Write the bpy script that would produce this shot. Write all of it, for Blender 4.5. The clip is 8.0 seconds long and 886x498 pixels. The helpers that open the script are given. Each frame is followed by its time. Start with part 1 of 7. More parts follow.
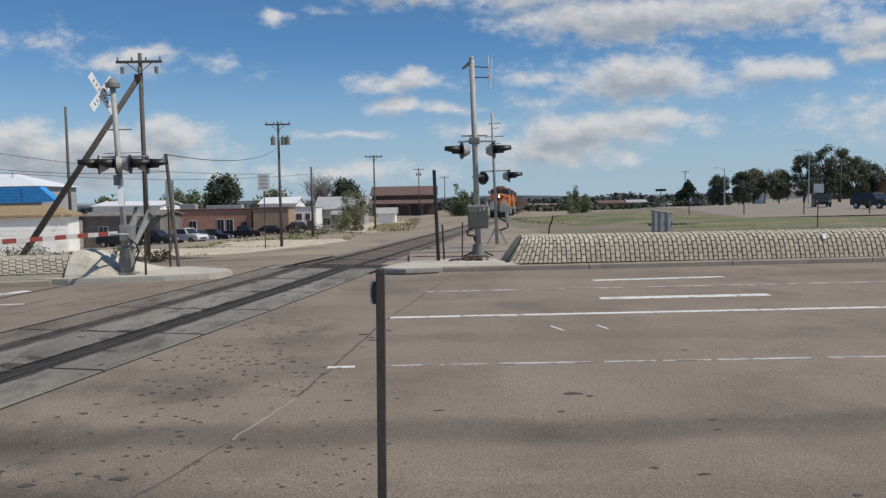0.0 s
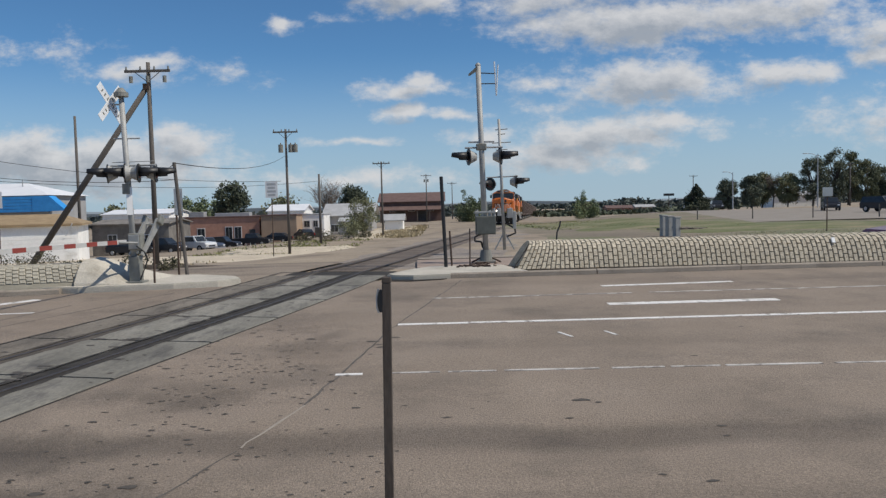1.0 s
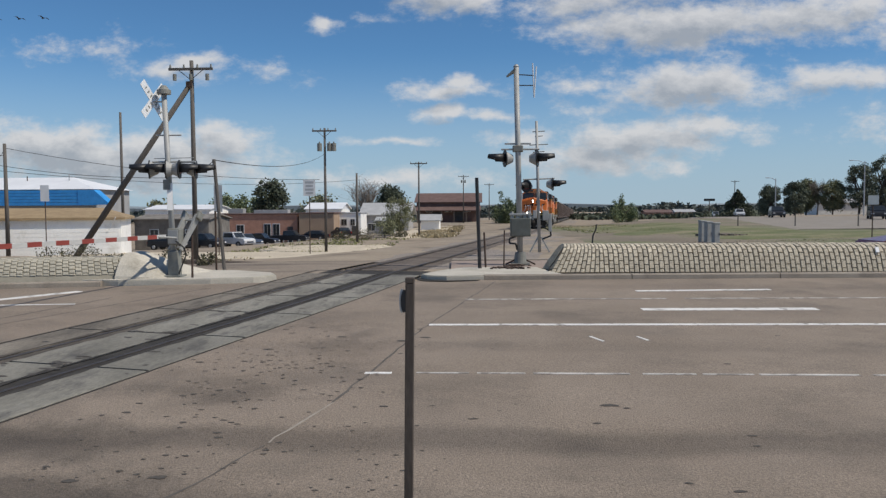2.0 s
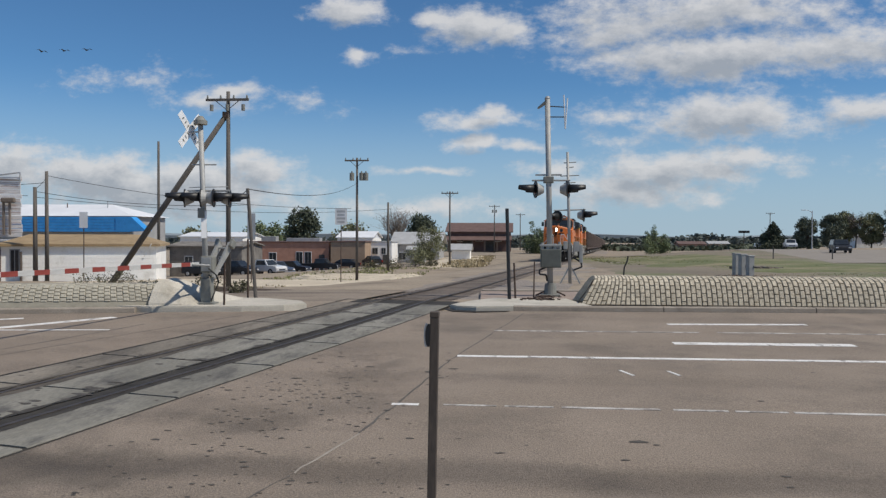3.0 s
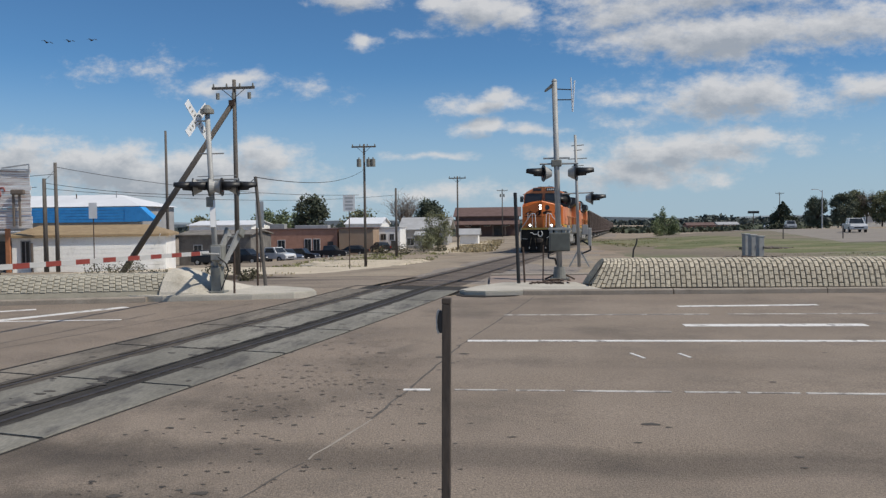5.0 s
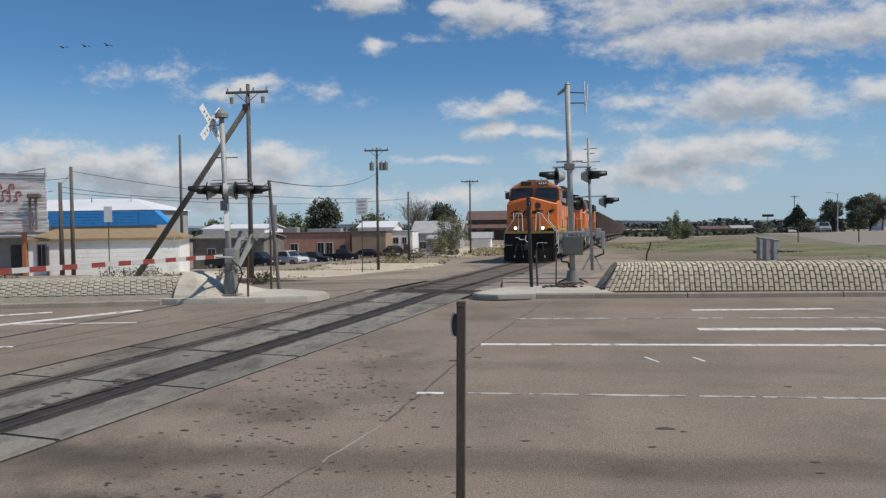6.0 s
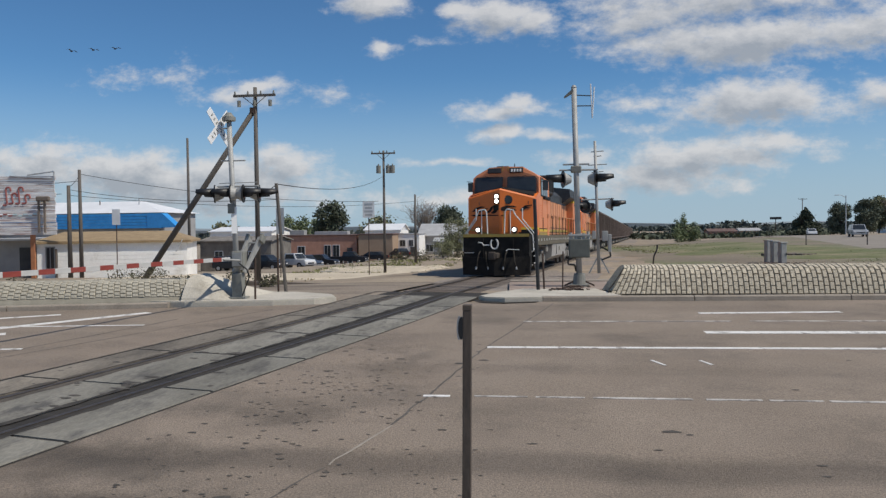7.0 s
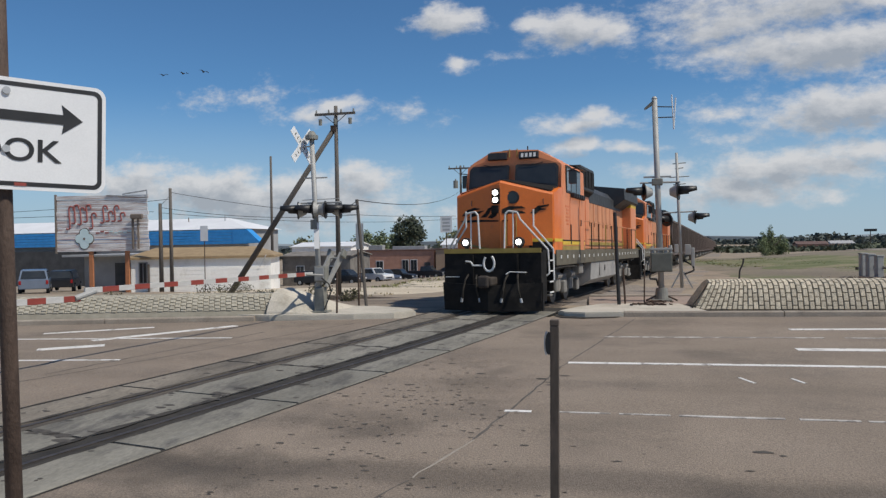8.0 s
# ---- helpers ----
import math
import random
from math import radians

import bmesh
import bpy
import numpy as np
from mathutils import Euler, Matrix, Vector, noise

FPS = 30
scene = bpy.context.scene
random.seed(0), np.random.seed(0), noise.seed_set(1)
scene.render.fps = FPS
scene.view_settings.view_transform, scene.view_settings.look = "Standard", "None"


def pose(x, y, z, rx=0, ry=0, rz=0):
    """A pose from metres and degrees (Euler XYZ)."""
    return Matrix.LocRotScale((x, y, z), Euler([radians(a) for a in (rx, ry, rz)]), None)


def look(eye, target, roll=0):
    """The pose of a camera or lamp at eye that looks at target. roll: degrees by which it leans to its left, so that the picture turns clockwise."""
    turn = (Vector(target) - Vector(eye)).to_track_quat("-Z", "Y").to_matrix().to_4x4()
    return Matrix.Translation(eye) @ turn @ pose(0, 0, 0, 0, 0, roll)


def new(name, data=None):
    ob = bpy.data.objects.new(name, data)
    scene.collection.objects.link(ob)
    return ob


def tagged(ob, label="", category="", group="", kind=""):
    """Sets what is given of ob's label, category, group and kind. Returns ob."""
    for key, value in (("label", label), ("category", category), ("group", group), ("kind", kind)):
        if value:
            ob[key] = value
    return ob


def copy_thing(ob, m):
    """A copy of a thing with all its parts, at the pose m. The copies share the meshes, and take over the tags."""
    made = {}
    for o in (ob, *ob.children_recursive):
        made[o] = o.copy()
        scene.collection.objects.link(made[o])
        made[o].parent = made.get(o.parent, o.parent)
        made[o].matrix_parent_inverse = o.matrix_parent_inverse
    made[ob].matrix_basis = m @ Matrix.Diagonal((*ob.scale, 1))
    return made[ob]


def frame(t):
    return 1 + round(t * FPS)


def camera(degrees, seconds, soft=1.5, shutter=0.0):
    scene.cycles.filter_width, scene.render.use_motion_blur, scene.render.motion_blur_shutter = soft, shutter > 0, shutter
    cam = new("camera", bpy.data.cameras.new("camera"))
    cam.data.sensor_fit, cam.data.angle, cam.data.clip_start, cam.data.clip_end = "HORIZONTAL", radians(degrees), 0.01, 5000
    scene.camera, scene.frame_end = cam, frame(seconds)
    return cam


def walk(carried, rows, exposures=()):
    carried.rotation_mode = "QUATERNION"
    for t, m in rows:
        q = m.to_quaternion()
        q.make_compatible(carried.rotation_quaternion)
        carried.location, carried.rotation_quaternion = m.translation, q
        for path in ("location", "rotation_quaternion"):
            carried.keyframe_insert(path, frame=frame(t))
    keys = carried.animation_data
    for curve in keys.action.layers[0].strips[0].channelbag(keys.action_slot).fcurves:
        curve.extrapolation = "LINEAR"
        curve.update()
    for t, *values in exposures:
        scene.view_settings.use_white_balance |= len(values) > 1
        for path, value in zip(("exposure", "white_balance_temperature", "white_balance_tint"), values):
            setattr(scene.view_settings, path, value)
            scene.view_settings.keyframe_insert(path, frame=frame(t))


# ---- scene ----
cam = camera(59.5, 8.0, soft=1.35)

PATH = [
    (0, (-0.099, 0.462, 1.941), (-0.089, 2.458, 1.812), -1.0),
    (0.5, (-0.1, 0.439, 1.944), (-0.107, 2.436, 1.825), -1.4),
    (1, (-0.088, 0.457, 1.95), (-0.098, 2.454, 1.837), -1.4),
    (1.5, (-0.037, 0.45, 1.953), (-0.067, 2.447, 1.838), -1.0),
    (2.8, (-0.017, 0.434, 1.967), (-0.219, 2.423, 1.914), 0.3),
    (3, (0.001, 0.433, 1.981), (-0.181, 2.424, 1.947), 0.2),
    (3.5, (-0.014, 0.452, 1.992), (-0.224, 2.44, 1.958), -0.7),
    (4, (0.002, 0.454, 1.982), (-0.198, 2.444, 1.933), -0.6),
    (5.5, (-0.021, 0.429, 1.989), (-0.232, 2.417, 1.914), -0.8),
    (6, (-0.023, 0.427, 1.987), (-0.258, 2.412, 1.924), -0.7),
    (6.5, (-0.026, 0.416, 1.988), (-0.267, 2.401, 1.929), -0.9),
    (7, (-0.018, 0.404, 1.993), (-0.27, 2.387, 1.937), -0.7),
    (7.5, (-0.042, 0.356, 2.009), (-0.401, 2.323, 1.985), -0.8),
    (8, (-0.062, 0.35, 2.0), (-0.508, 2.299, 1.984), -1.0),
]
walk(cam, [(t, look(e, g, r)) for t, e, g, r in PATH])

SLOPE = 0.0155            # the road falls towards the viewer's side
GRADE = 0.0115            # the track falls away beyond the crossing
scene.view_settings.exposure = 0.0


# ---------------------------------------------------------------- the lie of the land
def smooth(v, a, b):
    u = min(1.0, max(0.0, (v - a) / (b - a)))
    return u * u * (3 - 2 * u)


def track_point(s):
    """Centre line of the track: s metres along it from y = 16, with its heading east of north in radians."""
    h0, h1, bend = math.radians(13.0), math.radians(7.2), 22.4
    x, y = -4.97, 16.0
    if s <= 0:
        return x + s * math.sin(h0), y + s * math.cos(h0), h0
    n, u = 24, min(s, bend)
    for i in range(n):
        h = h0 + (h1 - h0) * ((i + 0.5) * u / n) / bend
        x, y = x + math.sin(h) * u / n, y + math.cos(h) * u / n
    h = h0 + (h1 - h0) * u / bend
    rest = s - u
    f = min(1.0, s / 45)
    x -= 0.25 * math.sin(math.pi * f) ** 2          # the curve eases in late
    return x + rest * math.sin(h), y + rest * math.cos(h), h - 0.25 * math.pi / 45 * math.sin(math.tau * f)


def track_x(y):
    if y < 16:
        return -4.97 + (y - 16) * math.tan(math.radians(13.0))
    if y > 38:
        return -1.05 + (y - 38) * math.tan(math.radians(7.2))
    u = (y - 16) / 22
    return -4.97 + 22 * (0.2309 * u - 0.0523 * u * u)


def land(x, y):
    """Height of the open ground."""
    z = -SLOPE * max(0.0, 24 - max(y, 3.0))
    left = track_x(y) - x
    if y > 24:
        beside = smooth(left, 3, 12)
        z -= min(1.9, 0.045 * (y - 24)) * beside
        z -= 1.9 * smooth(left, 20, 45) * smooth(y, 60, 110)
        z -= GRADE * (min(y, 420) - 24) * (1 - beside) * (1 - 0.85 * smooth(-left, 5, 24 + 0.9 * max(0, y - 130)))
    if y > 150 and left > 3:
        z -= 0.002 * (y - 150)
    return z


# ---------------------------------------------------------------- sky and sun
SUN_AZ, SUN_EL = math.radians(103), math.radians(54)   # azimuth from +y towards +x
sun = new("sun", bpy.data.lights.new("sun", "SUN"))
sun.data.energy, sun.data.angle, sun.data.color = 3.7, radians(0.6), (1.0, 0.93, 0.81)
sun_way = Vector((math.sin(SUN_AZ) * math.cos(SUN_EL), math.cos(SUN_AZ) * math.cos(SUN_EL), math.sin(SUN_EL)))
sun.matrix_world = look(sun_way * 100, (0, 0, 0))

world = bpy.data.worlds.new("sky")
scene.world = world
world.use_nodes = True
wt = world.node_tree
wt.nodes.clear()


def wn(kind, **sets):
    n = wt.nodes.new(kind)
    for k, v in sets.items():
        if k == "op":
            n.operation = v
        else:
            n.inputs[int(k[1:])].default_value = v
    return n


def wl(a, b, i=0, o=0):
    wt.links.new(a.outputs[o], b.inputs[i])


out = wn("ShaderNodeOutputWorld")
sky = wn("ShaderNodeTexSky")
sky.sky_type, sky.sun_disc = "NISHITA", False
sky.sun_elevation, sky.sun_rotation = SUN_EL, SUN_AZ
sky.altitude, sky.air_density, sky.dust_density, sky.ozone_density = 1400, 1.0, 0.1, 2.6
co = wn("ShaderNodeTexCoord")
sep = wn("ShaderNodeSeparateXYZ")
wl(co, sep)
ahead = wn("ShaderNodeMath", op="MAXIMUM", _1=0.08)
wl(sep, ahead, 0, 1)
u = wn("ShaderNodeMath", op="DIVIDE")
wl(sep, u, 0, 0), wl(ahead, u, 1)
v = wn("ShaderNodeMath", op="DIVIDE")
wl(sep, v, 0, 2), wl(ahead, v, 1)
uv = wn("ShaderNodeCombineXYZ")
wl(u, uv, 0), wl(v, uv, 1)
# clouds: centre east, centre up, half width, half height (tangents of the angles), thickness
CLOUDS = [(0.12, 0.258, 0.10, 0.034, 0.8), (0.25, 0.226, 0.21, 0.036, 1.15), (0.41, 0.236, 0.17, 0.034, 1.0), (0.24, 0.282, 0.22, 0.036, 0.95),
          (0.265, 0.150, 0.12, 0.042, 1.2), (0.13, 0.155, 0.08, 0.016, 0.45), (0.435, 0.155, 0.082, 0.020, 1.0),
          (0.56, 0.205, 0.13, 0.028, 0.85), (0.56, 0.176, 0.075, 0.016, 0.9), (0.60, 0.10, 0.15, 0.04, 0.55),
          (0.20, 0.085, 0.15, 0.028, 1.15), (0.14, 0.060, 0.12, 0.028, 1.0), (0.28, 0.096, 0.09, 0.015, 0.9), (0.05, 0.088, 0.05, 0.013, 0.7),
          (-0.045, 0.149, 0.07, 0.018, 0.85), (-0.035, 0.163, 0.032, 0.013, 0.95), (-0.055, 0.117, 0.038, 0.015, 1.1), (0.01, 0.115, 0.055, 0.009, 0.65),
          (-0.22, 0.291, 0.055, 0.024, 1.1), (-0.05, 0.268, 0.08, 0.029, 1.1), (-0.10, 0.283, 0.034, 0.014, 0.9), (-0.01, 0.259, 0.045, 0.023, 1.1),
          (-0.203, 0.233, 0.026, 0.014, 1.05), (-0.148, 0.241, 0.03, 0.008, 0.28), (-0.395, 0.184, 0.08, 0.019, 0.75), (-0.362, 0.196, 0.033, 0.015, 1.0),
          (-0.28, 0.173, 0.04, 0.011, 0.22), (-0.485, 0.212, 0.05, 0.013, 0.18), (-0.57, 0.207, 0.045, 0.012, 0.28),
          (-0.45, 0.062, 0.22, 0.048, 1.2), (-0.335, 0.088, 0.065, 0.028, 1.15), (-0.69, 0.088, 0.11, 0.046, 1.1), (-0.56, 0.076, 0.14, 0.038, 1.2),
          (-0.115, 0.082, 0.055, 0.007, 0.65), (0.25, 0.046, 0.025, 0.008, 0.6), (0.14, 0.127, 0.045, 0.010, 0.3), (-0.12, 0.036, 0.2, 0.014, 0.55)]


def cloud_field(shift_u, shift_v):
    """How deep in cloud a direction is, moved by a small shift; ragged by two scales of noise."""
    p = wn("ShaderNodeVectorMath", op="ADD", _1=(shift_u, shift_v, 0))
    wl(uv, p)
    st = wn("ShaderNodeVectorMath", op="MULTIPLY", _1=(1.0, 1.7, 1.0))
    wl(p, st)
    big = wn("ShaderNodeTexNoise", _2=11.0, _3=3.0, _4=0.5)
    wl(st, big)
    off = wn("ShaderNodeVectorMath", op="SUBTRACT", _1=(0.5, 0.5, 0.5))
    wt.links.new(big.outputs["Color"], off.inputs[0])
    off_s = wn("ShaderNodeVectorMath", op="MULTIPLY", _1=(0.085, 0.036, 0.0))
    wl(off, off_s)
    q = wn("ShaderNodeVectorMath", op="ADD")
    wl(p, q), wl(off_s, q, 1)
    best = None
    for cu, cv, a, b, thick in CLOUDS:
        d = wn("ShaderNodeVectorMath", op="SUBTRACT", _1=(cu, cv, 0))
        wl(q, d)
        m = wn("ShaderNodeVectorMath", op="MULTIPLY", _1=(1 / a, 1 / b, 0))
        wl(d, m)
        ln = wn("ShaderNodeVectorMath", op="LENGTH")
        wl(m, ln)
        f = wn("ShaderNodeMath", op="MULTIPLY_ADD", _1=-thick, _2=thick)
        wl(ln, f, 0, 1)
        if best is None:
            best = f
        else:
            m = wn("ShaderNodeMath", op="SMOOTH_MAX", _2=0.3)
            wl(best, m), wl(f, m, 1)
            best = m
    fine = wn("ShaderNodeTexNoise", _2=24.0, _3=9.0, _4=0.66)
    wl(st, fine)
    edge = wn("ShaderNodeMath", op="MULTIPLY_ADD", _1=1.9, _2=-0.98)
    wl(fine, edge)
    total = wn("ShaderNodeMath", op="ADD")
    wl(best, total), wl(edge, total, 1)
    return total


here = cloud_field(0.0, 0.0)
cover = wn("ShaderNodeMapRange", _1=-0.16, _2=0.72, _3=0.0, _4=0.92)
cover.interpolation_type = "SMOOTHSTEP"
wl(here, cover)
# scattered cloud over the rest of the sky
rest = wn("ShaderNodeTexNoise", _2=3.2, _3=7.0, _4=0.6)
wl(co, rest)
rest_m = wn("ShaderNodeMapRange", _1=0.53, _2=0.70, _3=0.0, _4=0.85)
wl(rest, rest_m)
behind = wn("ShaderNodeMapRange", _1=0.45, _2=0.15, _3=0.0, _4=1.0)
wl(sep, behind, 0, 1)
rest_b = wn("ShaderNodeMath", op="MULTIPLY")
wl(rest_m, rest_b), wl(behind, rest_b, 1)
total = wn("ShaderNodeMath", op="MAXIMUM")
wl(cover, total), wl(rest_b, total, 1)
# sunlit tops, greyer bellies: the more cloud lies above and sunwards, the greyer
above = cloud_field(0.010, 0.017)
tone = wn("ShaderNodeValToRGB")
tone.color_ramp.elements[0].position, tone.color_ramp.elements[0].color = 0.10, (0.93, 0.93, 0.94, 1)
tone.color_ramp.elements[1].position, tone.color_ramp.elements[1].color = 0.95, (0.50, 0.545, 0.61, 1)
wl(above, tone)
bg_sky = wn("ShaderNodeBackground", _1=0.084)
tint = wn("ShaderNodeVectorMath", op="MULTIPLY", _1=(0.60, 0.92, 1.12))
wl(sky, tint)
# pale haze low over the horizon
low = wn("ShaderNodeMapRange", _1=0.0, _2=0.20, _3=0.85, _4=0.0)
low.interpolation_type = "SMOOTHSTEP"
wl(sep, low, 0, 2)
haze = wn("ShaderNodeMix")
haze.data_type = "RGBA"
haze.inputs[7].default_value = (4.3, 5.6, 6.9, 1)
wl(low, haze, 0), wl(tint, haze, 6)
wt.links.new(haze.outputs[2], bg_sky.inputs[0])
bg_cloud = wn("ShaderNodeBackground", _1=0.70)
wl(tone, bg_cloud)
mix = wn("ShaderNodeMixShader")
wl(total, mix, 0), wl(bg_sky, mix, 1), wl(bg_cloud, mix, 2)
wl(mix, out)


# ---------------------------------------------------------------- materials
def mat(name, dark, light, scale=6.0, rough=0.8, metal=0.0, bump=0.0, bump_scale=40.0, fine=0.0, fine_scale=120.0,
        vary=0.0, coat=0.0, stain=None, stain_scale=0.6, stain_at=(0.55, 0.7), stretch=(1, 1, 1), emit=0.0, island=0.0):
    """A surface with broad patches, fine grain, stains and relief, in metres."""
    m = bpy.data.materials.new(name)
    m.use_nodes = True
    t = m.node_tree
    n, lk = t.nodes, t.links
    b = n["Principled BSDF"]
    b.inputs["Roughness"].default_value, b.inputs["Metallic"].default_value = rough, metal
    b.inputs["Coat Weight"].default_value = coat
    tc = n.new("ShaderNodeTexCoord")
    mp = n.new("ShaderNodeMapping")
    mp.inputs["Scale"].default_value = stretch
    lk.new(tc.outputs["Object"], mp.inputs[0])

    def tex(sc, detail=5.0, rg=0.6):
        x = n.new("ShaderNodeTexNoise")
        x.inputs["Scale"].default_value, x.inputs["Detail"].default_value, x.inputs["Roughness"].default_value = sc, detail, rg
        lk.new(mp.outputs[0], x.inputs["Vector"])
        return x.outputs["Fac"]

    def ranged(fac, a, c, lo=0.0, hi=1.0):
        x = n.new("ShaderNodeMapRange")
        for i, val in enumerate((a, c, lo, hi)):
            x.inputs[i + 1].default_value = val
        lk.new(fac, x.inputs[0])
        return x.outputs[0]

    def blend(fac, c1, c2):
        x = n.new("ShaderNodeMix")
        x.data_type = "RGBA"
        lk.new(fac, x.inputs[0])
        for i, c in ((6, c1), (7, c2)):
            if isinstance(c, tuple):
                x.inputs[i].default_value = (*c, 1)
            else:
                lk.new(c, x.inputs[i])
        return x.outputs[2]

    col = blend(ranged(tex(scale), 0.3, 0.7), dark, light)
    if stain:
        col = blend(ranged(tex(stain_scale, 6, 0.65), stain_at[0], stain_at[1], 0, 0.85), col, stain)
    if fine:
        g = ranged(tex(fine_scale, 2, 0.7), 0.3, 0.7, 1 - fine, 1 + fine)
        x = n.new("ShaderNodeVectorMath")
        x.operation = "SCALE"
        lk.new(col, x.inputs[0]), lk.new(g, x.inputs[3])
        col = x.outputs[0]
    for amount, node, sock in ((vary, "ShaderNodeObjectInfo", "Random"), (island, "ShaderNodeNewGeometry", "Random Per Island")):
        if amount:
            o = n.new(node)
            x = n.new("ShaderNodeVectorMath")
            x.operation = "SCALE"
            lk.new(col, x.inputs[0]), lk.new(ranged(o.outputs[sock], 0, 1, 1 - amount, 1 + amount), x.inputs[3])
            col = x.outputs[0]
    lk.new(col, b.inputs["Base Color"])
    lk.new(ranged(tex(scale * 2.3), 0.3, 0.7, max(0.02, rough - 0.08), min(1, rough + 0.08)), b.inputs["Roughness"])
    if bump:
        bp = n.new("ShaderNodeBump")
        bp.inputs["Strength"].default_value, bp.inputs["Distance"].default_value = min(1, bump), 0.02
        lk.new(tex(bump_scale, 4), bp.inputs["Height"])
        lk.new(bp.outputs[0], b.inputs["Normal"])
    if emit:
        b.inputs["Emission Color"].default_value, b.inputs["Emission Strength"].default_value = (*light, 1), emit
    return m


def wheel_paths(m, bands):
    """Darkens a road along lines of wear across y: centre, half width, depth."""
    t = m.node_tree
    n, lk = t.nodes, t.links
    b = n["Principled BSDF"]
    col = b.inputs["Base Color"].links[0].from_socket
    tc = n.new("ShaderNodeTexCoord")
    xyz = n.new("ShaderNodeSeparateXYZ")
    lk.new(tc.outputs["Object"], xyz.inputs[0])
    nz = n.new("ShaderNodeTexNoise")
    nz.inputs["Scale"].default_value, nz.inputs["Detail"].default_value = 0.7, 7
    lk.new(tc.outputs["Object"], nz.inputs["Vector"])
    wob = n.new("ShaderNodeMath")
    wob.operation = "MULTIPLY_ADD"
    wob.inputs[1].default_value = 0.5
    lk.new(nz.outputs["Fac"], wob.inputs[0]), lk.new(xyz.outputs["Y"], wob.inputs[2])
    for centre, half, deep in bands:
        d = n.new("ShaderNodeMath")
        d.operation = "SUBTRACT"
        d.inputs[1].default_value = centre + 0.25
        lk.new(wob.outputs[0], d.inputs[0])
        a = n.new("ShaderNodeMath")
        a.operation = "ABSOLUTE"
        lk.new(d.outputs[0], a.inputs[0])
        r = n.new("ShaderNodeMapRange")
        r.interpolation_type = "SMOOTHSTEP"
        for i, val in enumerate((half * 0.3, half * 1.3, 1 - deep, 1.0)):
            r.inputs[i + 1].default_value = val
        lk.new(a.outputs[0], r.inputs[0])
        x = n.new("ShaderNodeVectorMath")
        x.operation = "SCALE"
        lk.new(col, x.inputs[0]), lk.new(r.outputs[0], x.inputs[3])
        col = x.outputs[0]
    lk.new(col, b.inputs["Base Color"])



def road_stains(m, stains):
    """Old spills on a road: centre, half lengths and depth of each, with ragged edges."""
    t = m.node_tree
    n, lk = t.nodes, t.links
    b = n["Principled BSDF"]
    col = b.inputs["Base Color"].links[0].from_socket
    tc = n.new("ShaderNodeTexCoord")
    nz = n.new("ShaderNodeTexNoise")
    nz.inputs["Scale"].default_value, nz.inputs["Detail"].default_value = 1.6, 8
    lk.new(tc.outputs["Object"], nz.inputs["Vector"])
    for cx, cy, rx, ry, deep in stains:
        d = n.new("ShaderNodeVectorMath")
        d.operation = "SUBTRACT"
        d.inputs[1].default_value = (cx, cy, 0)
        lk.new(tc.outputs["Object"], d.inputs[0])
        q = n.new("ShaderNodeVectorMath")
        q.operation = "MULTIPLY"
        q.inputs[1].default_value = (1 / rx, 1 / ry, 0)
        lk.new(d.outputs[0], q.inputs[0])
        ln = n.new("ShaderNodeVectorMath")
        ln.operation = "LENGTH"
        lk.new(q.outputs[0], ln.inputs[0])
        w = n.new("ShaderNodeMath")
        w.operation = "MULTIPLY_ADD"
        w.inputs[1].default_value = 2.2
        lk.new(nz.outputs["Fac"], w.inputs[0]), lk.new(ln.outputs["Value"], w.inputs[2])
        r = n.new("ShaderNodeMapRange")
        r.interpolation_type = "SMOOTHSTEP"
        for i, val in enumerate((1.2, 2.2, 1 - deep, 1.0)):
            r.inputs[i + 1].default_value = val
        lk.new(w.outputs[0], r.inputs[0])
        x = n.new("ShaderNodeVectorMath")
        x.operation = "SCALE"
        lk.new(col, x.inputs[0]), lk.new(r.outputs[0], x.inputs[3])
        col = x.outputs[0]
    lk.new(col, b.inputs["Base Color"])


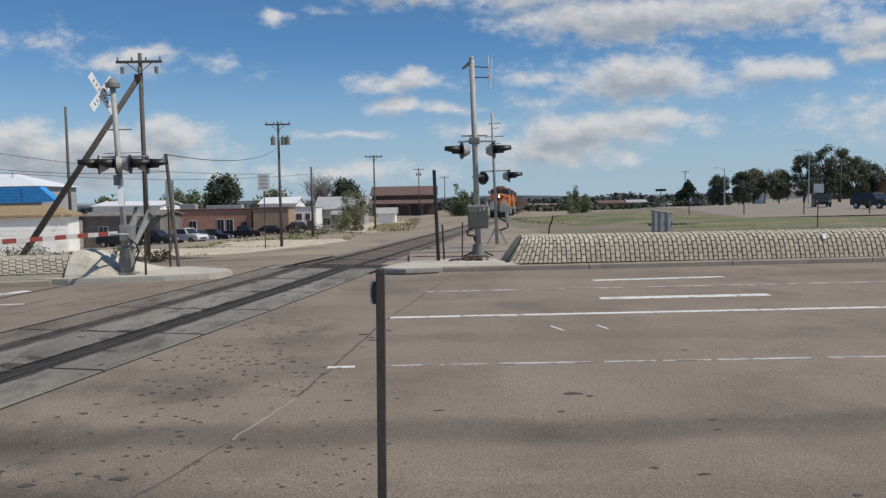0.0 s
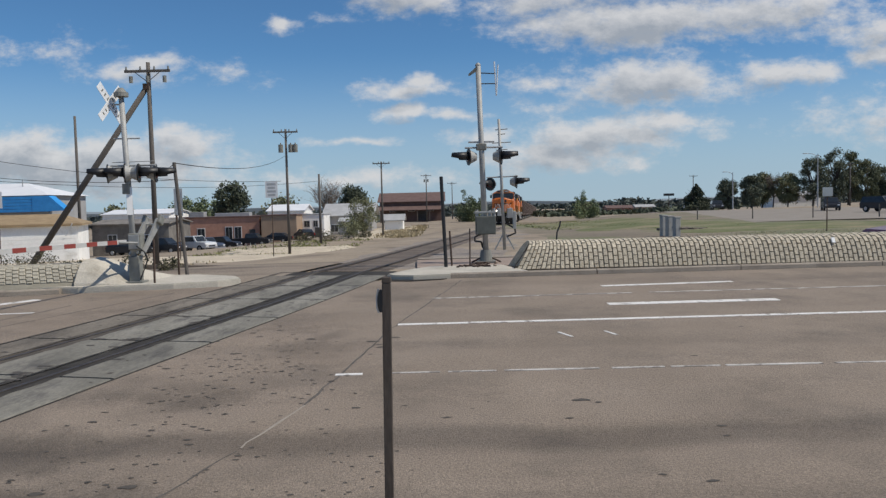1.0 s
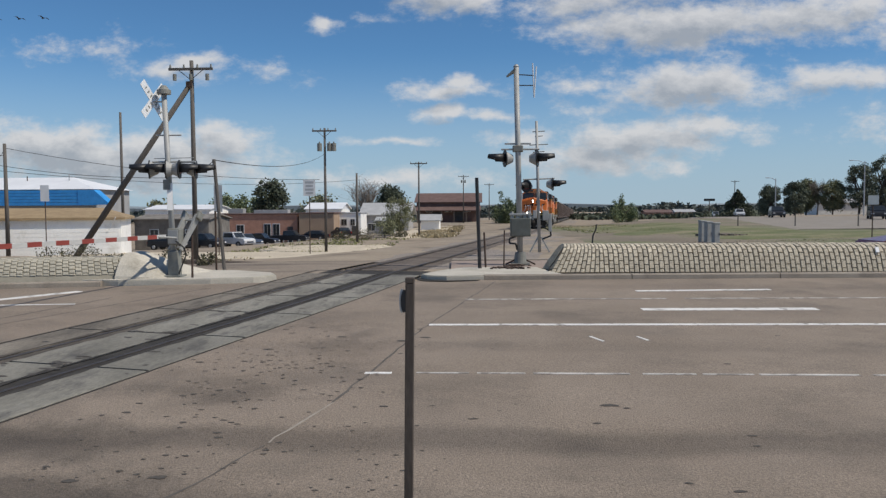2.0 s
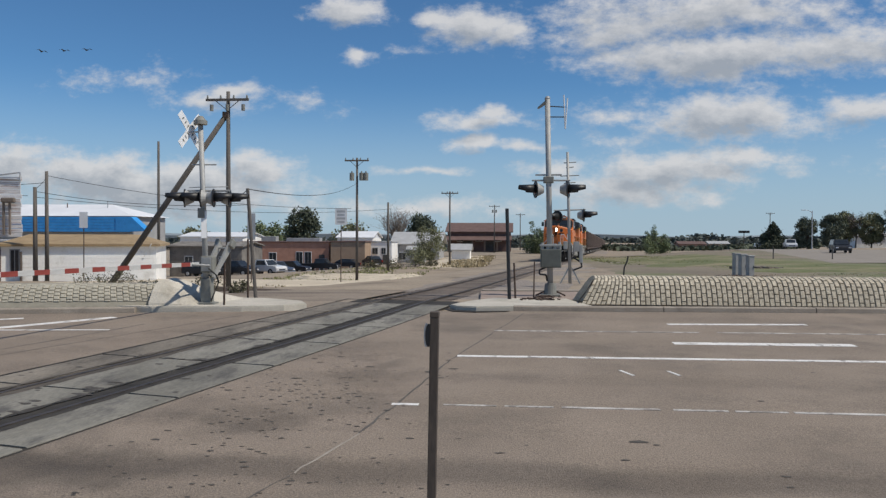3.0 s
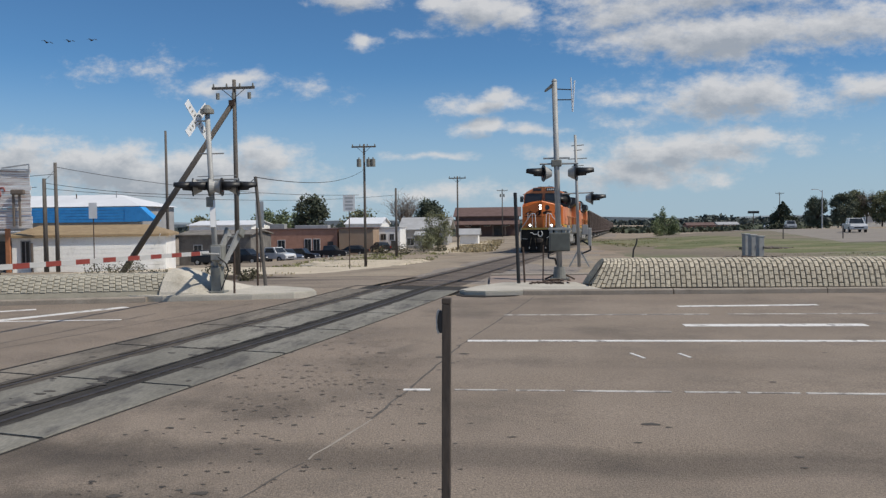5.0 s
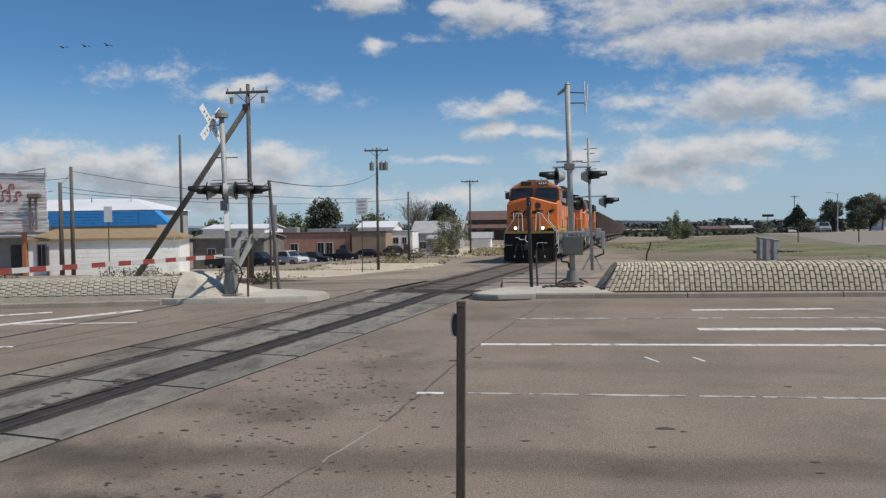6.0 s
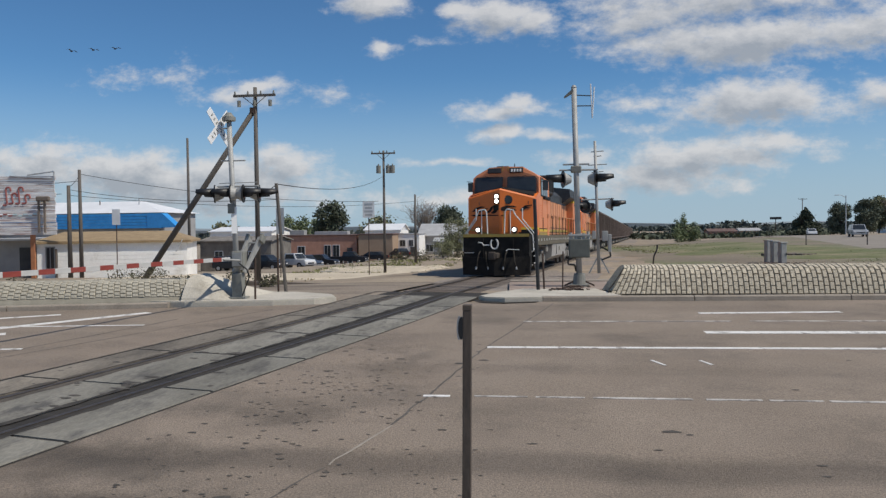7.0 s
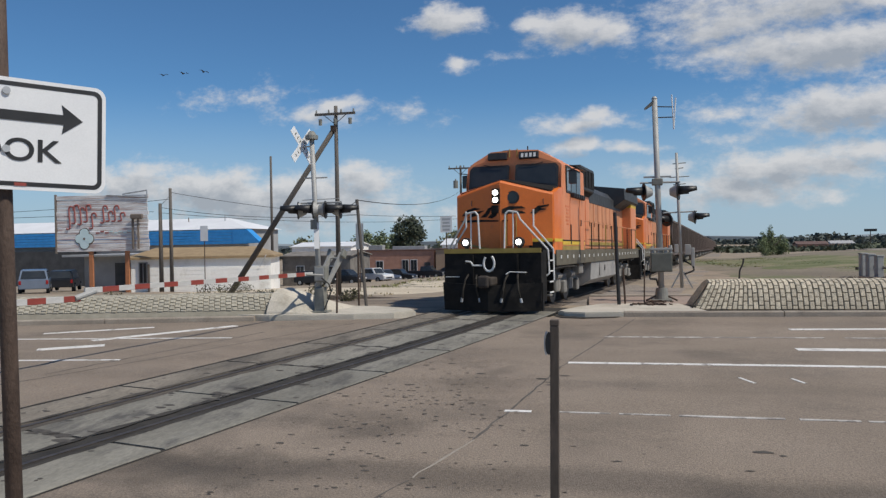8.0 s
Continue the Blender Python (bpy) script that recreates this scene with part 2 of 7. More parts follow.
M = dict(
    asphalt=mat("worn_asphalt", (0.214, 0.171, 0.132), (0.288, 0.232, 0.181), 0.30, 0.9, bump=0.8, bump_scale=55, fine=0.30, fine_scale=42,
                stain=(0.125, 0.103, 0.082), stain_scale=0.38, stain_at=(0.50, 0.74)),
    patch=mat("dusty_broken_asphalt", (0.215, 0.172, 0.13), (0.29, 0.238, 0.185), 0.4, 0.9, bump=0.4, bump_scale=60, fine=0.3, fine_scale=30,
              stain=(0.135, 0.108, 0.083), stain_scale=0.45, stain_at=(0.48, 0.62), stretch=(0.35, 1, 1)),
    oil=mat("oil_spot", (0.05, 0.043, 0.035), (0.10, 0.086, 0.07), 14, 0.75),
    dirt=mat("dry_dirt", (0.255, 0.202, 0.148), (0.345, 0.285, 0.21), 0.25, 0.95, bump=0.6, bump_scale=12, fine=0.22, fine_scale=9,
             stain=(0.165, 0.13, 0.095), stain_scale=0.22, stain_at=(0.50, 0.64)),
    sand=mat("pale_sandy_gravel", (0.44, 0.37, 0.275), (0.60, 0.52, 0.40), 0.6, 0.95, bump=0.6, bump_scale=15, fine=0.2, fine_scale=12),
    gravel=mat("railway_ballast", (0.19, 0.16, 0.135), (0.29, 0.25, 0.215), 5.0, 0.95, bump=1.0, bump_scale=14, fine=0.4, fine_scale=14),
    field=mat("dry_field", (0.16, 0.131, 0.094), (0.235, 0.193, 0.138), 0.15, 0.95, bump=0.6, bump_scale=6, fine=0.25, fine_scale=5,
              stain=(0.13, 0.155, 0.06), stain_scale=0.06, stain_at=(0.48, 0.58)),
    turf=mat("green_turf", (0.085, 0.106, 0.032), (0.155, 0.160, 0.064), 0.5, 0.95, fine=0.25, fine_scale=5, stain=(0.26, 0.215, 0.13), stain_scale=0.2, stain_at=(0.46, 0.62)),
    grass=mat("spring_grass", (0.17, 0.18, 0.07), (0.27, 0.265, 0.12), 0.8, 0.9, fine=0.3, fine_scale=9, island=0.35),
    drygrass=mat("dry_grass", (0.27, 0.22, 0.13), (0.37, 0.31, 0.19), 0.8, 0.9, fine=0.3, fine_scale=9, island=0.3),
    paint=mat("worn_white_road_paint", (0.60, 0.58, 0.55), (0.78, 0.76, 0.73), 3.0, 0.75, fine=0.12, fine_scale=40,
              stain=(0.22, 0.195, 0.175), stain_scale=5.0, stain_at=(0.56, 0.62)),
    faded=mat("faded_white_road_paint", (0.40, 0.37, 0.34), (0.60, 0.57, 0.53), 3.0, 0.8, fine=0.2, fine_scale=40,
              stain=(0.19, 0.17, 0.15), stain_scale=4.0, stain_at=(0.46, 0.56)),
    panel=mat("concrete_crossing_panel", (0.148, 0.139, 0.115), (0.25, 0.235, 0.198), 1.3, 0.85, bump=0.3, bump_scale=50, fine=0.18, fine_scale=25,
              vary=0.10, stain=(0.085, 0.078, 0.072), stain_scale=2.2, stain_at=(0.52, 0.66), stretch=(1, 0.35, 1)),
    rubber=mat("dirty_rubber_flange", (0.018, 0.015, 0.012), (0.045, 0.039, 0.032), 3, 0.97, bump=0.5, bump_scale=20),
    rail=mat("worn_steel_rail", (0.055, 0.045, 0.038), (0.11, 0.09, 0.075), 8, 0.55, 0.5),
    tie=mat("weathered_tie", (0.13, 0.105, 0.085), (0.20, 0.165, 0.14), 6, 0.9, stretch=(1, 8, 1), bump=0.5, vary=0.2),
    kerb=mat("old_concrete_kerb", (0.25, 0.212, 0.172), (0.35, 0.305, 0.252), 1.2, 0.9, bump=0.4, fine=0.15, fine_scale=30,
             stain=(0.19, 0.165, 0.14), stain_scale=1.1),
    slab=mat("pale_concrete_slab", (0.42, 0.39, 0.33), (0.54, 0.50, 0.43), 1.1, 0.9, bump=0.3, fine=0.12, fine_scale=30,
             stain=(0.31, 0.28, 0.23), stain_scale=0.9),
    paver=mat("cream_concrete_paver", (0.47, 0.41, 0.315), (0.61, 0.54, 0.42), 4.0, 0.95, bump=0.9, bump_scale=28, fine=0.22, fine_scale=22, vary=0.14),
    paver_worn=mat("worn_grey_cream_block", (0.37, 0.34, 0.275), (0.46, 0.425, 0.345), 2.0, 0.95, bump=0.5, bump_scale=30, fine=0.14, fine_scale=30, vary=0.07),
    arm_white=mat("dusty_white_sheeting", (0.46, 0.45, 0.43), (0.58, 0.57, 0.55), 4, 0.6, fine=0.06),
    joint_pale=mat("pale_dusty_joint", (0.25, 0.228, 0.18), (0.34, 0.312, 0.25), 5, 0.95),
    joint=mat("dark_paver_joint", (0.11, 0.10, 0.078), (0.19, 0.175, 0.135), 5, 0.95),
    wood=mat("weathered_pole_wood", (0.085, 0.075, 0.066), (0.155, 0.14, 0.126), 5, 0.9, stretch=(6, 6, 0.6), bump=0.6, bump_scale=30, fine=0.15),
    galv=mat("galvanised_steel", (0.36, 0.37, 0.38), (0.52, 0.53, 0.54), 4, 0.5, 0.35, fine=0.08),
    alu=mat("dull_aluminium_paint", (0.30, 0.30, 0.29), (0.42, 0.42, 0.405), 3, 0.6, 0.1, fine=0.06, stain=(0.3, 0.29, 0.27), stain_scale=3),
    black=mat("matt_black_paint", (0.012, 0.012, 0.013), (0.028, 0.028, 0.03), 5, 0.5),
    rusty=mat("brown_rusted_steel", (0.05, 0.032, 0.024), (0.105, 0.07, 0.052), 9, 0.8, 0.1, bump=0.4, bump_scale=60, fine=0.2, stretch=(1, 1, 0.5)),
    white=mat("reflective_white_sheeting", (0.70, 0.71, 0.72), (0.80, 0.81, 0.82), 2, 0.45, fine=0.03),
    signback=mat("bare_sign_metal", (0.42, 0.43, 0.44), (0.52, 0.53, 0.54), 2, 0.45, 0.4),
    red=mat("faded_red_sheeting", (0.23, 0.042, 0.03), (0.32, 0.065, 0.048), 3, 0.55, fine=0.1),
    glassred=mat("dark_red_lens", (0.06, 0.006, 0.005), (0.11, 0.012, 0.01), 3, 0.15),
    wire=mat("black_cable", (0.02, 0.02, 0.02), (0.035, 0.035, 0.035), 3, 0.7),
    boxgreen=mat("dark_grey_green_paint", (0.095, 0.10, 0.085), (0.15, 0.155, 0.135), 3, 0.6, fine=0.08),
    greybox=mat("grey_equipment_paint", (0.17, 0.17, 0.15), (0.25, 0.25, 0.225), 3, 0.6, fine=0.08, stain=(0.17, 0.15, 0.12), stain_scale=4),
)
wheel_paths(M["asphalt"], [(7.65, 0.42, 0.36), (6.1, 0.3, 0.12), (12.2, 0.45, 0.10), (15.4, 0.4, 0.08), (19.9, 0.6, 0.10)])
road_stains(M["asphalt"], [(-3.1, 9.4, 1.3, 0.7, 0.38), (-4.3, 7.4, 1.6, 0.8, 0.40), (-2.2, 12.4, 0.9, 1.3, 0.22), (-4.2, 6.1, 3.2, 0.9, 0.42), (-2.6, 14.0, 0.6, 0.5, 0.20), (5.0, 7.0, 2.5, 0.4, 0.15)])


# ---------------------------------------------------------------- mesh helpers
def part(name, bm, material, parent=None, label="", smooth_faces=False):
    """Links a bmesh as one mesh object, under a thing or a part where one is given."""
    me = bpy.data.meshes.new(name)
    bmesh.ops.recalc_face_normals(bm, faces=bm.faces)
    if smooth_faces:
        for f in bm.faces:
            f.smooth = True
    bm.to_mesh(me)
    bm.free()
    me.materials.append(material)
    ob = new(name, me)
    if parent is not None:
        ob.parent = parent
    if label:
        tagged(ob, label)
    return ob


def thing(name, m, label, category, group="", kind=""):
    ob = new(name)
    ob.empty_display_size = 0.2
    ob.matrix_basis = m
    return tagged(ob, label, category, group, kind)


def solid(name, bm, material, label, category, m=None, group="", kind=""):
    ob = part(name, bm, material)
    if m is not None:
        ob.matrix_basis = m
    return tagged(ob, label, category, group, kind)


def box(c, s, bm=None, rz=0.0, rx=0.0, ry=0.0, bevel=0.0):
    """A box with centre c and size s, its edges rounded by bevel."""
    bm = bm or bmesh.new()
    m = Matrix.Translation(c) @ Euler((radians(rx), radians(ry), radians(rz))).to_matrix().to_4x4() @ Matrix.Diagonal((*s, 1))
    made = bmesh.ops.create_cube(bm, size=1, matrix=m)
    if bevel:
        edges = list({e for vt in made["verts"] for e in vt.link_edges})
        bmesh.ops.bevel(bm, geom=edges, offset=bevel, segments=2, affect="EDGES", profile=0.5)
    return bm


def tube(a, b, r0, r1=None, bm=None, seg=10, caps=True):
    """A round bar from a to b."""
    bm = bm or bmesh.new()
    a, b = Vector(a), Vector(b)
    d = b - a
    m = Matrix.Translation((a + b) / 2) @ d.to_track_quat("Z", "Y").to_matrix().to_4x4()
    bmesh.ops.create_cone(bm, cap_ends=caps, segments=seg, radius1=r0, radius2=r0 if r1 is None else r1, depth=d.length, matrix=m)
    return bm


def bar(points, r, bm=None, seg=6):
    """A bent round bar through the points."""
    bm = bm or bmesh.new()
    for a, b in zip(points, points[1:]):
        tube(a, b, r, r, bm, seg)
    return bm


def prism(outline, a, b, axis="x", bm=None):
    """Extrudes a 2D outline from a to b along an axis; the outline is given in the two other axes in order."""
    bm = bm or bmesh.new()

    def at(p, w):
        return {"x": (w, p[0], p[1]), "y": (p[0], w, p[1]), "z": (p[0], p[1], w)}[axis]
    lo = [bm.verts.new(at(p, a)) for p in outline]
    hi = [bm.verts.new(at(p, b)) for p in outline]
    n = len(outline)
    bm.faces.new(lo), bm.faces.new(hi[::-1])
    for i in range(n):
        bm.faces.new((lo[i], hi[i], hi[(i + 1) % n], lo[(i + 1) % n]))
    return bm


def strip(sections, closed=False, bm=None):
    """Skins a row of cross-sections, each a list of points."""
    bm = bm or bmesh.new()
    rows = [[bm.verts.new(p) for p in s] for s in sections]
    for p, q in zip(rows, rows[1:]):
        k = len(p)
        for i in range(k if closed else k - 1):
            j = (i + 1) % k
            bm.faces.new((p[i], p[j], q[j], q[i]))
    return bm


def loft(sections, bm=None):
    """A closed solid through ring-shaped sections."""
    bm = bm or bmesh.new()
    rows = [[bm.verts.new(p) for p in s] for s in sections]
    for p, q in zip(rows, rows[1:]):
        k = len(p)
        for i in range(k):
            bm.faces.new((p[i], p[(i + 1) % k], q[(i + 1) % k], q[i]))
    bm.faces.new(rows[0]), bm.faces.new(rows[-1][::-1])
    return bm


# ---------------------------------------------------------------- ground and roads
def axis_steps(spans):
    vals = []
    for a, b, step in spans:
        n = max(1, round((b - a) / step))
        vals += [a + (b - a) * i / n for i in range(n)]
    return vals + [spans[-1][1]]


gx = axis_steps([(-900, -120, 60), (-120, -60, 6), (-60, 20, 1.5), (20, 80, 6), (80, 900, 80)])
gy = axis_steps([(-120, 0, 20), (0, 70, 1.5), (70, 130, 4), (130, 300, 15), (300, 2400, 150)])
bm = strip([[(x, y, land(x, y) - 0.06 + 0.05 * noise.noise((x * 0.3, y * 0.3, 0)) * smooth(y, 26, 40)) for x in gx] for y in gy])
ground = solid("ground", bm, M["dirt"], "dry brown dirt and gravel ground", "ground", kind="structure")
for f in ground.data.polygons:
    f.use_smooth = True


def far_kerb(x):
    """The far edge of the road, which turns towards the viewer west of the track."""
    return 21.35 + 0.05 * x if x > -4.0 else 21.15 + 0.21 * (x + 4.0)


ys = axis_steps([(4.6, 21.0, 0.6)])
xs = axis_steps([(-70, -20, 5), (-20, 20, 0.8), (20, 90, 7)])
rows = []
for x in xs:
    top = far_kerb(max(x, -40))
    rows.append([(x, y, -SLOPE * (24 - y)) for y in [4.6 + (top - 4.6) * i / 24 for i in range(25)]])
solid("road", strip(rows), M["asphalt"], "worn grey-brown asphalt road with oil spots", "road", kind="structure")

# side street beyond the crossing: broken asphalt that joins the road beside the track
rows = []
for i in range(34):
    y = 20.5 + i * 1.1
    lo, hi = track_x(y) - 4.6 - 0.5 * smooth(y, 30, 50), track_x(y) - 1.5
    if y < 30:
        lo = -30
    rows.append([(lo + (hi - lo) * k / 10, y, land(lo + (hi - lo) * k / 10, y) + 0.004 - 0.05 * (y < 22)) for k in range(11)])
rows = [r for r in rows if r[0][1] < 29.5]
solid("street", strip(rows), M["patch"], "dusty side street of broken asphalt beside the track", "street", kind="structure")

# near pavement, under the viewer
bm = box((0, 1.9, -0.36), (60, 5.0, 0.16), bevel=0.02)
solid("pavement", bm, M["kerb"], "plain concrete pavement at the roadside", "pavement", kind="structure")


def on_road(x, y, up=0.004):
    return (x, y, -SLOPE * (24 - y) + up)


def marking(points, name="road_marking", material="paint", label="white painted line on the asphalt", up=0.006):
    bm = bmesh.new()
    top = [bm.verts.new(on_road(x, y, up)) for x, y in points]
    bm.faces.new(top)
    made = bmesh.ops.extrude_face_region(bm, geom=bm.faces[:])
    for g in made["geom"]:
        if isinstance(g, bmesh.types.BMVert):
            g.co.z -= 0.012
    return solid(name, bm, M[material], label, "road marking", group="road markings", kind="structure")


def line(x0, y0, x1, y1, w, material="paint", label="white painted lane line on the asphalt"):
    d = Vector((x1 - x0, y1 - y0)).normalized()
    nx, ny = -d.y * w / 2, d.x * w / 2
    return marking([(x0 - nx, y0 - ny), (x1 - nx, y1 - ny), (x1 + nx, y1 + ny), (x0 + nx, y0 + ny)], material=material, label=label)


line(-0.99, 14.14, 30, 14.75, 0.16)
line(-0.43, 17.49, 4.0, 17.63, 0.12, "faded", "faded white lane line on the asphalt")
line(4.4, 17.66, 30, 18.3, 0.10, "faded", "faded white lane line on the asphalt")
line(3.6, 18.98, 6.82, 19.25, 0.22, label="broad white dash on the asphalt")
line(3.14, 16.02, 6.60, 16.12, 0.30, label="broad white dash on the asphalt")
line(-1.57, 10.38, -1.22, 10.39, 0.10)
random.seed(4)
x = -0.9
while x < 12:
    w = random.uniform(0.5, 1.3)
    line(x, 10.41, x + w, 10.41, random.uniform(0.06, 0.09), "faded", "worn broken white line on the asphalt")
    x += w + random.uniform(0.04, 0.2)
line(1.70, 13.05, 1.86, 12.62, 0.05, label="short white survey tick on the asphalt")
line(2.46, 13.05, 2.58, 12.68, 0.05, label="short white survey tick on the asphalt")
# west of the track
line(-14.2, 17.05, -12.0, 18.45, 0.20)
line(-12.0, 16.0, -9.9, 18.9, 0.28, label="broad white gore line on the asphalt")
line(-14.6, 16.0, -8.85, 16.7, 0.10)
line(-12.3, 14.6, -11.2, 15.35, 0.34, label="broad white dash on the asphalt")
line(-11.7, 13.28, -9.55, 13.57, 0.11)
line(-14.5, 14.2, -12.9, 14.5, 0.10)

# seam and cracks in the asphalt
M["seam"] = mat("tar_seam", (0.07, 0.06, 0.052), (0.13, 0.115, 0.10), 4, 0.85)
M["palecrack"] = mat("pale_filled_crack", (0.26, 0.23, 0.19), (0.34, 0.30, 0.255), 4, 0.9)


def crack(points, w, material="seam", seed=0):
    rnd = random.Random(seed)
    fine_pts = []
    for (x0, y0), (x1, y1) in zip(points, points[1:]):
        n = max(2, int(math.hypot(x1 - x0, y1 - y0) / 0.25))
        fine_pts += [(x0 + (x1 - x0) * i / n + rnd.uniform(-0.02, 0.02), y0 + (y1 - y0) * i / n + rnd.uniform(-0.02, 0.02)) for i in range(n)]
    fine_pts.append(points[-1])
    secs = []
    for i, (x, y) in enumerate(fine_pts):
        q, p = fine_pts[min(i + 1, len(fine_pts) - 1)], fine_pts[max(i - 1, 0)]
        d = Vector((q[0] - p[0], q[1] - p[1])).normalized()
        ww = w * rnd.uniform(0.5, 1.2) / 2
        secs.append([on_road(x + d.y * ww, y - d.x * ww, 0.003), on_road(x, y, 0.005), on_road(x - d.y * ww, y + d.x * ww, 0.003)])
    return solid("pavement_crack", strip(secs), M[material], "cracked seam running over the asphalt", "crack", kind="structure")


crack([(-3.0, 5.2), (-2.44, 6.23), (-2.06, 7.44)], 0.03, seed=1)
crack([(-2.06, 7.5), (-1.97, 7.9), (-1.71, 8.94)], 0.028, "palecrack", seed=2)
crack([(-1.71, 8.94), (-1.47, 10.73), (-1.08, 13.75), (-0.34, 17.67), (0.3, 21.0)], 0.035, seed=3)
crack([(-6.9, 19.6), (-9.0, 13.6), (-10.4, 10.0)], 0.04, seed=6)
crack([(-8.54, 17.7), (-9.05, 15.52), (-9.43, 14.08), (-9.93, 12.01)], 0.045, seed=8)

# the shadow under the east island's end, painted as a black patch
marking([(-1.9, 21.5), (-1.6, 21.0), (-1.0, 20.85), (-0.2, 21.1), (-0.1, 21.28), (-1.0, 21.12), (-1.55, 21.33), (-1.78, 21.78)], "tar_patch", "rubber", "painted shadow along the island's rounded end", 0.02)

# oil spots, scuffs and pits
rnd = random.Random(12)
spots = [(1.35, 8.91, 0.075), (-2.7, 6.6, 0.06), (-1.3, 12.6, 0.08), (-0.95, 12.9, 0.06), (-3.4, 6.5, 0.05)] + [(rnd.uniform(-4.2, 7.0), rnd.uniform(5.8, 9.5), rnd.uniform(0.015, 0.045)) for _ in range(26)]
spots += [(rnd.uniform(-4.0, -1.0), rnd.uniform(9.5, 15.0), rnd.uniform(0.02, 0.06)) for _ in range(20)]
# small pits: flat spots whose dark colour stands for the shade in them
spots += [(rnd.gauss(-2.7, 0.75), rnd.gauss(10.3, 1.7), rnd.uniform(0.008, 0.03)) for _ in range(230)]
spots += [(rnd.uniform(-4.2, -0.3), rnd.uniform(5.6, 7.6), rnd.uniform(0.006, 0.02)) for _ in range(90)]
spots += [(rnd.uniform(0, 9), rnd.uniform(9.5, 14), rnd.uniform(0.02, 0.04)) for _ in range(6)]
bm = bmesh.new()
for x, y, r in spots:
    ring = []
    for k in range(9):
        a = k * math.tau / 9
        rr = r * rnd.uniform(0.6, 1.2)
        ring.append(bm.verts.new(on_road(x + 1.5 * rr * math.cos(a), y + 0.8 * rr * math.sin(a), 0.0045)))
    bm.faces.new(ring)
solid("oil_spots", bm, M["oil"], "dark oil spots, scuffs and painted pits on the asphalt", "stain", kind="stuff")


# ---------------------------------------------------------------- track
def along(s, off, z):
    """A point beside the track centre line; off to its east."""
    x, y, h = track_point(s)
    return (x + off * math.cos(h), y - off * math.sin(h), z)


def bed(s, off, up):
    p = along(s, off, 0)
    return (p[0], p[1], -SLOPE * max(0, 24 - p[1]) - GRADE * max(0, min(p[1], 420) - 24) + up)


GAUGE = 0.7525
track = thing("railway_track", pose(0, 0, 0), "steel rails on weathered ties over grey ballast", "railway", kind="structure")
ss = axis_steps([(-30, 30, 1.0), (30, 120, 5), (120, 700, 40)])
for sgn in (-1, 1):
    prof = [(-0.036, -0.02), (-0.036, 0.022), (0.036, 0.022), (0.036, -0.02)]
    secs = [[bed(s, sgn * GAUGE + a, b - 0.005) for a, b in prof] for s in ss]
    bm = loft(secs)
    part("rail", bm, M["rail"], track, "worn steel rail")
# raised ballast shoulder beyond the crossing
secs = []
for s in axis_steps([(8.5, 30, 1.5), (30, 120, 6), (120, 700, 40)]):
    secs.append([bed(s, o, u - 0.12 * smooth(10 - s, 0, 2)) for o, u in ((-3.0, -0.10), (-1.8, -0.06), (-0.8, -0.055), (0, -0.05), (0.8, -0.055), (1.9, -0.05), (4.2, -0.06), (5.2, -0.12))])
part("ballast", strip(secs), M["gravel"], track, "grey-brown crushed ballast", True)
tie_bm = box((0, 0, 0), (2.6, 0.22, 0.08), bevel=0.012)
tie_me = None
s = 9.2
while s < 75:
    if tie_me is None:
        tie = part("tie", tie_bm, M["tie"], track)
        tie_me = tie.data
    else:
        tie = new("tie", tie_me)
        tie.parent = track
    p = bed(s, 0, -0.075)
    tie.matrix_basis = pose(*p, 0, 0, -math.degrees(track_point(s)[2]))
    s += 0.52

# crossing surface: concrete panels with rubber flangeways between them
crossing = thing("level_crossing_surface", pose(0, 0, 0), "grey concrete crossing panels with dark rubber flangeways", "level crossing", kind="structure")
PANEL = 2.47
M["panel_dusty"] = mat("dusty_brown_concrete_panel", (0.15, 0.13, 0.104), (0.235, 0.205, 0.165), 1.1, 0.9, bump=0.3, bump_scale=50, fine=0.2, fine_scale=25, vary=0.06, stain=(0.10, 0.086, 0.07), stain_scale=1.6, stain_at=(0.48, 0.64), stretch=(1, 0.35, 1))
M["dusty_flange"] = mat("dirt_packed_flangeway", (0.05, 0.043, 0.035), (0.12, 0.10, 0.08), 2.5, 0.95, bump=0.6, bump_scale=20)
for lo, hi, name in ((-1.74, -0.90, "field"), (-0.57, 0.46, "gauge"), (0.92, 1.74, "field")):
    for k in range(-6, 4):
        s0, s1 = -0.4 + k * PANEL + 0.03, -0.4 + (k + 1) * PANEL - 0.03
        if s1 > 8.6:
            continue
        secs = []
        for i in range(4):
            s = s0 + (s1 - s0) * i / 3
            secs.append([bed(s, lo, -0.03), bed(s, lo, 0.008), bed(s, lo + 0.03, 0.016), bed(s, hi - 0.03, 0.016), bed(s, hi, 0.008), bed(s, hi, -0.03)])
        part("panel", loft(secs), M["panel_dusty" if hi < -0.8 else "panel"], crossing)
for lo, hi in ((-0.91, -0.56), (0.45, 0.93)):
    secs = [[bed(s, lo, 0.004), bed(s, (lo + hi) / 2, 0.007), bed(s, hi, 0.004)] for s in axis_steps([(-16, 8, 0.8)])]
    part("flangeway", strip(secs), M["rubber" if lo > 0 else "dusty_flange"], crossing, "black rubber flangeway filler" if lo > 0 else "dusty flangeway packed with dirt")
secs = [[bed(s, -1.86, 0.003), bed(s, 0, 0.003), bed(s, 1.78, 0.003)] for s in axis_steps([(-16, 8.2, 0.8)])]
part("joint_filler", strip(secs), M["rubber"], crossing, "dark joint filler")

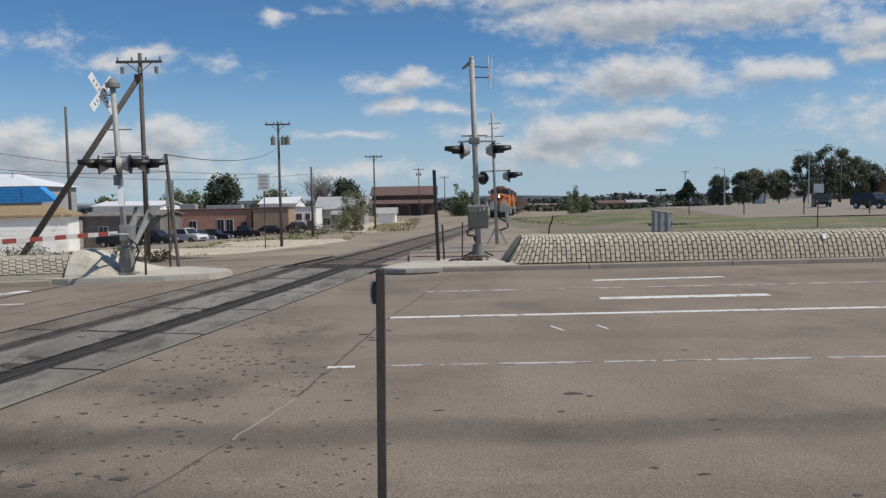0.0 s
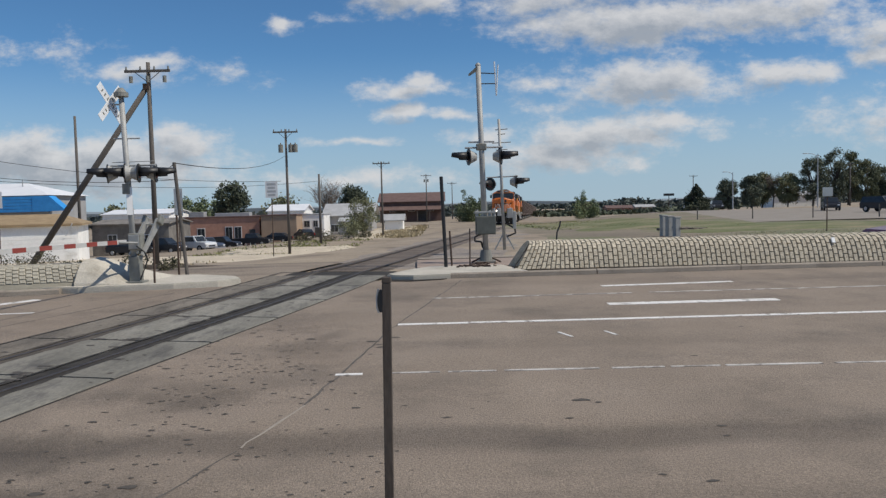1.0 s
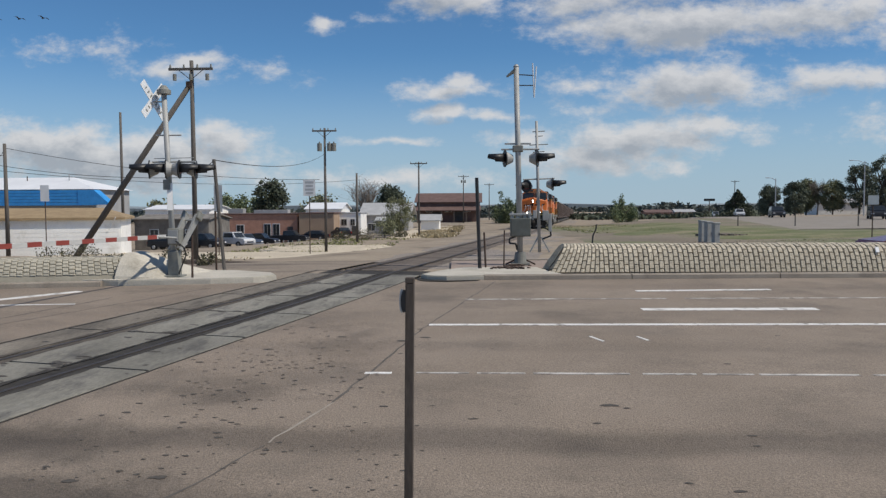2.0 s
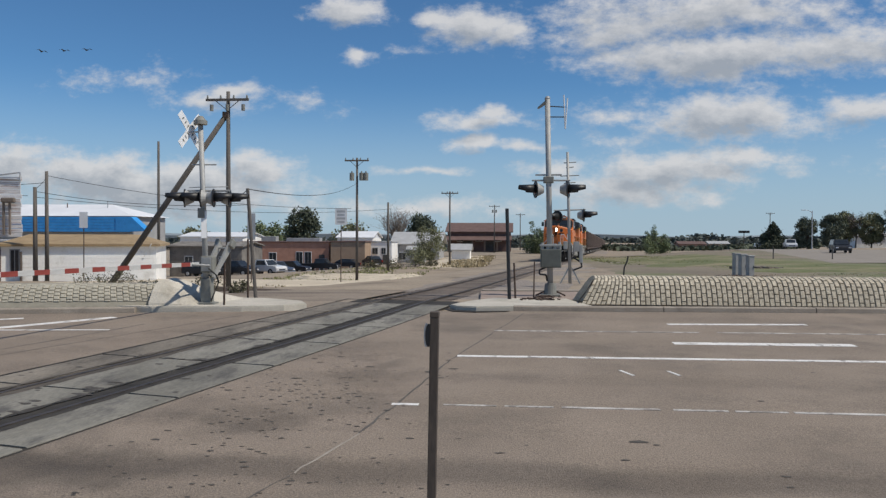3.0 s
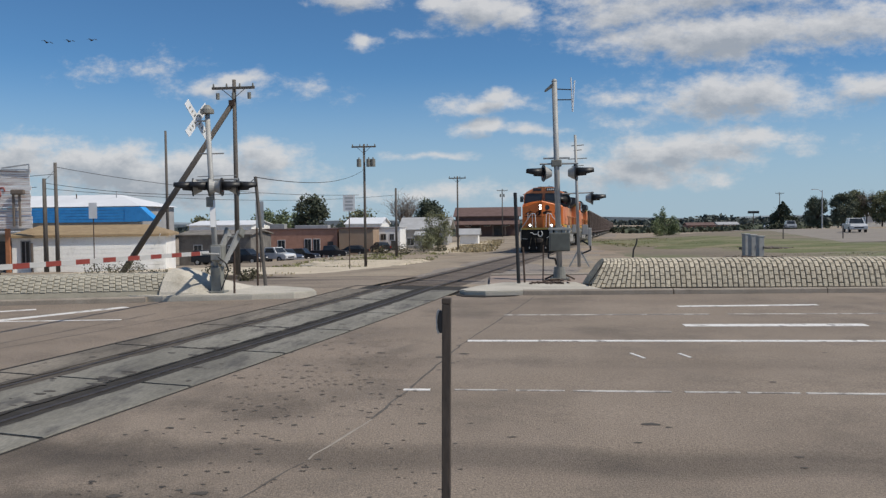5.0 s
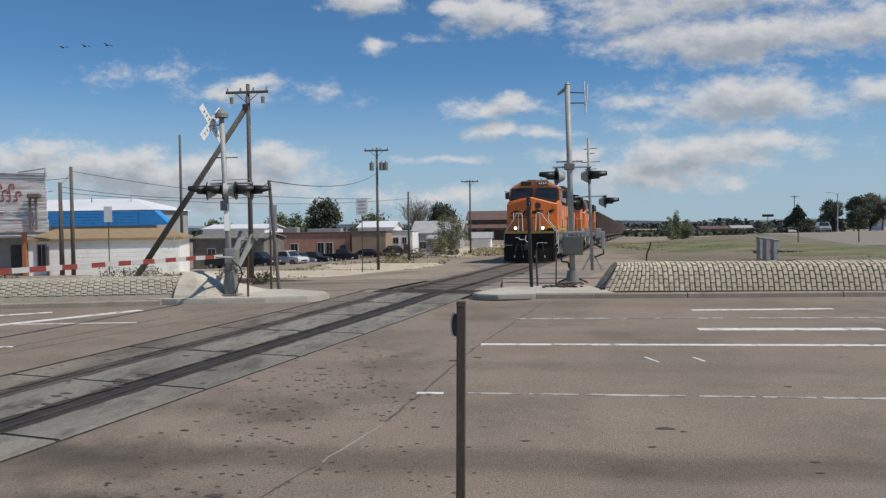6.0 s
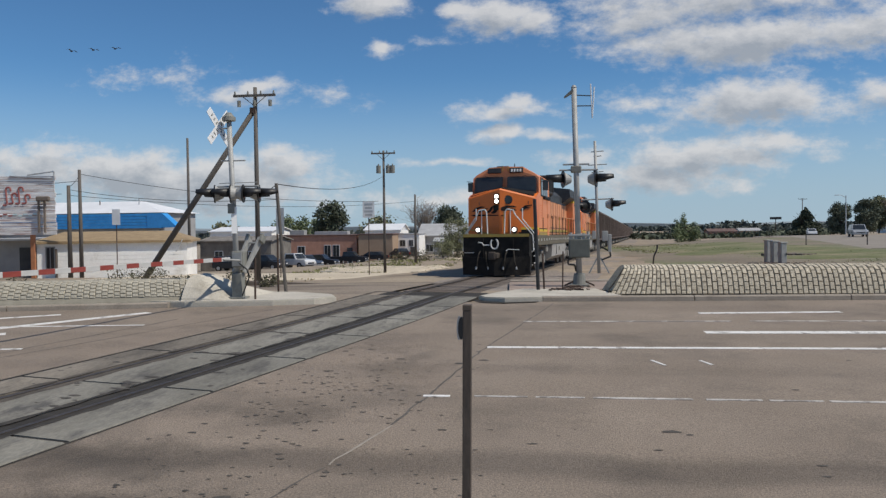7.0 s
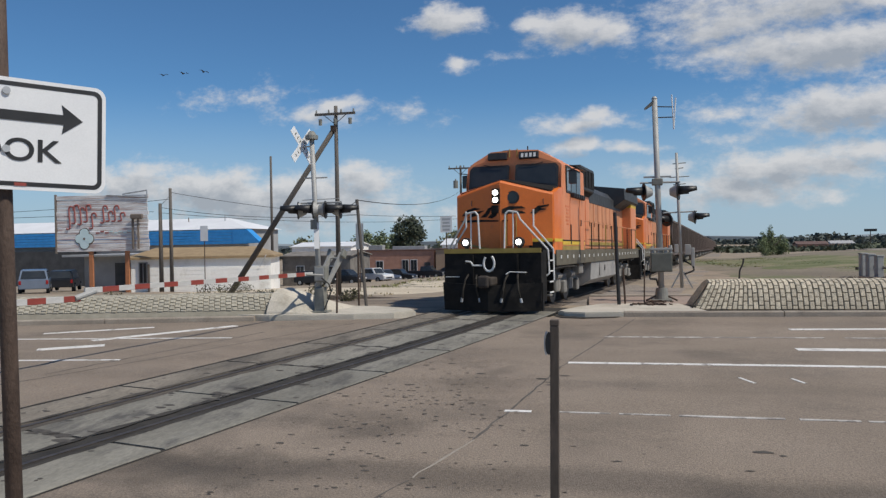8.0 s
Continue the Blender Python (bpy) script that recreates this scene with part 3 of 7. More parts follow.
# spalls, tar and grime scattered over the panels
rnd = random.Random(77)
bm = bmesh.new()
blots = [(rnd.uniform(-14, 7), rnd.choice((rnd.uniform(-1.6, -0.95), rnd.uniform(-0.5, 0.4), rnd.uniform(0.25, 0.44), rnd.uniform(1.0, 1.65))), rnd.uniform(0.02, 0.075)) for _ in range(170)]
blots += [(-0.4 + k * PANEL + rnd.gauss(0, 0.06), rnd.uniform(-0.5, 0.4), rnd.uniform(0.05, 0.12)) for k in range(-5, 4) for _ in range(4)]
for s, o, r in blots:
    ring = []
    stretch = rnd.uniform(1.0, 2.4)
    for k in range(9):
        a = k * math.tau / 9
        rr = r * rnd.uniform(0.45, 1.25)
        ring.append(bm.verts.new(bed(s + 0.8 * rr * math.sin(a), o + stretch * rr * math.cos(a) * (0.6 if abs(o) > 0.9 else 1), 0.0195)))
    bm.faces.new(ring)
tagged(part("spalls", bm, M["oil"], crossing, "dark spalls and tar blots"), kind="stuff")
# ragged tar that laps over the panel edges beside the rails
M["tar"] = mat("ragged_tar", (0.022, 0.019, 0.016), (0.06, 0.052, 0.043), 5, 0.97, bump=0.5, bump_scale=30)
for off, reach, seed in ((0.45, 0.07, 5), (0.93, 0.05, 6), (-0.55, 0.06, 7), (-0.92, 0.07, 8), (-1.78, 0.05, 9)):
    secs = []
    for s in axis_steps([(-16, 8, 0.12)]):
        e = reach * (0.25 + 0.75 * abs(noise.noise((s * 1.3, seed, 0))) * 2 + 0.3 * noise.noise((s * 5, seed, 3)))
        secs.append([bed(s, off - e, 0.0185), bed(s, off + e, 0.0185)])
    part("tar_edge", strip(secs), M["tar" if off > 0 else "dusty_flange"], crossing, "ragged black tar beside the rail")


# ---------------------------------------------------------------- kerbs, islands, paved banks
def kerb_run(points, name, label, height=0.14, depth=0.22, joints=4.0):
    """A cast kerb in lengths along a line, each a piece of its own."""
    top = thing(name, pose(0, 0, 0), label, "kerb", kind="structure")
    for (x0, y0), (x1, y1) in zip(points, points[1:]):
        ln = math.hypot(x1 - x0, y1 - y0)
        n = max(1, round(ln / joints))
        for i in range(n):
            a, b = i / n + 0.012 / ln, (i + 1) / n - 0.012 / ln
            d = Vector((x1 - x0, y1 - y0)).normalized()
            nx, ny = -d.y, d.x
            secs = []
            for u in (a, b):
                x, y = x0 + (x1 - x0) * u, y0 + (y1 - y0) * u
                z = -SLOPE * max(0, 24 - y)
                secs.append([(x + nx * o, y + ny * o, z + h) for o, h in ((0, -0.1), (0.02, height - 0.03), (0.05, height), (depth, height), (depth, -0.1))])
            part("kerbstone", loft(secs), M["kerb"], top)
    return top


kerb_run([(x, far_kerb(x)) for x in (0.0, 8, 16, 24, 40)], "kerb_east", "weathered concrete kerb along the road")
kerb_run([(x, far_kerb(x)) for x in (-34, -26, -18, -9.9)], "kerb_west", "weathered concrete kerb along the road")


def slab(name, outline, z, label):
    bm = prism(outline, z - 0.25, z, "z")
    bmesh.ops.bevel(bm, geom=[e for e in bm.edges if all(abs(v.co.z - z) < 1e-4 for v in e.verts)], offset=0.03, segments=2, affect="EDGES")
    return solid(name, bm, M["slab"], label, "traffic island", kind="structure")


slab("island_east", [(-1.75, 21.75), (-1.55, 21.35), (-1.0, 21.15), (0.0, 21.35), (0.0, 21.60), (2.2, 21.70), (1.9, 22.75), (1.6, 24.2), (-0.6, 24.2), (-1.3, 23.0)], 0.09,
     "pale concrete traffic island at the crossing")
slab("island_west", [(-10.6, 20.2), (-9.5, 20.05), (-7.2, 20.45), (-6.2, 20.95), (-5.75, 21.6), (-6.1, 22.4), (-7.4, 23.2), (-10.6, 23.4)], 0.09,
     "pale concrete traffic island under the crossing gate")
# worn brick-coloured path behind the east island
M["path"] = mat("dusty_red_brick_path", (0.25, 0.19, 0.155), (0.34, 0.27, 0.225), 1.5, 0.9, bump=0.4, fine=0.15)
solid("footpath", box((1.2, 26.4, -0.01), (4.6, 3.4, 0.06), rz=2, bevel=0.015), M["path"], "dusty reddish footpath behind the crossing signal", "footpath", kind="structure")
solid("footpath_edge", box((1.6, 28.6, 0.0), (5.5, 0.5, 0.10), rz=2, bevel=0.02), M["kerb"], "low concrete edging of a footpath", "kerb", kind="structure")


def paved_bank(name, x0, y0, x1, y1, profile, col, row, keep, label, skew=0.0, lean=0.0, from_end=False, bed_joint="joint", block="paver", gap=0.015, toe=0.0, crest=9.0):
    """A sloping bank faced with staggered concrete blocks. profile: offsets behind the toe and heights."""
    d = Vector((x1 - x0, y1 - y0, 0))
    total = d.length
    d.normalize()
    nrm = Vector((-d.y, d.x, 0))
    top = thing(name, pose(0, 0, 0), label, "retaining bank", kind="structure")
    lens = [0.0]
    for (a, b), (c, e) in zip(profile, profile[1:]):
        lens.append(lens[-1] + math.hypot(c - a, e - b))

    def face(w):
        w = min(max(w, 0), lens[-1] - 1e-6)
        for i in range(len(lens) - 1):
            if w <= lens[i + 1]:
                f = (w - lens[i]) / (lens[i + 1] - lens[i])
                return (profile[i][0] + (profile[i + 1][0] - profile[i][0]) * f, profile[i][1] + (profile[i + 1][1] - profile[i][1]) * f)

    def at(u, w, lift):
        o, h = face(w)
        o2, h2 = face(w + 0.05)
        o1, h1 = face(w - 0.05)
        t = Vector((o2 - o1, h2 - h1)).normalized()
        o, h = o - t.y * lift, h + t.x * lift
        base = Vector((x0, y0, 0)) + d * (u + skew * max(0.0, min(h, 0.8)) * max(0, 1 - u / 1.6) - lean * max(0.0, min(h, 0.8)) * max(0, 1 - (total - u) / 4)) + nrm * o
        return (base.x, base.y, h)

    n_w = 12
    secs = []
    for i in range(int(total / 0.5) + 1):
        u = i * total / int(total / 0.5)
        secs.append([at(u, lens[-1] * k / n_w, 0.0) for k in range(n_w + 1)])
    for i in (0, -1):
        low = [(Vector(p) + d * (0.03 if i else -0.03)) for p in secs[i]]
        part("end_face", strip([secs[i], [(p.x, p.y, 0.0) for p in low]]), M[block], top, "cream concrete end face")
    bm = strip(secs)
    core = part("core", bm, M[bed_joint], top, "dark mortar bed between the blocks")
    cols = int(total / col)
    rest = bmesh.new()
    rnd = random.Random(name)
    made = 0
    for c in (range(cols - 1, -1, -1) if from_end else range(cols)):
        w = 0.0 if c % 2 else -row / 2
        while w < lens[-1] - 0.05:
            a, b = max(w, toe) + gap * 0.8, min(w + row, lens[-1], crest) - gap * 0.8
            if b - a > 0.04:
                u0, u1 = c * col + gap, (c + 1) * col - gap
                lift = 0.022 + rnd.uniform(-0.006, 0.008)
                bm = bmesh.new() if made < keep else rest
                ring_lo = [at(u0, a, -0.01), at(u1, a, -0.01), at(u1, b, -0.01), at(u0, b, -0.01)]
                e = 0.008
                ring_mid = [at(u0, a, lift - e), at(u1, a, lift - e), at(u1, b, lift - e), at(u0, b, lift - e)]
                ring_hi = [at(u0 + e, a + e, lift), at(u1 - e, a + e, lift), at(u1 - e, b - e, lift), at(u0 + e, b - e, lift)]
                loft([ring_lo, ring_mid, ring_hi], bm)
                if made < keep:
                    part("paver", bm, M[block], top)
                made += 1
            w += row
    if len(rest.verts):
        tagged(part("paver_field", rest, M[block], top), kind="stuff")
    else:
        rest.free()
    return top


paved_bank("paved_bank_east", 1.86, 22.62, 30.0, 23.2, [(0, 0.04), (0.12, 0.36), (0.26, 0.64), (0.42, 0.75), (0.75, 0.81), (1.2, 0.80), (1.6, 0.70), (2.2, -0.05)],
           0.142, 0.235, 299, "sloping bank faced with staggered cream concrete blocks", skew=0.60)
solid("bank_edging", bar([(1.83, 22.60, 0.05), (1.89, 22.70, 0.20), (2.02, 22.74, 0.36), (2.22, 22.88, 0.64), (2.31, 23.03, 0.76)], 0.02), M["tar"], "thin dark tarred joint at the end of the bank", "edging", kind="structure")
paved_bank("paved_bank_west", -30.0, 15.9, -9.35, 20.47, [(0, 0.04), (0.16, 0.34), (0.34, 0.56), (0.55, 0.63), (1.1, 0.65), (2.6, 0.1)],
           0.165, 0.115, 299, "low bank faced with worn grey-cream concrete blocks", lean=0.35, from_end=True, bed_joint="joint_pale", block="paver_worn", gap=0.012, toe=0.16, crest=0.86)
secs = []
for k in range(9):
    f = k / 8
    fall = 1 - f ** 1.6
    secs.append([(-9.72 + 0.22 * o + 1.2 * f, 20.30 + o * (1.0 + 0.5 * f * (o < 1)) + 0.22 * f, 0.075 + (h + 0.05) * fall) for o, h in ((0, -0.1), (0.02, 0.04), (0.16, 0.34), (0.34, 0.56), (0.55, 0.63), (1.1, 0.65), (2.6, 0.1))])
solid("bank_apron", strip(secs), M["slab"], "smooth concrete apron between the bank and the island", "concrete apron", kind="structure")


solid("marker_plate", box((11.15, 23.02, 0.655), (0.10, 0.04, 0.17), rx=-30, bevel=0.005), M["white"], "small white marker plate fixed to the paved bank", "marker")


# ---------------------------------------------------------------- crossing signals
def flasher(parent, x, y, z, side, tilt=0.0):
    """A round crossing light on its bracket; side +1 faces east, -1 west."""
    c = Vector((x, y, z))
    d = Vector((side * math.cos(radians(tilt)), math.sin(radians(tilt)), 0))
    disc = part("background_disc", tube(c - d * 0.015, c + d * 0.015, 0.275, 0.275, seg=28), M["black"], parent, "black round background disc")
    part("housing", tube(c - d * 0.26, c - d * 0.02, 0.12, 0.24, seg=18), M["alu"], disc, "dull aluminium lamp housing")
    part("lens", tube(c + d * 0.02, c + d * 0.045, 0.15, 0.14, seg=20), M["glassred"], disc, "unlit dark red lens")
    bm = bmesh.new()
    right = d.cross(Vector((0, 0, 1)))
    secs = []
    for k in range(13):
        a = radians(-35 + 250 * k / 12)
        o = right * math.cos(a) + Vector((0, 0, 1)) * math.sin(a)
        ln = 0.55 if 1 < k < 11 else 0.30
        secs.append([c + d * 0.02 + o * 0.175, c + d * ln + o * 0.15, c + d * ln + o * 0.14, c + d * 0.02 + o * 0.165])
    strip(secs, True, bm)
    part("hood", bm, M["black"], disc, "long black lamp hood", True)


def mast_east():
    t = thing("crossing_signal", pose(1.197, 25.986, 0.02), "tall aluminium crossing signal mast with black flashing-light hoods", "crossing signal", "crossing signals")
    part("pole", tube((0, 0, 0.3), (-0.13, 0, 6.45), 0.095, 0.085, seg=16), M["alu"], t, "", True)
    bm = tube((0, 0, 0), (0, 0, 0.42), 0.24, 0.17, seg=16)
    box((0, 0, 0.03), (0.62, 0.55, 0.08), bm, bevel=0.01)
    part("base", bm, M["greybox"], t, "grey cast base")
    for a in (-1, 1):
        part("base_bracket", box((a * 0.32, -0.05, 0.10), (0.36, 0.06, 0.05), ry=a * 25), M["rusty"], t)
    bm = box((0.0, -0.1, 1.24), (0.66, 0.36, 0.60), bevel=0.02)
    part("junction_box", bm, M["boxgreen"], t, "grey-green steel junction box")
    bm = box((0.0, -0.29, 1.24), (0.60, 0.02, 0.54), bevel=0.005)
    part("box_door", bm, M["boxgreen"], t)
    bm = bmesh.new()
    for x, h in ((-0.27, 1.75), (-0.1, 1.70), (0.14, 1.72), (0.29, 1.78)):
        tube((x, -0.05, 1.5), (x, -0.05, h), 0.06, 0.05, bm)
    box((0.0, -0.05, 1.66), (0.72, 0.16, 0.07), bm, bevel=0.01)
    part("bracket_clamps", bm, M["alu"], t)
    part("conduit", bar([(-0.16, -0.1, 0.95), (-0.36, -0.1, 0.86), (-0.36, -0.1, 0.72), (-0.15, -0.1, 0.70), (-0.1, 0, 0.5)], 0.03), M["black"], t, "black bent conduit")
    part("crossarm", tube((-0.62, 0, 3.78), (0.62, 0, 3.78), 0.03), M["alu"], t)
    part("crossarm", box((-0.08, 0, 3.96), (0.85, 0.07, 0.05)), M["alu"], t)
    part("arm_clamp", box((-0.08, 0, 3.80), (0.34, 0.22, 0.22), bevel=0.03), M["greybox"], t)
    flasher(t, -0.50, -0.03, 3.48, -1, -14)
    flasher(t, 0.56, -0.03, 3.48, 1, -14)
    part("drop_bracket", tube((-0.5, 0, 3.48), (-0.5, 0, 3.78), 0.025), M["black"], t)
    part("drop_bracket", tube((0.5, 0, 3.48), (0.5, 0, 3.78), 0.025), M["black"], t)
    # weather instruments near the top
    bm = tube((-0.13, 0, 6.2), (0.45, 0, 6.16), 0.018)
    tube((-0.13, 0, 5.85), (0.45, 0, 5.84), 0.018, None, bm)
    part("antenna_arm", bm, M["wire"], t)
    bm = tube((0.45, 0, 5.45), (0.40, 0, 6.55), 0.022)
    tube((0.45, 0, 5.45), (0.52, 0, 6.45), 0.022, None, bm)
    part("antenna", bm, M["white"], t, "slim white V-shaped antenna")
    part("vent_hood", loft([[(-0.45, -0.05, 6.1), (-0.40, 0.05, 6.12), (-0.40, 0.05, 6.18), (-0.45, -0.05, 6.16)], [(-0.15, -0.08, 6.3), (-0.12, 0.08, 6.3), (-0.12, 0.08, 6.42), (-0.15, -0.08, 6.42)]]), M["greybox"], t)
    part("cap", tube((-0.13, 0, 6.45), (-0.13, 0, 6.52), 0.10, 0.05), M["alu"], t)
    return t


mast_east()


def mast_far():
    t = thing("crossing_signal", pose(2.36, 33.28, 0.0), "slim signal mast with two flashing-light hoods beside the track", "crossing signal", "crossing signals")
    part("pole", tube((0, 0, 0), (-0.14, 0, 5.5), 0.07, 0.055, seg=12), M["alu"], t, "", True)
    for sx in (-1, 1):
        part("strut", box((sx * 0.24, 0, 0.32), (0.06, 0.06, 0.72), ry=sx * -28), M["alu"], t)
    part("crossarm", tube((-0.7, 0, 3.06), (0.62, 0, 3.1), 0.03), M["alu"], t)
    flasher(t, -0.55, 0, 2.78, -1, -48)
    flasher(t, 0.55, 0, 2.86, 1, -14)
    for z, w in ((5.05, 0.32), (4.85, 0.22), (4.5, 0.45), (4.2, 0.30)):
        part("step", tube((-w + 0.02, 0, z), (w - 0.1, 0, z + 0.03), 0.018), M["greybox"], t)
    for c, s in (((0.25, 0, 1.55), (0.24, 0.2, 0.42)), ((0.44, 0, 1.25), (0.14, 0.2, 0.75)), ((-0.2, 0, 1.6), (0.16, 0.2, 0.34))):
        part("relay_case", box(c, s, bevel=0.02), M["alu"], t, "aluminium relay case")
    part("conduit", bar([(0.1, 0, 1.1), (0.45, 0, 0.9), (0.48, 0, 0.7), (0.1, 0, 0.55)], 0.035), M["wire"], t)
    return t


mast_far()


GATE = Matrix.Translation((-8.42, 21.01, 0.249)) @ Matrix.Scale(0.914, 4)


def mast_west():
    t = thing("crossing_gate", GATE, "aluminium crossing gate mast with white crossbuck and lowered striped arm", "crossing gate")
    part("pole", tube((0.04, 0, -0.15), (-0.15, 0, 5.2), 0.085, 0.075, seg=16), M["alu"], t, "", True)
    part("base", box((0.05, 0, 0.2), (0.32, 0.3, 0.8), bevel=0.03), M["greybox"], t, "grey cast base")
    part("base_plate", box((0.05, 0, -0.15), (0.52, 0.5, 0.06), bevel=0.01), M["greybox"], t)
    bm = tube((-0.15, 0, 5.2), (-0.15, 0, 5.32), 0.2, 0.2, seg=16)
    tube((-0.15, 0, 5.32), (-0.15, 0, 5.45), 0.17, 0.07, bm, seg=16)
    part("bell", bm, M["greybox"], t, "grey warning bell")
    part("crossbuck_mount", tube((-0.44, 0, 4.98), (-0.1, 0, 4.98), 0.025), M["alu"], t)
    for a in (-45, 45):
        c = Vector((-0.46, -0.02 - 0.012 * (a > 0), 5.02))
        blade = part("crossbuck_blade", box((0, 0, 0), (1.34, 0.015, 0.25), bevel=0.004), M["white"], t, "white reflective crossbuck blade")
        blade.matrix_basis = Matrix.Translation(c) @ pose(0, 0, 0, 0, 0, 76) @ pose(0, 0, 0, 0, a, 0)
        rnd = random.Random(a)
        for i in range(7):
            x = -0.46 + i * 0.153
            if abs(x) < 0.08:
                continue
            part("letter_bar", box((x, -0.0095, 0), (0.045, 0.004, 0.10)), M["greybox"], blade, "dark lettering bar")
    part("step_bracket", tube((-0.42, 0, 4.0), (0.34, 0, 4.0), 0.022), M["alu"], t)
    part("crossarm", tube((-0.55, 0, 3.22), (0.75, 0, 3.22), 0.03), M["alu"], t)
    part("crossarm", tube((-0.50, 0, 3.32), (0.70, 0, 3.34), 0.012), M["alu"], t)
    flasher(t, -0.62, -0.05, 3.0, -1, -18)
    flasher(t, -0.10, -0.12, 3.0, -1, -18)
    flasher(t, 0.28, -0.05, 3.0, 1, 10)
    flasher(t, 0.66, 0.25, 3.0, 1, 10)
    part("cable_box", box((-0.08, -0.1, 2.55), (0.2, 0.16, 0.3), bevel=0.02), M["greybox"], t)
    part("sign_plate", box((0.0, -0.12, 2.2), (0.16, 0.012, 0.8), rz=35), M["white"], t, "narrow white sign plate")
    # gate mechanism, with two counterweight arms that rise behind it
    mech = part("mechanism_housing", box((0.10, -0.02, 1.02), (0.38, 0.36, 0.50), bevel=0.05), M["greybox"], t, "grey gate mechanism housing")
    part("housing_cover", box((0.10, -0.21, 1.02), (0.30, 0.02, 0.40), bevel=0.008), M["alu"], mech)
    back = Vector((0.187, 1.0, 0)).normalized()
    side = Vector((back.y, -back.x, 0))
    for sg in (-1, 1):
        p, q = Vector((0.10, 0, 0.62)) + side * 0.19 * sg - back * 0.05, Vector((0.30, 0, 1.62)) + side * 0.19 * sg + back * 0.55
        d = (q - p).normalized()
        up = d.cross(side).normalized()
        ring = [[c + side * 0.03 * e + up * w * f for e, f in ((-1, -1), (1, -1), (1, 1), (-1, 1))] for c, w in ((p, 0.06), (p.lerp(q, 0.4), 0.08), (q, 0.13))]
        part("counterweight_arm", loft(ring), M["alu"], t, "pale slanting counterweight arm")
        part("counterweight", box(tuple(q + side * 0.06 * sg), (0.10, 0.24, 0.26), rz=-10, rx=-30, bevel=0.02), M["greybox"], t, "bolted steel counterweight")
    part("tie_bar", tube(Vector((0.27, 0.5, 1.50)) - side * 0.19, Vector((0.27, 0.5, 1.50)) + side * 0.19, 0.03), M["alu"], t)
    part("cable", bar([(0.18, -0.22, 0.9), (0.42, -0.25, 0.72), (0.48, -0.2, 0.5), (0.30, -0.15, 0.1), (0.2, -0.1, -0.1)], 0.022), M["wire"], t, "black looping cable")
    # the arm: a banded bar in two lengths joined by a sleeve
    inv = GATE.inverted()

    def banded(a, b, n, thick, first):
        for i in range(n):
            p, q = inv @ a.lerp(b, i / n), inv @ a.lerp(b, (i + 1) / n)
            red = (i + first) % 2
            d = q - p
            seg = part("arm_band", box((0, 0, 0), (d.length, 0.04, thick), bevel=0.006), M["red"] if red else M["arm_white"], t, "faded red band" if red else "white band")
            seg.matrix_basis = Matrix.Translation((p + q) / 2) @ d.to_track_quat("X", "Z").to_matrix().to_4x4()
    banded(Vector((-8.42, 20.55, 1.20)), Vector((-9.82, 12.95, 1.225)), 19, 0.115, 0)
    banded(Vector((-9.84, 12.85, 1.085)), Vector((-10.24, 10.65, 1.12)), 6, 0.12, 1)
    part("arm_sleeve", tube(inv @ Vector((-9.78, 13.2, 1.20)), inv @ Vector((-9.86, 12.72, 1.09)), 0.06), M["alu"], t)
    for sg in (-1, 1):
        part("arm_clamp", tube(inv @ Vector((-8.40, 20.9, 1.15)) + side * 0.2 * sg, inv @ Vector((-8.47, 20.2, 1.20)), 0.03), M["alu"], t)
    return t


mast_west()


# ---------------------------------------------------------------- posts and signs near the crossing
def slim_post(x, y, h, r, material, label, lean=(0, 0), square=False):
    z = land(x, y) - 0.05
    bm = tube((0, 0, 0), (lean[0], lean[1], h), r, r * 0.96, seg=10)
    tube((lean[0], lean[1], h), (lean[0], lean[1], h + 0.012), r * 1.08, r * 0.7, bm)
    return solid("post", bm, M[material], label, "post", pose(x, y, z), group="posts by the crossing")


slim_post(-0.12, 23.77, 2.85, 0.055, "black", "slim black steel post on the traffic island", (-0.09, 0))
slim_post(0.06, 24.05, 1.2, 0.03, "rusty", "short rusted rod on the traffic island", (-0.05, 0))
slim_post(0.62, 24.6, 1.25, 0.022, "rusty", "short rusted rod on the traffic island", (0.02, 0))
slim_post(-7.8, 23.36, 3.45, 0.055, "wood", "leaning weathered post on the traffic island", (-0.26, 0))
slim_post(-7.80, 20.75, 1.32, 0.03, "rusty", "short dark post beside the crossing gate", (0.02, 0))
slim_post(-8.1, 23.5, 1.9, 0.03, "rusty", "short dark post beside the crossing gate", (0, 0))
stake = bar([(0, 0, 0), (0.02, 0, 0.45), (0.05, 0, 0.85), (0.17, 0, 1.12), (0.20, 0, 1.32)], 0.032)
solid("post", stake, M["black"], "dark bent stake beside the track", "post", pose(4.5, 33.0, land(4.5, 33.0) - 0.05), group="posts by the crossing")


def rubble(x, y, z, n, spread, size, seed, name="debris", label="dark scrap and stones on the island", material="rusty"):
    rnd = random.Random(seed)
    bm = bmesh.new()
    for _ in range(n):
        s = size * rnd.uniform(0.4, 1)
        box((x + rnd.gauss(0, spread[0]), y + rnd.gauss(0, spread[1]), z + s * 0.2), (s * rnd.uniform(0.8, 2.2), s, s * 0.5), bm, rnd.uniform(0, 180), rnd.uniform(-15, 15))
    return solid(name, bm, M[material], label, "debris", kind="stuff")


rubble(0.75, 23.6, 0.1, 26, (0.30, 0.12), 0.10, 3)
rubble(1.05, 25.5, 0.02, 14, (0.25, 0.15), 0.12, 8)


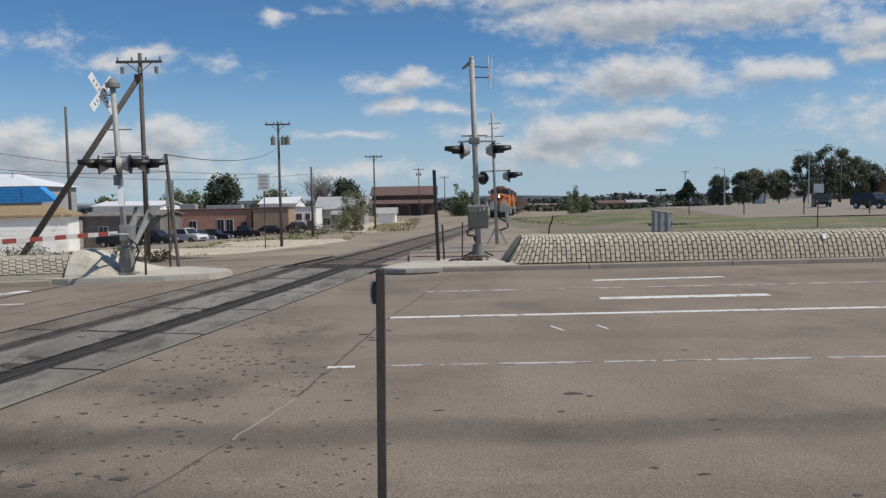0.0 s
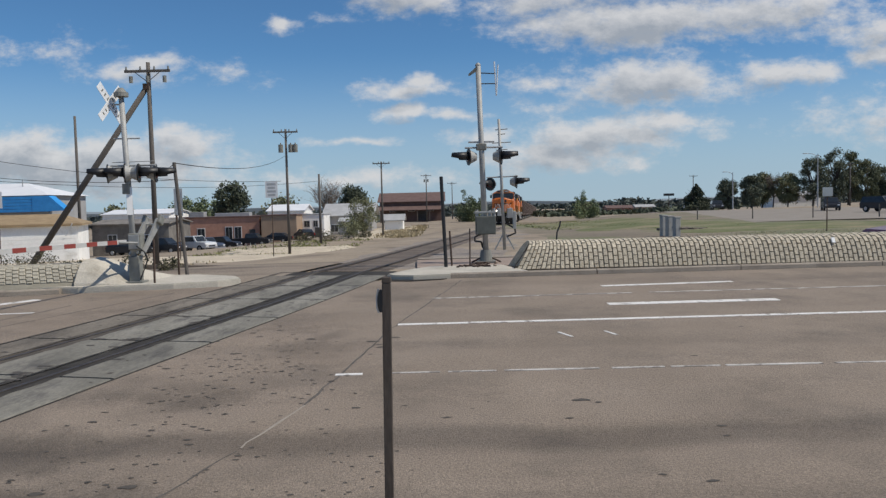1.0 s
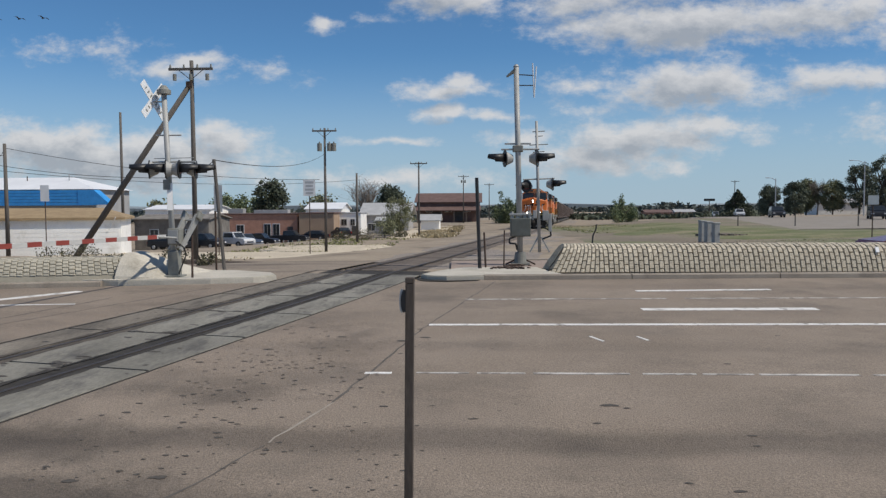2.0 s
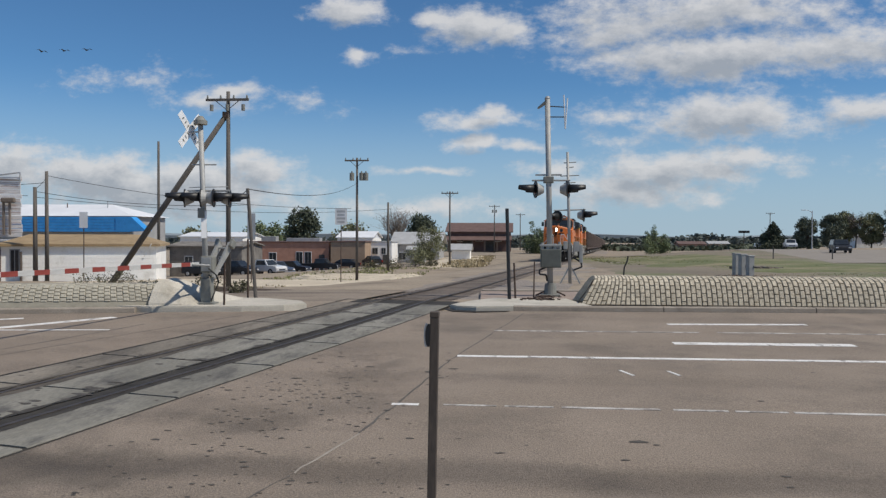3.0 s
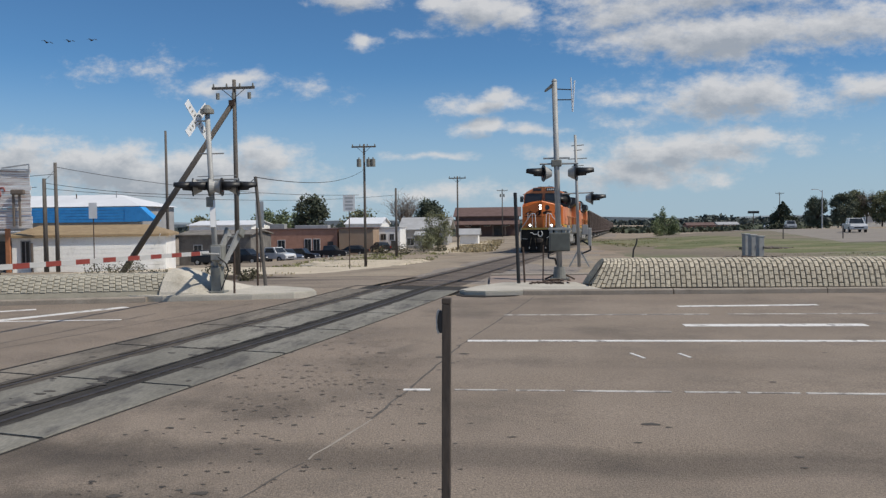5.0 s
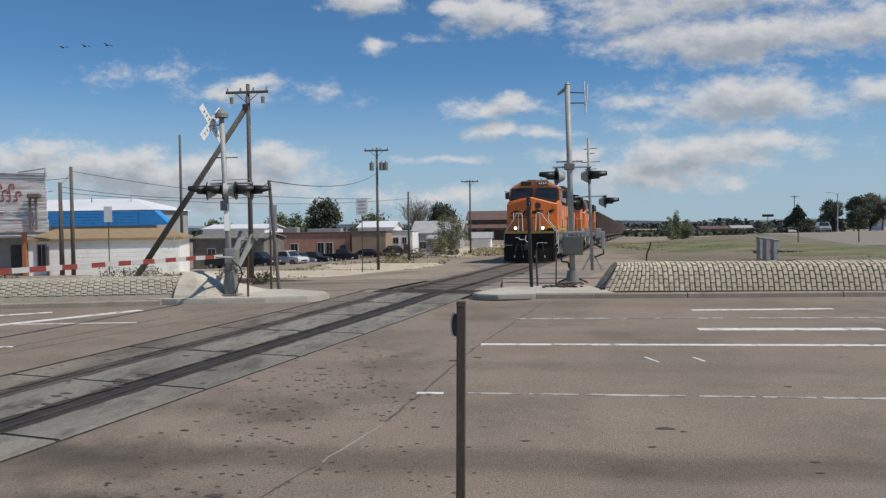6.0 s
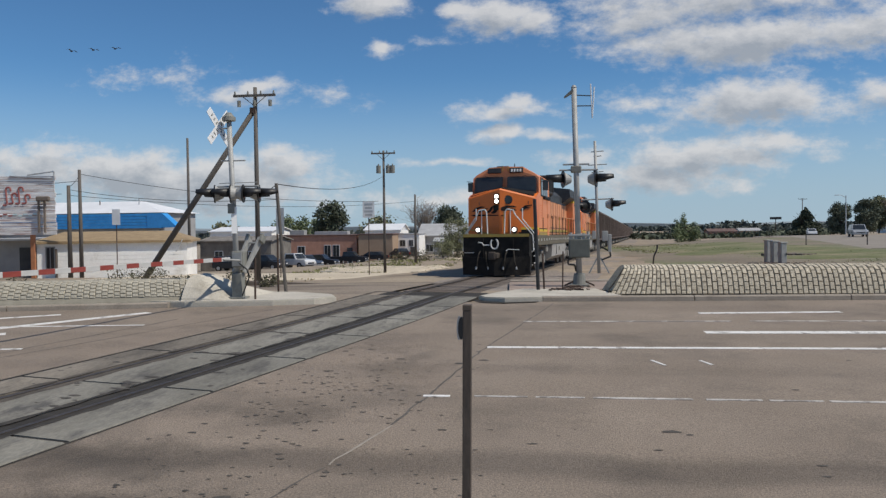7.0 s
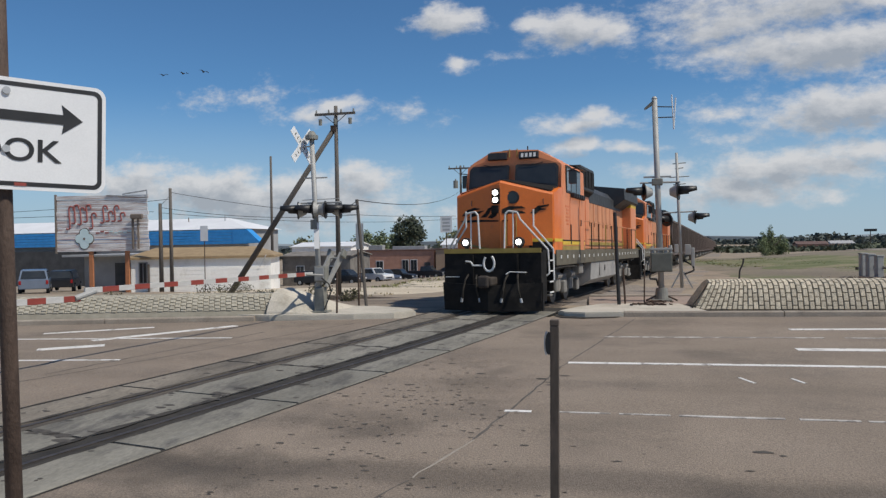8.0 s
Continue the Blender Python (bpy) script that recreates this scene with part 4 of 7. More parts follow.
M["post_brown"] = mat("dark_brown_steel_post", (0.05, 0.038, 0.03), (0.095, 0.075, 0.06), 6, 0.7, stretch=(1, 1, 0.3), bump=0.2, fine=0.15, fine_scale=40)


def bollard():
    """The brown square tube post in front of the viewer, with a small round reflector at its side."""
    t = thing("signpost", pose(-0.42, 4.31, -0.32), "bare brown square-tube post with a small side reflector", "post")
    part("post", box((0, 0, 0.945), (0.044, 0.044, 1.89), bevel=0.004), M["post_brown"], t)
    bm = box((0, 0, 1.905), (0.046, 0.046, 0.03), bevel=0.004)
    part("cap", bm, M["post_brown"], t)
    part("reflector", loft([[(-0.042 + 0.012 * math.cos(a), -0.008 + 0, 1.80 + 0.062 * math.sin(a)) for a in [k * math.tau / 14 for k in range(14)]],
                            [(-0.042 + 0.012 * math.cos(a), 0.008, 1.80 + 0.062 * math.sin(a)) for a in [k * math.tau / 14 for k in range(14)]]]), M["arm_white"], t, "small pale reflector plate")
    part("reflector_backing", loft([[(-0.029 + 0.017 * math.cos(a), y, 1.80 + 0.058 * math.sin(a)) for a in [k * math.tau / 14 for k in range(14)]] for y in (-0.016, 0.004)]), M["black"], t, "black reflector backing")
    t.matrix_basis = t.matrix_basis @ pose(0, 0, 0, 0, 0.8, 0)
    return t


bollard()


def text_mesh(body, size, depth=0.002, bold=0.0):
    cu = bpy.data.curves.new("text", "FONT")
    cu.body, cu.size, cu.extrude, cu.offset = body, size, depth, bold
    cu.align_x, cu.align_y = "CENTER", "CENTER"
    ob = bpy.data.objects.new("text", cu)
    me = bpy.data.meshes.new_from_object(ob)
    bpy.data.objects.remove(ob)
    bpy.data.curves.remove(cu)
    return me


def rounded(w, h, r, n=6):
    pts = []
    for cx, cz, a0 in ((w / 2 - r, h / 2 - r, 0), (-w / 2 + r, h / 2 - r, 90), (-w / 2 + r, -h / 2 + r, 180), (w / 2 - r, -h / 2 + r, 270)):
        pts += [(cx + r * math.cos(radians(a0 + 90 * k / n)), cz + r * math.sin(radians(a0 + 90 * k / n))) for k in range(n + 1)]
    return pts


def look_sign():
    t = thing("railway_sign", pose(-2.573, 3.145, -0.33), "white LOOK sign with a double arrow on a brown post", "sign")
    part("post", tube((0, 0, 0), (-0.06, 0, 4.2), 0.034, 0.034, seg=14), M["rusty"], t, "brown rusted steel post", True)
    plate = part("sign_plate", prism(rounded(0.795, 0.472, 0.048), -0.002, 0.002, "y"), M["white"], t, "white sign plate with rounded corners")
    plate.matrix_basis = Matrix.Translation((0.011, -0.035, 2.822)) @ pose(0, 0, 0, 0, 0, 52) @ pose(0, 0, 0, 0, 1.5, 0)
    o, i = rounded(0.762, 0.439, 0.036), rounded(0.725, 0.402, 0.022)
    bm = strip([[(x, -0.0035, z) for x, z in o + o[:1]], [(x, -0.0035, z) for x, z in i + i[:1]]])
    part("border", bm, M["black"], plate, "black border line")
    arrow = [(-0.30, 0.078), (-0.215, 0.142), (-0.222, 0.099), (0.222, 0.099), (0.215, 0.142), (0.30, 0.078), (0.215, 0.016), (0.222, 0.057), (-0.222, 0.057), (-0.215, 0.016)]
    part("arrow", prism(arrow, -0.005, -0.003, "y"), M["black"], plate, "black double-headed arrow")
    me = text_mesh("LOOK", 0.135, 0.001, 0.0015)
    me.materials.append(M["black"])
    tx = new("lettering", me)
    tx.parent = plate
    tx.matrix_basis = pose(0, -0.004, -0.07, 90, 0, 0) @ Matrix.Diagonal((1.12, 1, 1, 1))
    for z in (0.178, -0.066):
        part("bolt", tube((0, -0.012, z), (0, -0.002, z), 0.016, None, seg=10), M["galv"], plate, "galvanised bolt")
    part("sticker", box((0.055, -0.0045, -0.212), (0.046, 0.002, 0.014)), M["red"], plate, "small red sticker")
    b = part("crossbuck_blade", box((0, 0, 0), (1.2, 0.004, 0.2), bevel=0.001), M["signback"], t, "grey back of a crossbuck blade")
    b.matrix_basis = Matrix.Translation((-0.12, -0.05, 3.98)) @ pose(0, 0, 0, 0, 0, 60) @ pose(0, 0, 0, 0, 42, 0)
    b = part("crossbuck_blade", box((0, 0.006, 0), (1.2, 0.004, 0.2), bevel=0.001), M["signback"], t, "grey back of a crossbuck blade")
    b.matrix_basis = Matrix.Translation((-0.12, -0.05, 3.98)) @ pose(0, 0, 0, 0, 0, 60) @ pose(0, 0, 0, 0, -42, 0)
    return t


look_sign()


# ---------------------------------------------------------------- open ground in patches
def patch(name, x0, x1, y0, y1, material, label, up=0.0, wob=1.2, seed=0, nx=24, ny=14, category="ground"):
    """A patch of other ground laid over the land, with an uneven edge."""
    rows = []
    for j in range(ny + 1):
        y = y0 + (y1 - y0) * j / ny
        a = x0 + wob * noise.noise((j * 0.45, seed, 1.0)) * 2
        b = x1 + wob * noise.noise((j * 0.45, seed, 7.0)) * 2
        row = []
        for i in range(nx + 1):
            x = a + (b - a) * i / nx
            yy = y + wob * noise.noise((i * 0.4, seed, 3.0)) * 1.2
            edge = min(i, nx - i, j, ny - j)
            row.append((x, yy, land(x, yy) + (up if edge > 1 else up * edge / 2) - (0.07 if edge == 0 else 0.0) + 0.012 + 0.03 * noise.noise((x * 0.5, yy * 0.5, 2))))
        rows.append(row)
    ob = solid(name, strip(rows), M[material], label, category, kind="structure")
    for f in ob.data.polygons:
        f.use_smooth = True
    return ob


patch("field", 6.5, 120, 29.5, 130, "field", "dry tan field with patches of spring grass", nx=60, ny=40)
patch("sand_bank", -28, -9.0, 43, 63, "sand", "pale sandy strip beside the street", up=0.10, seed=2)
patch("sand_bank", -20, -9.8, 66, 78, "sand", "pale sandy strip beside the street", up=0.10, seed=5)
patch("parking_ground", -70, -20, 78, 128, "dirt", "gravelled parking ground before the brick building", up=0.06, seed=6)
patch("sand_verge", 2.2 - 14, -4.5, 96, 150, "sand", "pale sandy verge beside the track", up=0.15, seed=8)

M["highway"] = mat("pale_highway_concrete", (0.22, 0.19, 0.157), (0.28, 0.248, 0.21), 0.4, 0.9, fine=0.08, fine_scale=6)


def highway_x(y):
    return 40 + (y - 95) * 0.215


secs = []
for y in axis_steps([(64, 130, 6), (130, 700, 40)]):
    c = highway_x(y)
    secs.append([(c + o, y, land(c, y) + h) for o, h in ((-9, -0.1), (-8, 0.03), (0, 0.09), (14, 0.10), (46, 0.05), (48, -0.1))])
solid("highway", strip(secs), M["highway"], "pale concrete highway with traffic", "highway", kind="structure")


def tufts(name, x0, x1, y0, y1, n, h, material, label, seed, w=0.05):
    """Grass in small upright blades, thinned by noise."""
    rnd = random.Random(seed)
    verts, faces = [], []
    while len(faces) < n:
        x, y = rnd.uniform(x0, x1), rnd.uniform(y0, y1)
        if noise.noise((x * 0.22, y * 0.11, seed)) < rnd.uniform(-0.35, 0.25):
            continue
        z = land(x, y) - 0.03
        for _ in range(3):
            a, hh = rnd.uniform(0, math.tau), h * rnd.uniform(0.4, 1.2)
            bx, by = x + rnd.gauss(0, w * 2), y + rnd.gauss(0, w * 2)
            dx, dy = math.cos(a) * w, math.sin(a) * w
            k = len(verts)
            verts += [(bx - dx, by - dy, z), (bx + dx, by + dy, z), (bx + rnd.gauss(0, h * 0.3), by + rnd.gauss(0, h * 0.3), z + hh)]
            faces.append((k, k + 1, k + 2))
    me = bpy.data.meshes.new(name)
    me.from_pydata(verts, [], faces)
    me.materials.append(M[material])
    return tagged(new(name, me), label, "grass", kind="stuff")


patch("green_verge", 10.5, 25, 58, 112, "turf", "green spring grass in the field", up=0.04, seed=12)
patch("green_verge", 14, 36, 47, 60, "turf", "green spring grass in the field", up=0.04, seed=14)
tufts("grass", 11, 24, 60, 110, 7000, 0.05, "grass", "low green spring grass in the field", 1, 0.16)
tufts("grass", 13, 34, 45, 62, 6000, 0.04, "grass", "low green spring grass in the field", 2, 0.11)
tufts("weeds", 9, 19, 70, 118, 3500, 0.10, "grass", "rank green weeds beside the track field", 9, 0.16)
tufts("dry_grass", 9, 30, 30, 46, 9000, 0.07, "drygrass", "pale dry grass behind the paved bank", 3, 0.06)
tufts("dry_grass", -9, -3.8, 96, 150, 4000, 0.35, "drygrass", "pale dry grass beside the track", 4, 0.14)
tufts("dry_grass", -26, -12, 32, 46, 1800, 0.12, "drygrass", "sparse dry grass beside the street", 5, 0.05)
tufts("weeds", -22, -9, 64, 95, 2000, 0.18, "grass", "sparse weeds on the verge", 6, 0.08)


solid("street_edge", box((-10.5, 31.2, -0.28), (9.5, 0.16, 0.2), rz=4, ry=2.2, bevel=0.02), M["tie"], "low dark edging of the side street", "kerb", kind="structure")


# ---------------------------------------------------------------- trees
M["leaf_dark"] = mat("dark_evergreen_leaf", (0.042, 0.055, 0.036), (0.085, 0.098, 0.058), 0.5, 0.8, island=0.22)
M["leaf_mid"] = mat("spring_leaf", (0.095, 0.125, 0.06), (0.165, 0.195, 0.10), 0.4, 0.75, island=0.22)
M["leaf_olive"] = mat("olive_new_leaf", (0.14, 0.15, 0.075), (0.225, 0.225, 0.125), 0.4, 0.8, island=0.2)
M["leaf_fresh"] = mat("fresh_green_leaf", (0.14, 0.18, 0.085), (0.23, 0.27, 0.14), 0.4, 0.75, island=0.2)
M["leaf_row"] = mat("grey_green_leaf", (0.085, 0.102, 0.072), (0.14, 0.156, 0.105), 0.35, 0.8, island=0.25)
M["leaf_row_pale"] = mat("pale_grey_green_leaf", (0.10, 0.115, 0.062), (0.17, 0.18, 0.105), 0.35, 0.8, island=0.25)
M["leaf_scrub"] = mat("dusty_scrub_leaf", (0.075, 0.072, 0.042), (0.14, 0.13, 0.075), 0.4, 0.85, island=0.25)
M["twig"] = mat("bare_grey_twig", (0.16, 0.13, 0.11), (0.26, 0.22, 0.19), 2, 0.9)
M["bark"] = mat("tree_bark", (0.07, 0.055, 0.045), (0.13, 0.105, 0.085), 5, 0.95, stretch=(4, 4, 0.7), bump=0.6)


def tree(x, y, h, w, leaf, seed, label, n=1500, trunk=0.25, leaf_size=0.35, cone=False, bare=False, base=None, name="tree", plumes=0):
    rnd = random.Random(seed)
    z = land(x, y) - 0.1 if base is None else base
    t = thing(name, pose(x, y, z), label, "tree", "trees round the crossing")
    bm = tube((0, 0, 0), (0.03 * h, 0, h * (0.9 if cone else 0.5)), (0.012 if plumes else 0.0245) * h, 0.008 * h, seg=8)
    tips = []
    for k in range(10 if not bare else 26):
        a = rnd.uniform(0, math.tau)
        z0 = h * rnd.uniform(trunk * 0.8, 0.5)
        p = Vector((0.02 * h, 0, z0))
        q = Vector((math.cos(a) * w * 0.36 * rnd.uniform(0.5, 1), math.sin(a) * w * 0.36 * rnd.uniform(0.5, 1), h * rnd.uniform(0.55, 0.85) * (0.7 if plumes else 1)))
        tube(p, q, 0.011 * h, 0.004 * h, bm, 5)
        tips.append(q)
        if bare:
            for _ in range(9):
                r = p.lerp(q, rnd.uniform(0.4, 1))
                e = r + Vector((rnd.gauss(0, w * 0.13), rnd.gauss(0, w * 0.13), h * rnd.uniform(0.04, 0.22)))
                tube(r, e, 0.0032 * h, 0.0012 * h, bm, 3)
                for _ in range(3):
                    r2 = r.lerp(e, rnd.uniform(0.3, 1))
                    tube(r2, r2 + Vector((rnd.gauss(0, w * 0.07), rnd.gauss(0, w * 0.07), h * rnd.uniform(0.02, 0.1))), 0.0018 * h, 0.0008 * h, bm, 3)
    part("trunk", bm, M["twig"] if bare else M["bark"], t)
    if bare:
        return t
    verts, faces = [], []
    clumps = []
    for k in range(plumes):
        # upright sprays that thin out towards uneven tips
        a, r = rnd.uniform(0, math.tau), w * 0.42 * math.sqrt(rnd.uniform(0, 1))
        tall = h * (1.0 - 0.55 * (r / (w * 0.42)) ** 1.5) * rnd.uniform(0.72, 1.04)
        for i in range(9):
            f = (i + 0.5) / 9
            clumps.append((math.cos(a) * r * (0.8 + 0.3 * f) + rnd.gauss(0, 0.04 * w), math.sin(a) * r * (0.8 + 0.3 * f) + rnd.gauss(0, 0.04 * w), tall * (0.02 + 0.98 * f), w * 0.14 * (1.1 - 0.6 * f)))
    for k in range(0 if plumes else 44 if not cone else 70):
        if cone:
            f = rnd.uniform(0, 1)
            r = w * 0.5 * (1 - f) * rnd.uniform(0.5, 1)
            a = rnd.uniform(0, math.tau)
            clumps.append((math.cos(a) * r, math.sin(a) * r, h * (0.03 + 0.94 * f), w * 0.17 * (1.1 - f)))
        else:
            a, e = rnd.uniform(0, math.tau), rnd.uniform(-0.9, 1.0)
            r = rnd.uniform(0.45, 0.85)
            cz = h * (trunk + (1 - trunk) * 0.5)
            rz = h * (1 - trunk) * 0.5
            clumps.append((math.cos(a) * math.sqrt(1 - e * e * 0.9) * w * 0.5 * r, math.sin(a) * math.sqrt(1 - e * e * 0.9) * w * 0.5 * r, cz + e * rz * 0.82, w * rnd.uniform(0.10, 0.20)))
    for _ in range(int(n * 1.9)):
        cx, cy, cz, cr = rnd.choice(clumps)
        d = Vector((rnd.gauss(0, 1), rnd.gauss(0, 1), rnd.gauss(0, 0.8))).normalized() * cr * rnd.uniform(0.3, 1.15)
        c = Vector((cx, cy, cz)) + d
        s = leaf_size * rnd.uniform(0.5, 1.2)
        a1 = Vector((rnd.gauss(0, 1), rnd.gauss(0, 1), rnd.gauss(0, 1))).normalized()
        a2 = a1.cross(Vector((rnd.gauss(0, 1), rnd.gauss(0, 1), rnd.gauss(0, 1)))).normalized()
        k = len(verts)
        verts += [c - a1 * s * 0.5, c + a2 * s * 0.35, c + a1 * s * 0.5, c - a2 * s * 0.35]
        faces.append((k, k + 1, k + 2, k + 3))
    me = bpy.data.meshes.new("crown")
    me.from_pydata(verts, [], faces)
    me.materials.append(leaf)
    ob = new("crown", me)
    ob.parent = t
    return t


tree(-41.3, 150, 11.2, 8.6, M["leaf_dark"], 1, "dense dark evergreen tree behind the brick building", 3200, 0.15, 0.55)
tree(-50, 175, 8.0, 9, M["leaf_mid"], 2, "broad green tree behind low buildings", 1500, 0.2, 0.6)
tree(-34.5, 165, 8.4, 9, M["leaf_olive"], 3, "olive-green tree in new leaf", 1500, 0.2, 0.6)
tree(-26.4, 172, 12.6, 11, M["twig"], 4, "bare grey spreading tree", bare=True)
tree(-20.3, 170, 10.2, 7.5, M["leaf_dark"], 5, "dark rounded tree behind a house", 2600, 0.15, 0.55)
tree(-11.4, 105, 5.3, 4.8, M["leaf_olive"], 6, "wispy willow in yellow-green new leaf", 2600, 0.12, 0.20)
tree(-12.6, 99, 2.2, 4.0, M["leaf_olive"], 7, "low olive shrub beside the street", 900, 0.05, 0.2)
tree(5.3, 180, 8.2, 7.6, M["leaf_mid"], 8, "broad green tree beyond the track", 4200, 0.0, 0.36, plumes=16)
tree(24.1, 136, 5.0, 5.4, M["leaf_fresh"], 9, "low feathery green tree in the field", 6000, 0.0, 0.2, base=land(24, 136) + 0.25, plumes=16)
tree(-62, 190, 9, 12, M["leaf_mid"], 10, "distant green tree behind low buildings", 1300, 0.2, 0.7)
tree(-72, 170, 7, 9, M["leaf_olive"], 21, "distant olive tree behind low buildings", 1000, 0.2, 0.7)
tree(64.2, 200, 7.2, 8.0, M["leaf_dark"], 11, "dark conical spruce beside the highway", 5000, 0.05, 0.5, cone=True)
for i, (x, y, h, w, leaf) in enumerate([(66.6, 184, 7.4, 5.6, "leaf_row"), (71.2, 182, 7.8, 6.2, "leaf_row"), (76.2, 188, 8.6, 6.0, "leaf_olive"), (80.6, 184, 8.0, 6.4, "leaf_olive"),
                                        (85.6, 182, 11.6, 7.4, "leaf_row"), (90.6, 183, 13.9, 7.4, "leaf_row"), (94.9, 184, 13.4, 6.6, "leaf_row_pale"), (99.0, 184, 10.8, 7.0, "leaf_row_pale"),
                                        (103.8, 186, 9.0, 6.4, "leaf_row"), (110, 186, 10.4, 7.5, "leaf_row"), (117, 188, 11.5, 8.5, "leaf_row_pale")]):
    tree(x, y, h, w, M[leaf], 30 + i, "leafy rounded tree in the row beside the highway", 6000, 0.03, 0.36)
tree(78, 186, 8.6, 7, M["twig"], 50, "bare brown tree in the row beside the highway", bare=True)


def far_wood(name, x0, x1, y, n, h, seed, material, label):
    rnd = random.Random(seed)
    verts, faces = [], []
    for _ in range(n):
        x = rnd.uniform(x0, x1)
        yy = y + rnd.uniform(-30, 30)
        hh = h * (0.6 + 0.55 * noise.noise((x * 0.025, seed, 0))) * rnd.uniform(0.5, 1.15)
        c = Vector((x, yy, land(x, yy) + hh * rnd.uniform(0.1, 0.9)))
        s = h * 0.30 * rnd.uniform(0.5, 1.2)
        a1 = Vector((rnd.gauss(0, 1), rnd.gauss(0, 0.6), rnd.gauss(0, 0.8))).normalized()
        a2 = a1.cross(Vector((rnd.gauss(0, 1), rnd.gauss(0, 1), rnd.gauss(0, 1)))).normalized()
        k = len(verts)
        verts += [c - a1 * s, c + a2 * s * 0.6, c + a1 * s, c - a2 * s * 0.6]
        faces.append((k, k + 1, k + 2, k + 3))
    me = bpy.data.meshes.new(name)
    me.from_pydata(verts, [], faces)
    me.materials.append(M[material])
    return tagged(new(name, me), label, "woods", kind="stuff")


# distance haze is mixed into the base colours of far woods and hills
M["haze_wood"] = mat("distant_wood", (0.06, 0.075, 0.07), (0.10, 0.115, 0.10), 0.05, 0.9, island=0.3)
M["hill"] = mat("haze_painted_hill", (0.20, 0.235, 0.26), (0.25, 0.285, 0.30), 0.01, 0.95)
far_wood("far_woods", -60, 260, 420, 7000, 5.0, 1, "haze_wood", "low dark line of distant woods")
far_wood("far_woods", -330, -20, 330, 5000, 7.0, 2, "haze_wood", "low dark line of distant woods")
far_wood("far_woods", -100, 700, 760, 9000, 10.0, 5, "haze_wood", "low hazy line of distant woods")
far_wood("far_woods", 30, 95, 270, 1800, 3.4, 3, "leaf_dark", "dark scrub beside the highway")
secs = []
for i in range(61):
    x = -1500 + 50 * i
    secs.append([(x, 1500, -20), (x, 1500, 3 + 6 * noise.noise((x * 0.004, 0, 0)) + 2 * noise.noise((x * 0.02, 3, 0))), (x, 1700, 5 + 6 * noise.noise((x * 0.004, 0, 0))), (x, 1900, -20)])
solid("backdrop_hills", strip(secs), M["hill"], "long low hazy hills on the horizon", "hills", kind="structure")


for i, (x, y, h, w) in enumerate([(-13.6, 28.5, 0.55, 1.3), (-11.8, 29.5, 0.8, 1.2), (-19.5, 27, 0.4, 1.5), (-17, 30.5, 0.7, 1.8), (-9.8, 27.5, 0.5, 1.0), (-21, 40, 0.8, 2.2), (-14.5, 93, 1.2, 3.0), (-17.5, 95, 1.0, 2.5), (-10.5, 98, 0.9, 2.2)]):
    tree(x, y, h, w, M["leaf_scrub"], 80 + i, "low dusty olive scrub on bare ground", 330, -0.05, 0.09 + 0.08 * (y > 50), name="bush")


# ---------------------------------------------------------------- poles and wires
def utility_pole(x, y, top, r=0.14, arm=0.0, arm_z=0.3, arms=1, drums=0, label="weathered wooden utility pole with a crossarm", turn=0.0, lean=0.0):
    z = land(x, y) - 0.1
    h = top - z
    t = thing("utility_pole", pose(x, y, z, 0, 0, turn), label, "utility pole", "utility poles")
    part("pole", tube((0, 0, 0), (lean, 0, h), r, r * 0.7, seg=12), M["wood"], t, "", True)
    for k in range(arms if arm else 0):
        zz = h - arm_z - k * 0.9
        part("crossarm", box((lean, -r, zz), (arm, 0.10, 0.13), bevel=0.01), M["wood"], t)
        bm = tube((lean - arm * 0.3, -r, zz), (lean, -r, zz - 0.55), 0.02)
        tube((lean + arm * 0.3, -r, zz), (lean, -r, zz - 0.55), 0.02, None, bm)
        part("brace", bm, M["wood"], t)
        for i in range(4):
            xx = lean + arm * (-0.46 + 0.92 * i / 3)
            part("insulator", tube((xx, -r, zz + 0.06), (xx, -r, zz + 0.24), 0.06, 0.035, seg=8), M["greybox"], t)
    for k in range(drums):
        sx = (-1, 1, 1.9)[k]
        bm = tube((lean + sx * 0.42, -r, h - 1.95), (lean + sx * 0.42, -r, h - 1.30), 0.20, 0.20, seg=14)
        tube((lean + sx * 0.42, -r, h - 1.30), (lean + sx * 0.42, -r, h - 1.15), 0.07, 0.05, bm, 8)
        part("transformer", bm, M["greybox"], t, "grey transformer drum")
    return t


pa = utility_pole(-14.95, 40, 9.5, 0.14, 2.3, 0.45, 1, 0, "tall wooden utility pole with a crossarm and a long raking brace")
for i in range(3):
    part("cutout", tube((-0.85 + i * 0.85, -0.12, 9.3), (-0.85 + i * 0.85, -0.12, 9.62), 0.10, 0.10, seg=8), M["greybox"], pa)
base = land(-22.4, 41.5)
part("raking_brace", tube((-7.5, 1.5, base + 1.0 - land(-14.95, 40) - 1.2), (-0.1, 0, 9.1), 0.17, 0.13, seg=12), M["wood"], pa, "long raking wooden brace", True)
part("guy_plate", box((-0.1, -0.02, 9.1), (0.3, 0.34, 0.3)), M["rusty"], pa)
utility_pole(-13.41, 66, 8.64, 0.13, 2.1, 0.25, 1, 3, "wooden utility pole with a crossarm and transformer drums")
utility_pole(-13.81, 85, 5.65, 0.15, label="plain weathered wooden pole stub")
utility_pole(-8.23, 100, 7.7, 0.13, 2.2, 0.25, 1, 0)
utility_pole(-4.75, 190, 9.6, 0.15, 2.6, 0.4, 1, 2, "wooden utility pole with a crossarm and transformer drums")
